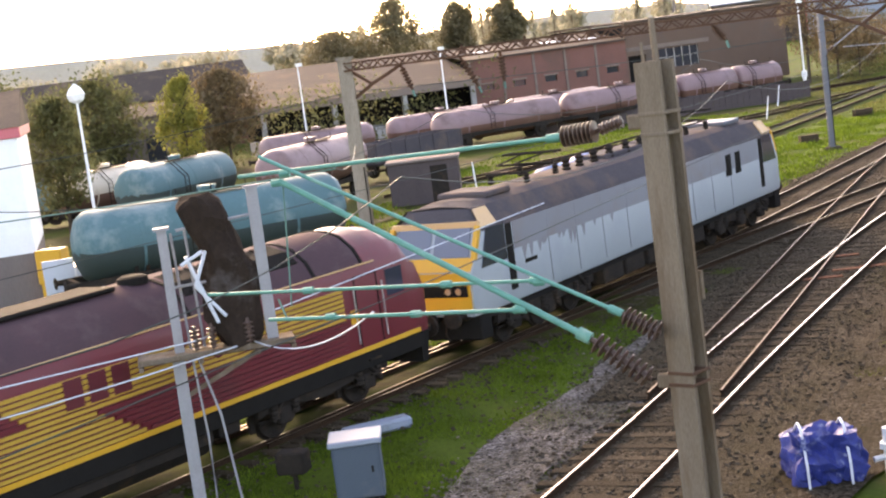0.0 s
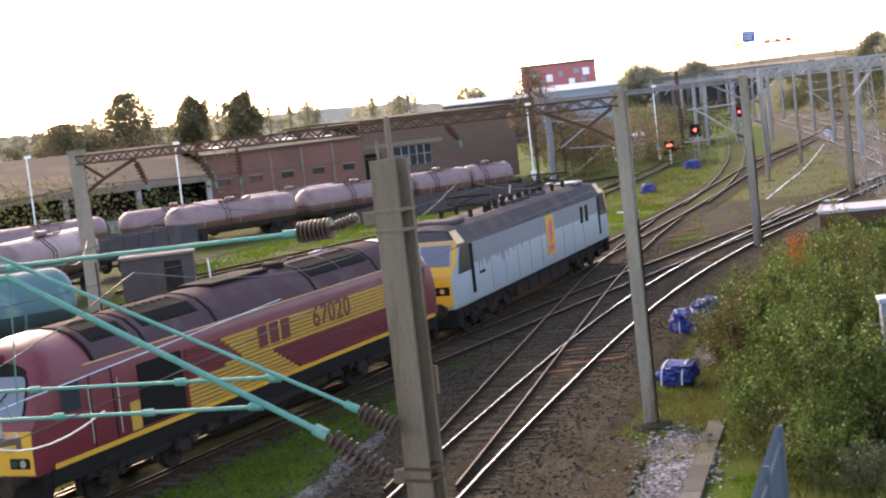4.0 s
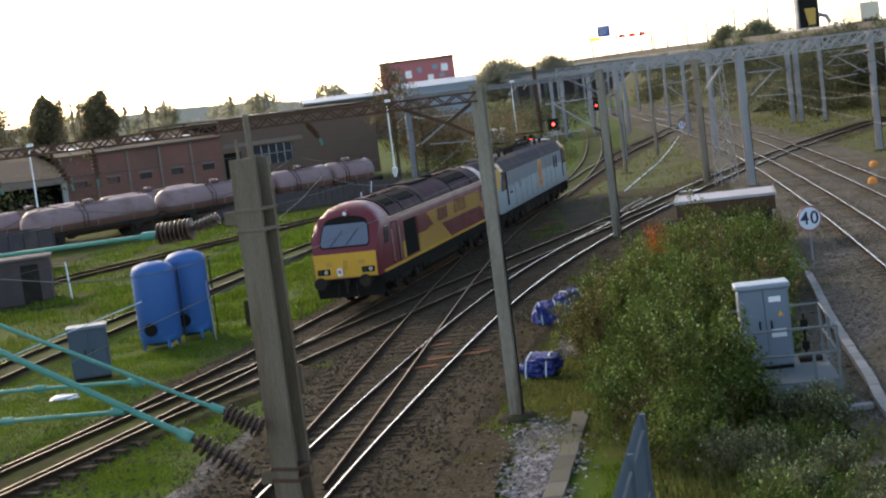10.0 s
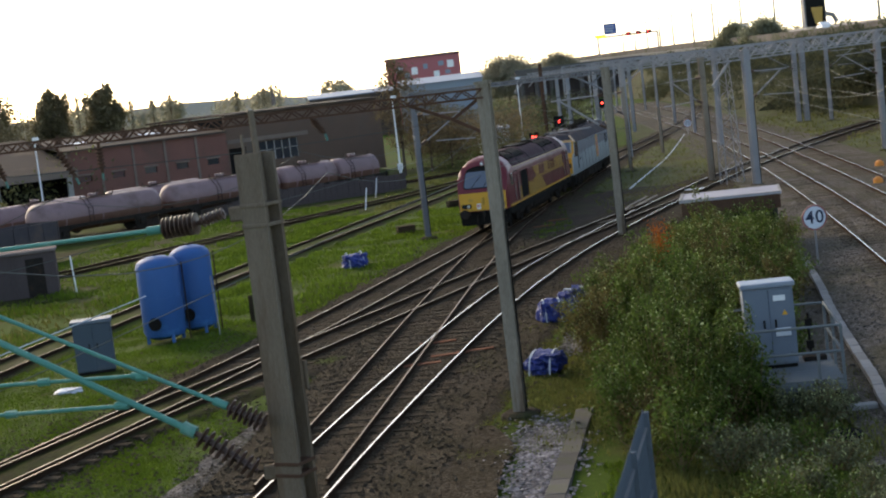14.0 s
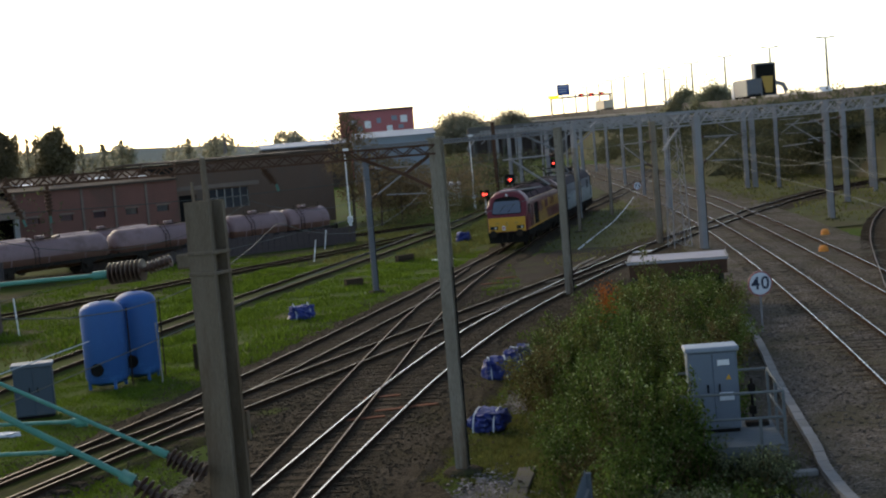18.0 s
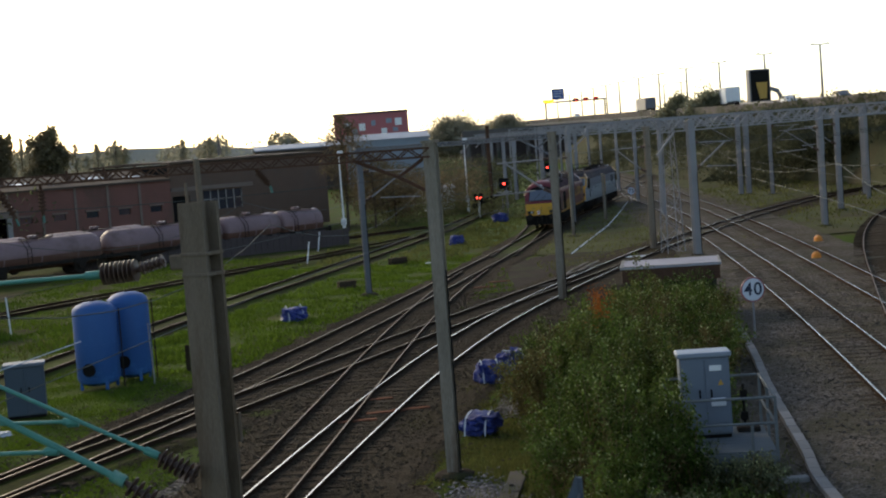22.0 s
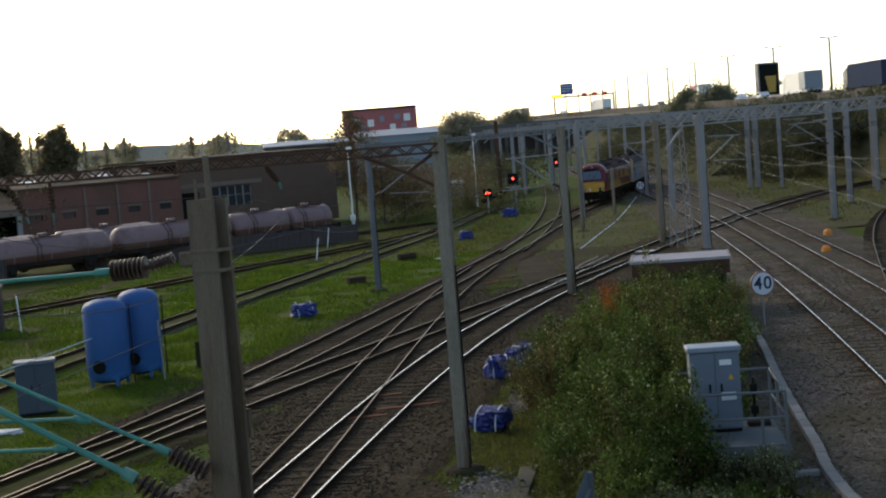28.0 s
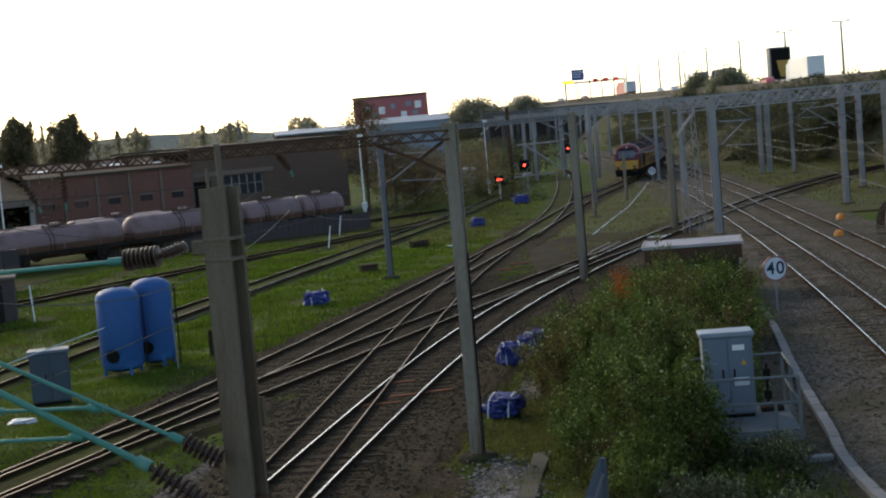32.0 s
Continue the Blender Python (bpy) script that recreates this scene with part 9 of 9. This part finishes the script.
# ---- sleepers, laid last ----
for key, lim in (("T4", (22, 75)), ("T3", (29, 88)), ("T2", (20, 84)), ("T1", (24, 90)), ("M1", (36, 110)), ("M2", (46, 115)), ("M3", (56, 100))):
    tr_, at_, xy_, d_ = TRACKS[key]
    lay_sleepers(tr_, at_, xy_, d_, lim)
for o in SLEEPER:
    bpy.data.objects.remove(o)


def motions():
    at, xy, d = curve_through(T1, 0.5)
    base = float(np.interp(56.0, xy[:, 1], at)) - 44.19

    def where(s):
        return Vector((np.interp(s, at, xy[:, 0]), np.interp(s, at, xy[:, 1]), 0))

    run = [(0, 0.96), (1, 4.71), (2, 8.37), (3, 12.04), (4, 15.91), (5.5, 22.18), (7, 28.91), (9, 38.31), (11, 48.5), (13, 59.28), (15, 70.37), (17, 81.6), (19, 92.39), (21, 102.85), (23, 112.73), (25, 121.98), (28, 134.77), (32, 150.5)]
    ts = [k * 0.5 for k in range(65)]
    c = np.polyfit([r[0] for r in run], [r[1] for r in run], 7)
    for loco, shift, span in ((LOCO_A, 9.85, 5.9), (LOCO_B, 19.7 + 11.8, 6.7)):
        rows = []
        for t in ts:
            s = base + float(np.polyval(c, t)) + shift
            a, b = where(s - span), where(s + span)
            yaw = math.degrees(math.atan2(b.y - a.y, b.x - a.x)) - 90
            mid = (a + b) / 2
            rows.append((t, pose(mid.x, mid.y, 0, 0, 0, yaw)))
        walk(loco, rows)
    # traffic: each vehicle passes the same place at its own time, at an even speed
    ra, rxy, rd = ROAD_LINE
    s0 = float(np.interp(250, rxy[:, 1], ra))
    for v, when in LORRIES + CARS:
        rows = []
        for k in range(17):
            t = k * 2.0
            s = s0 + 27.0 * (t - when)
            x, y = float(np.interp(s, ra, rxy[:, 0])), float(np.interp(s, ra, rxy[:, 1]))
            dx, dy = float(np.interp(s, ra, rd[:, 0])), float(np.interp(s, ra, rd[:, 1]))
            rows.append((t, pose(x - 7.5 * dy, y + 7.5 * dx, road_z(y), 0, 0, math.degrees(math.atan2(dy, dx)) - 90)))
        walk(v, rows)


motions()
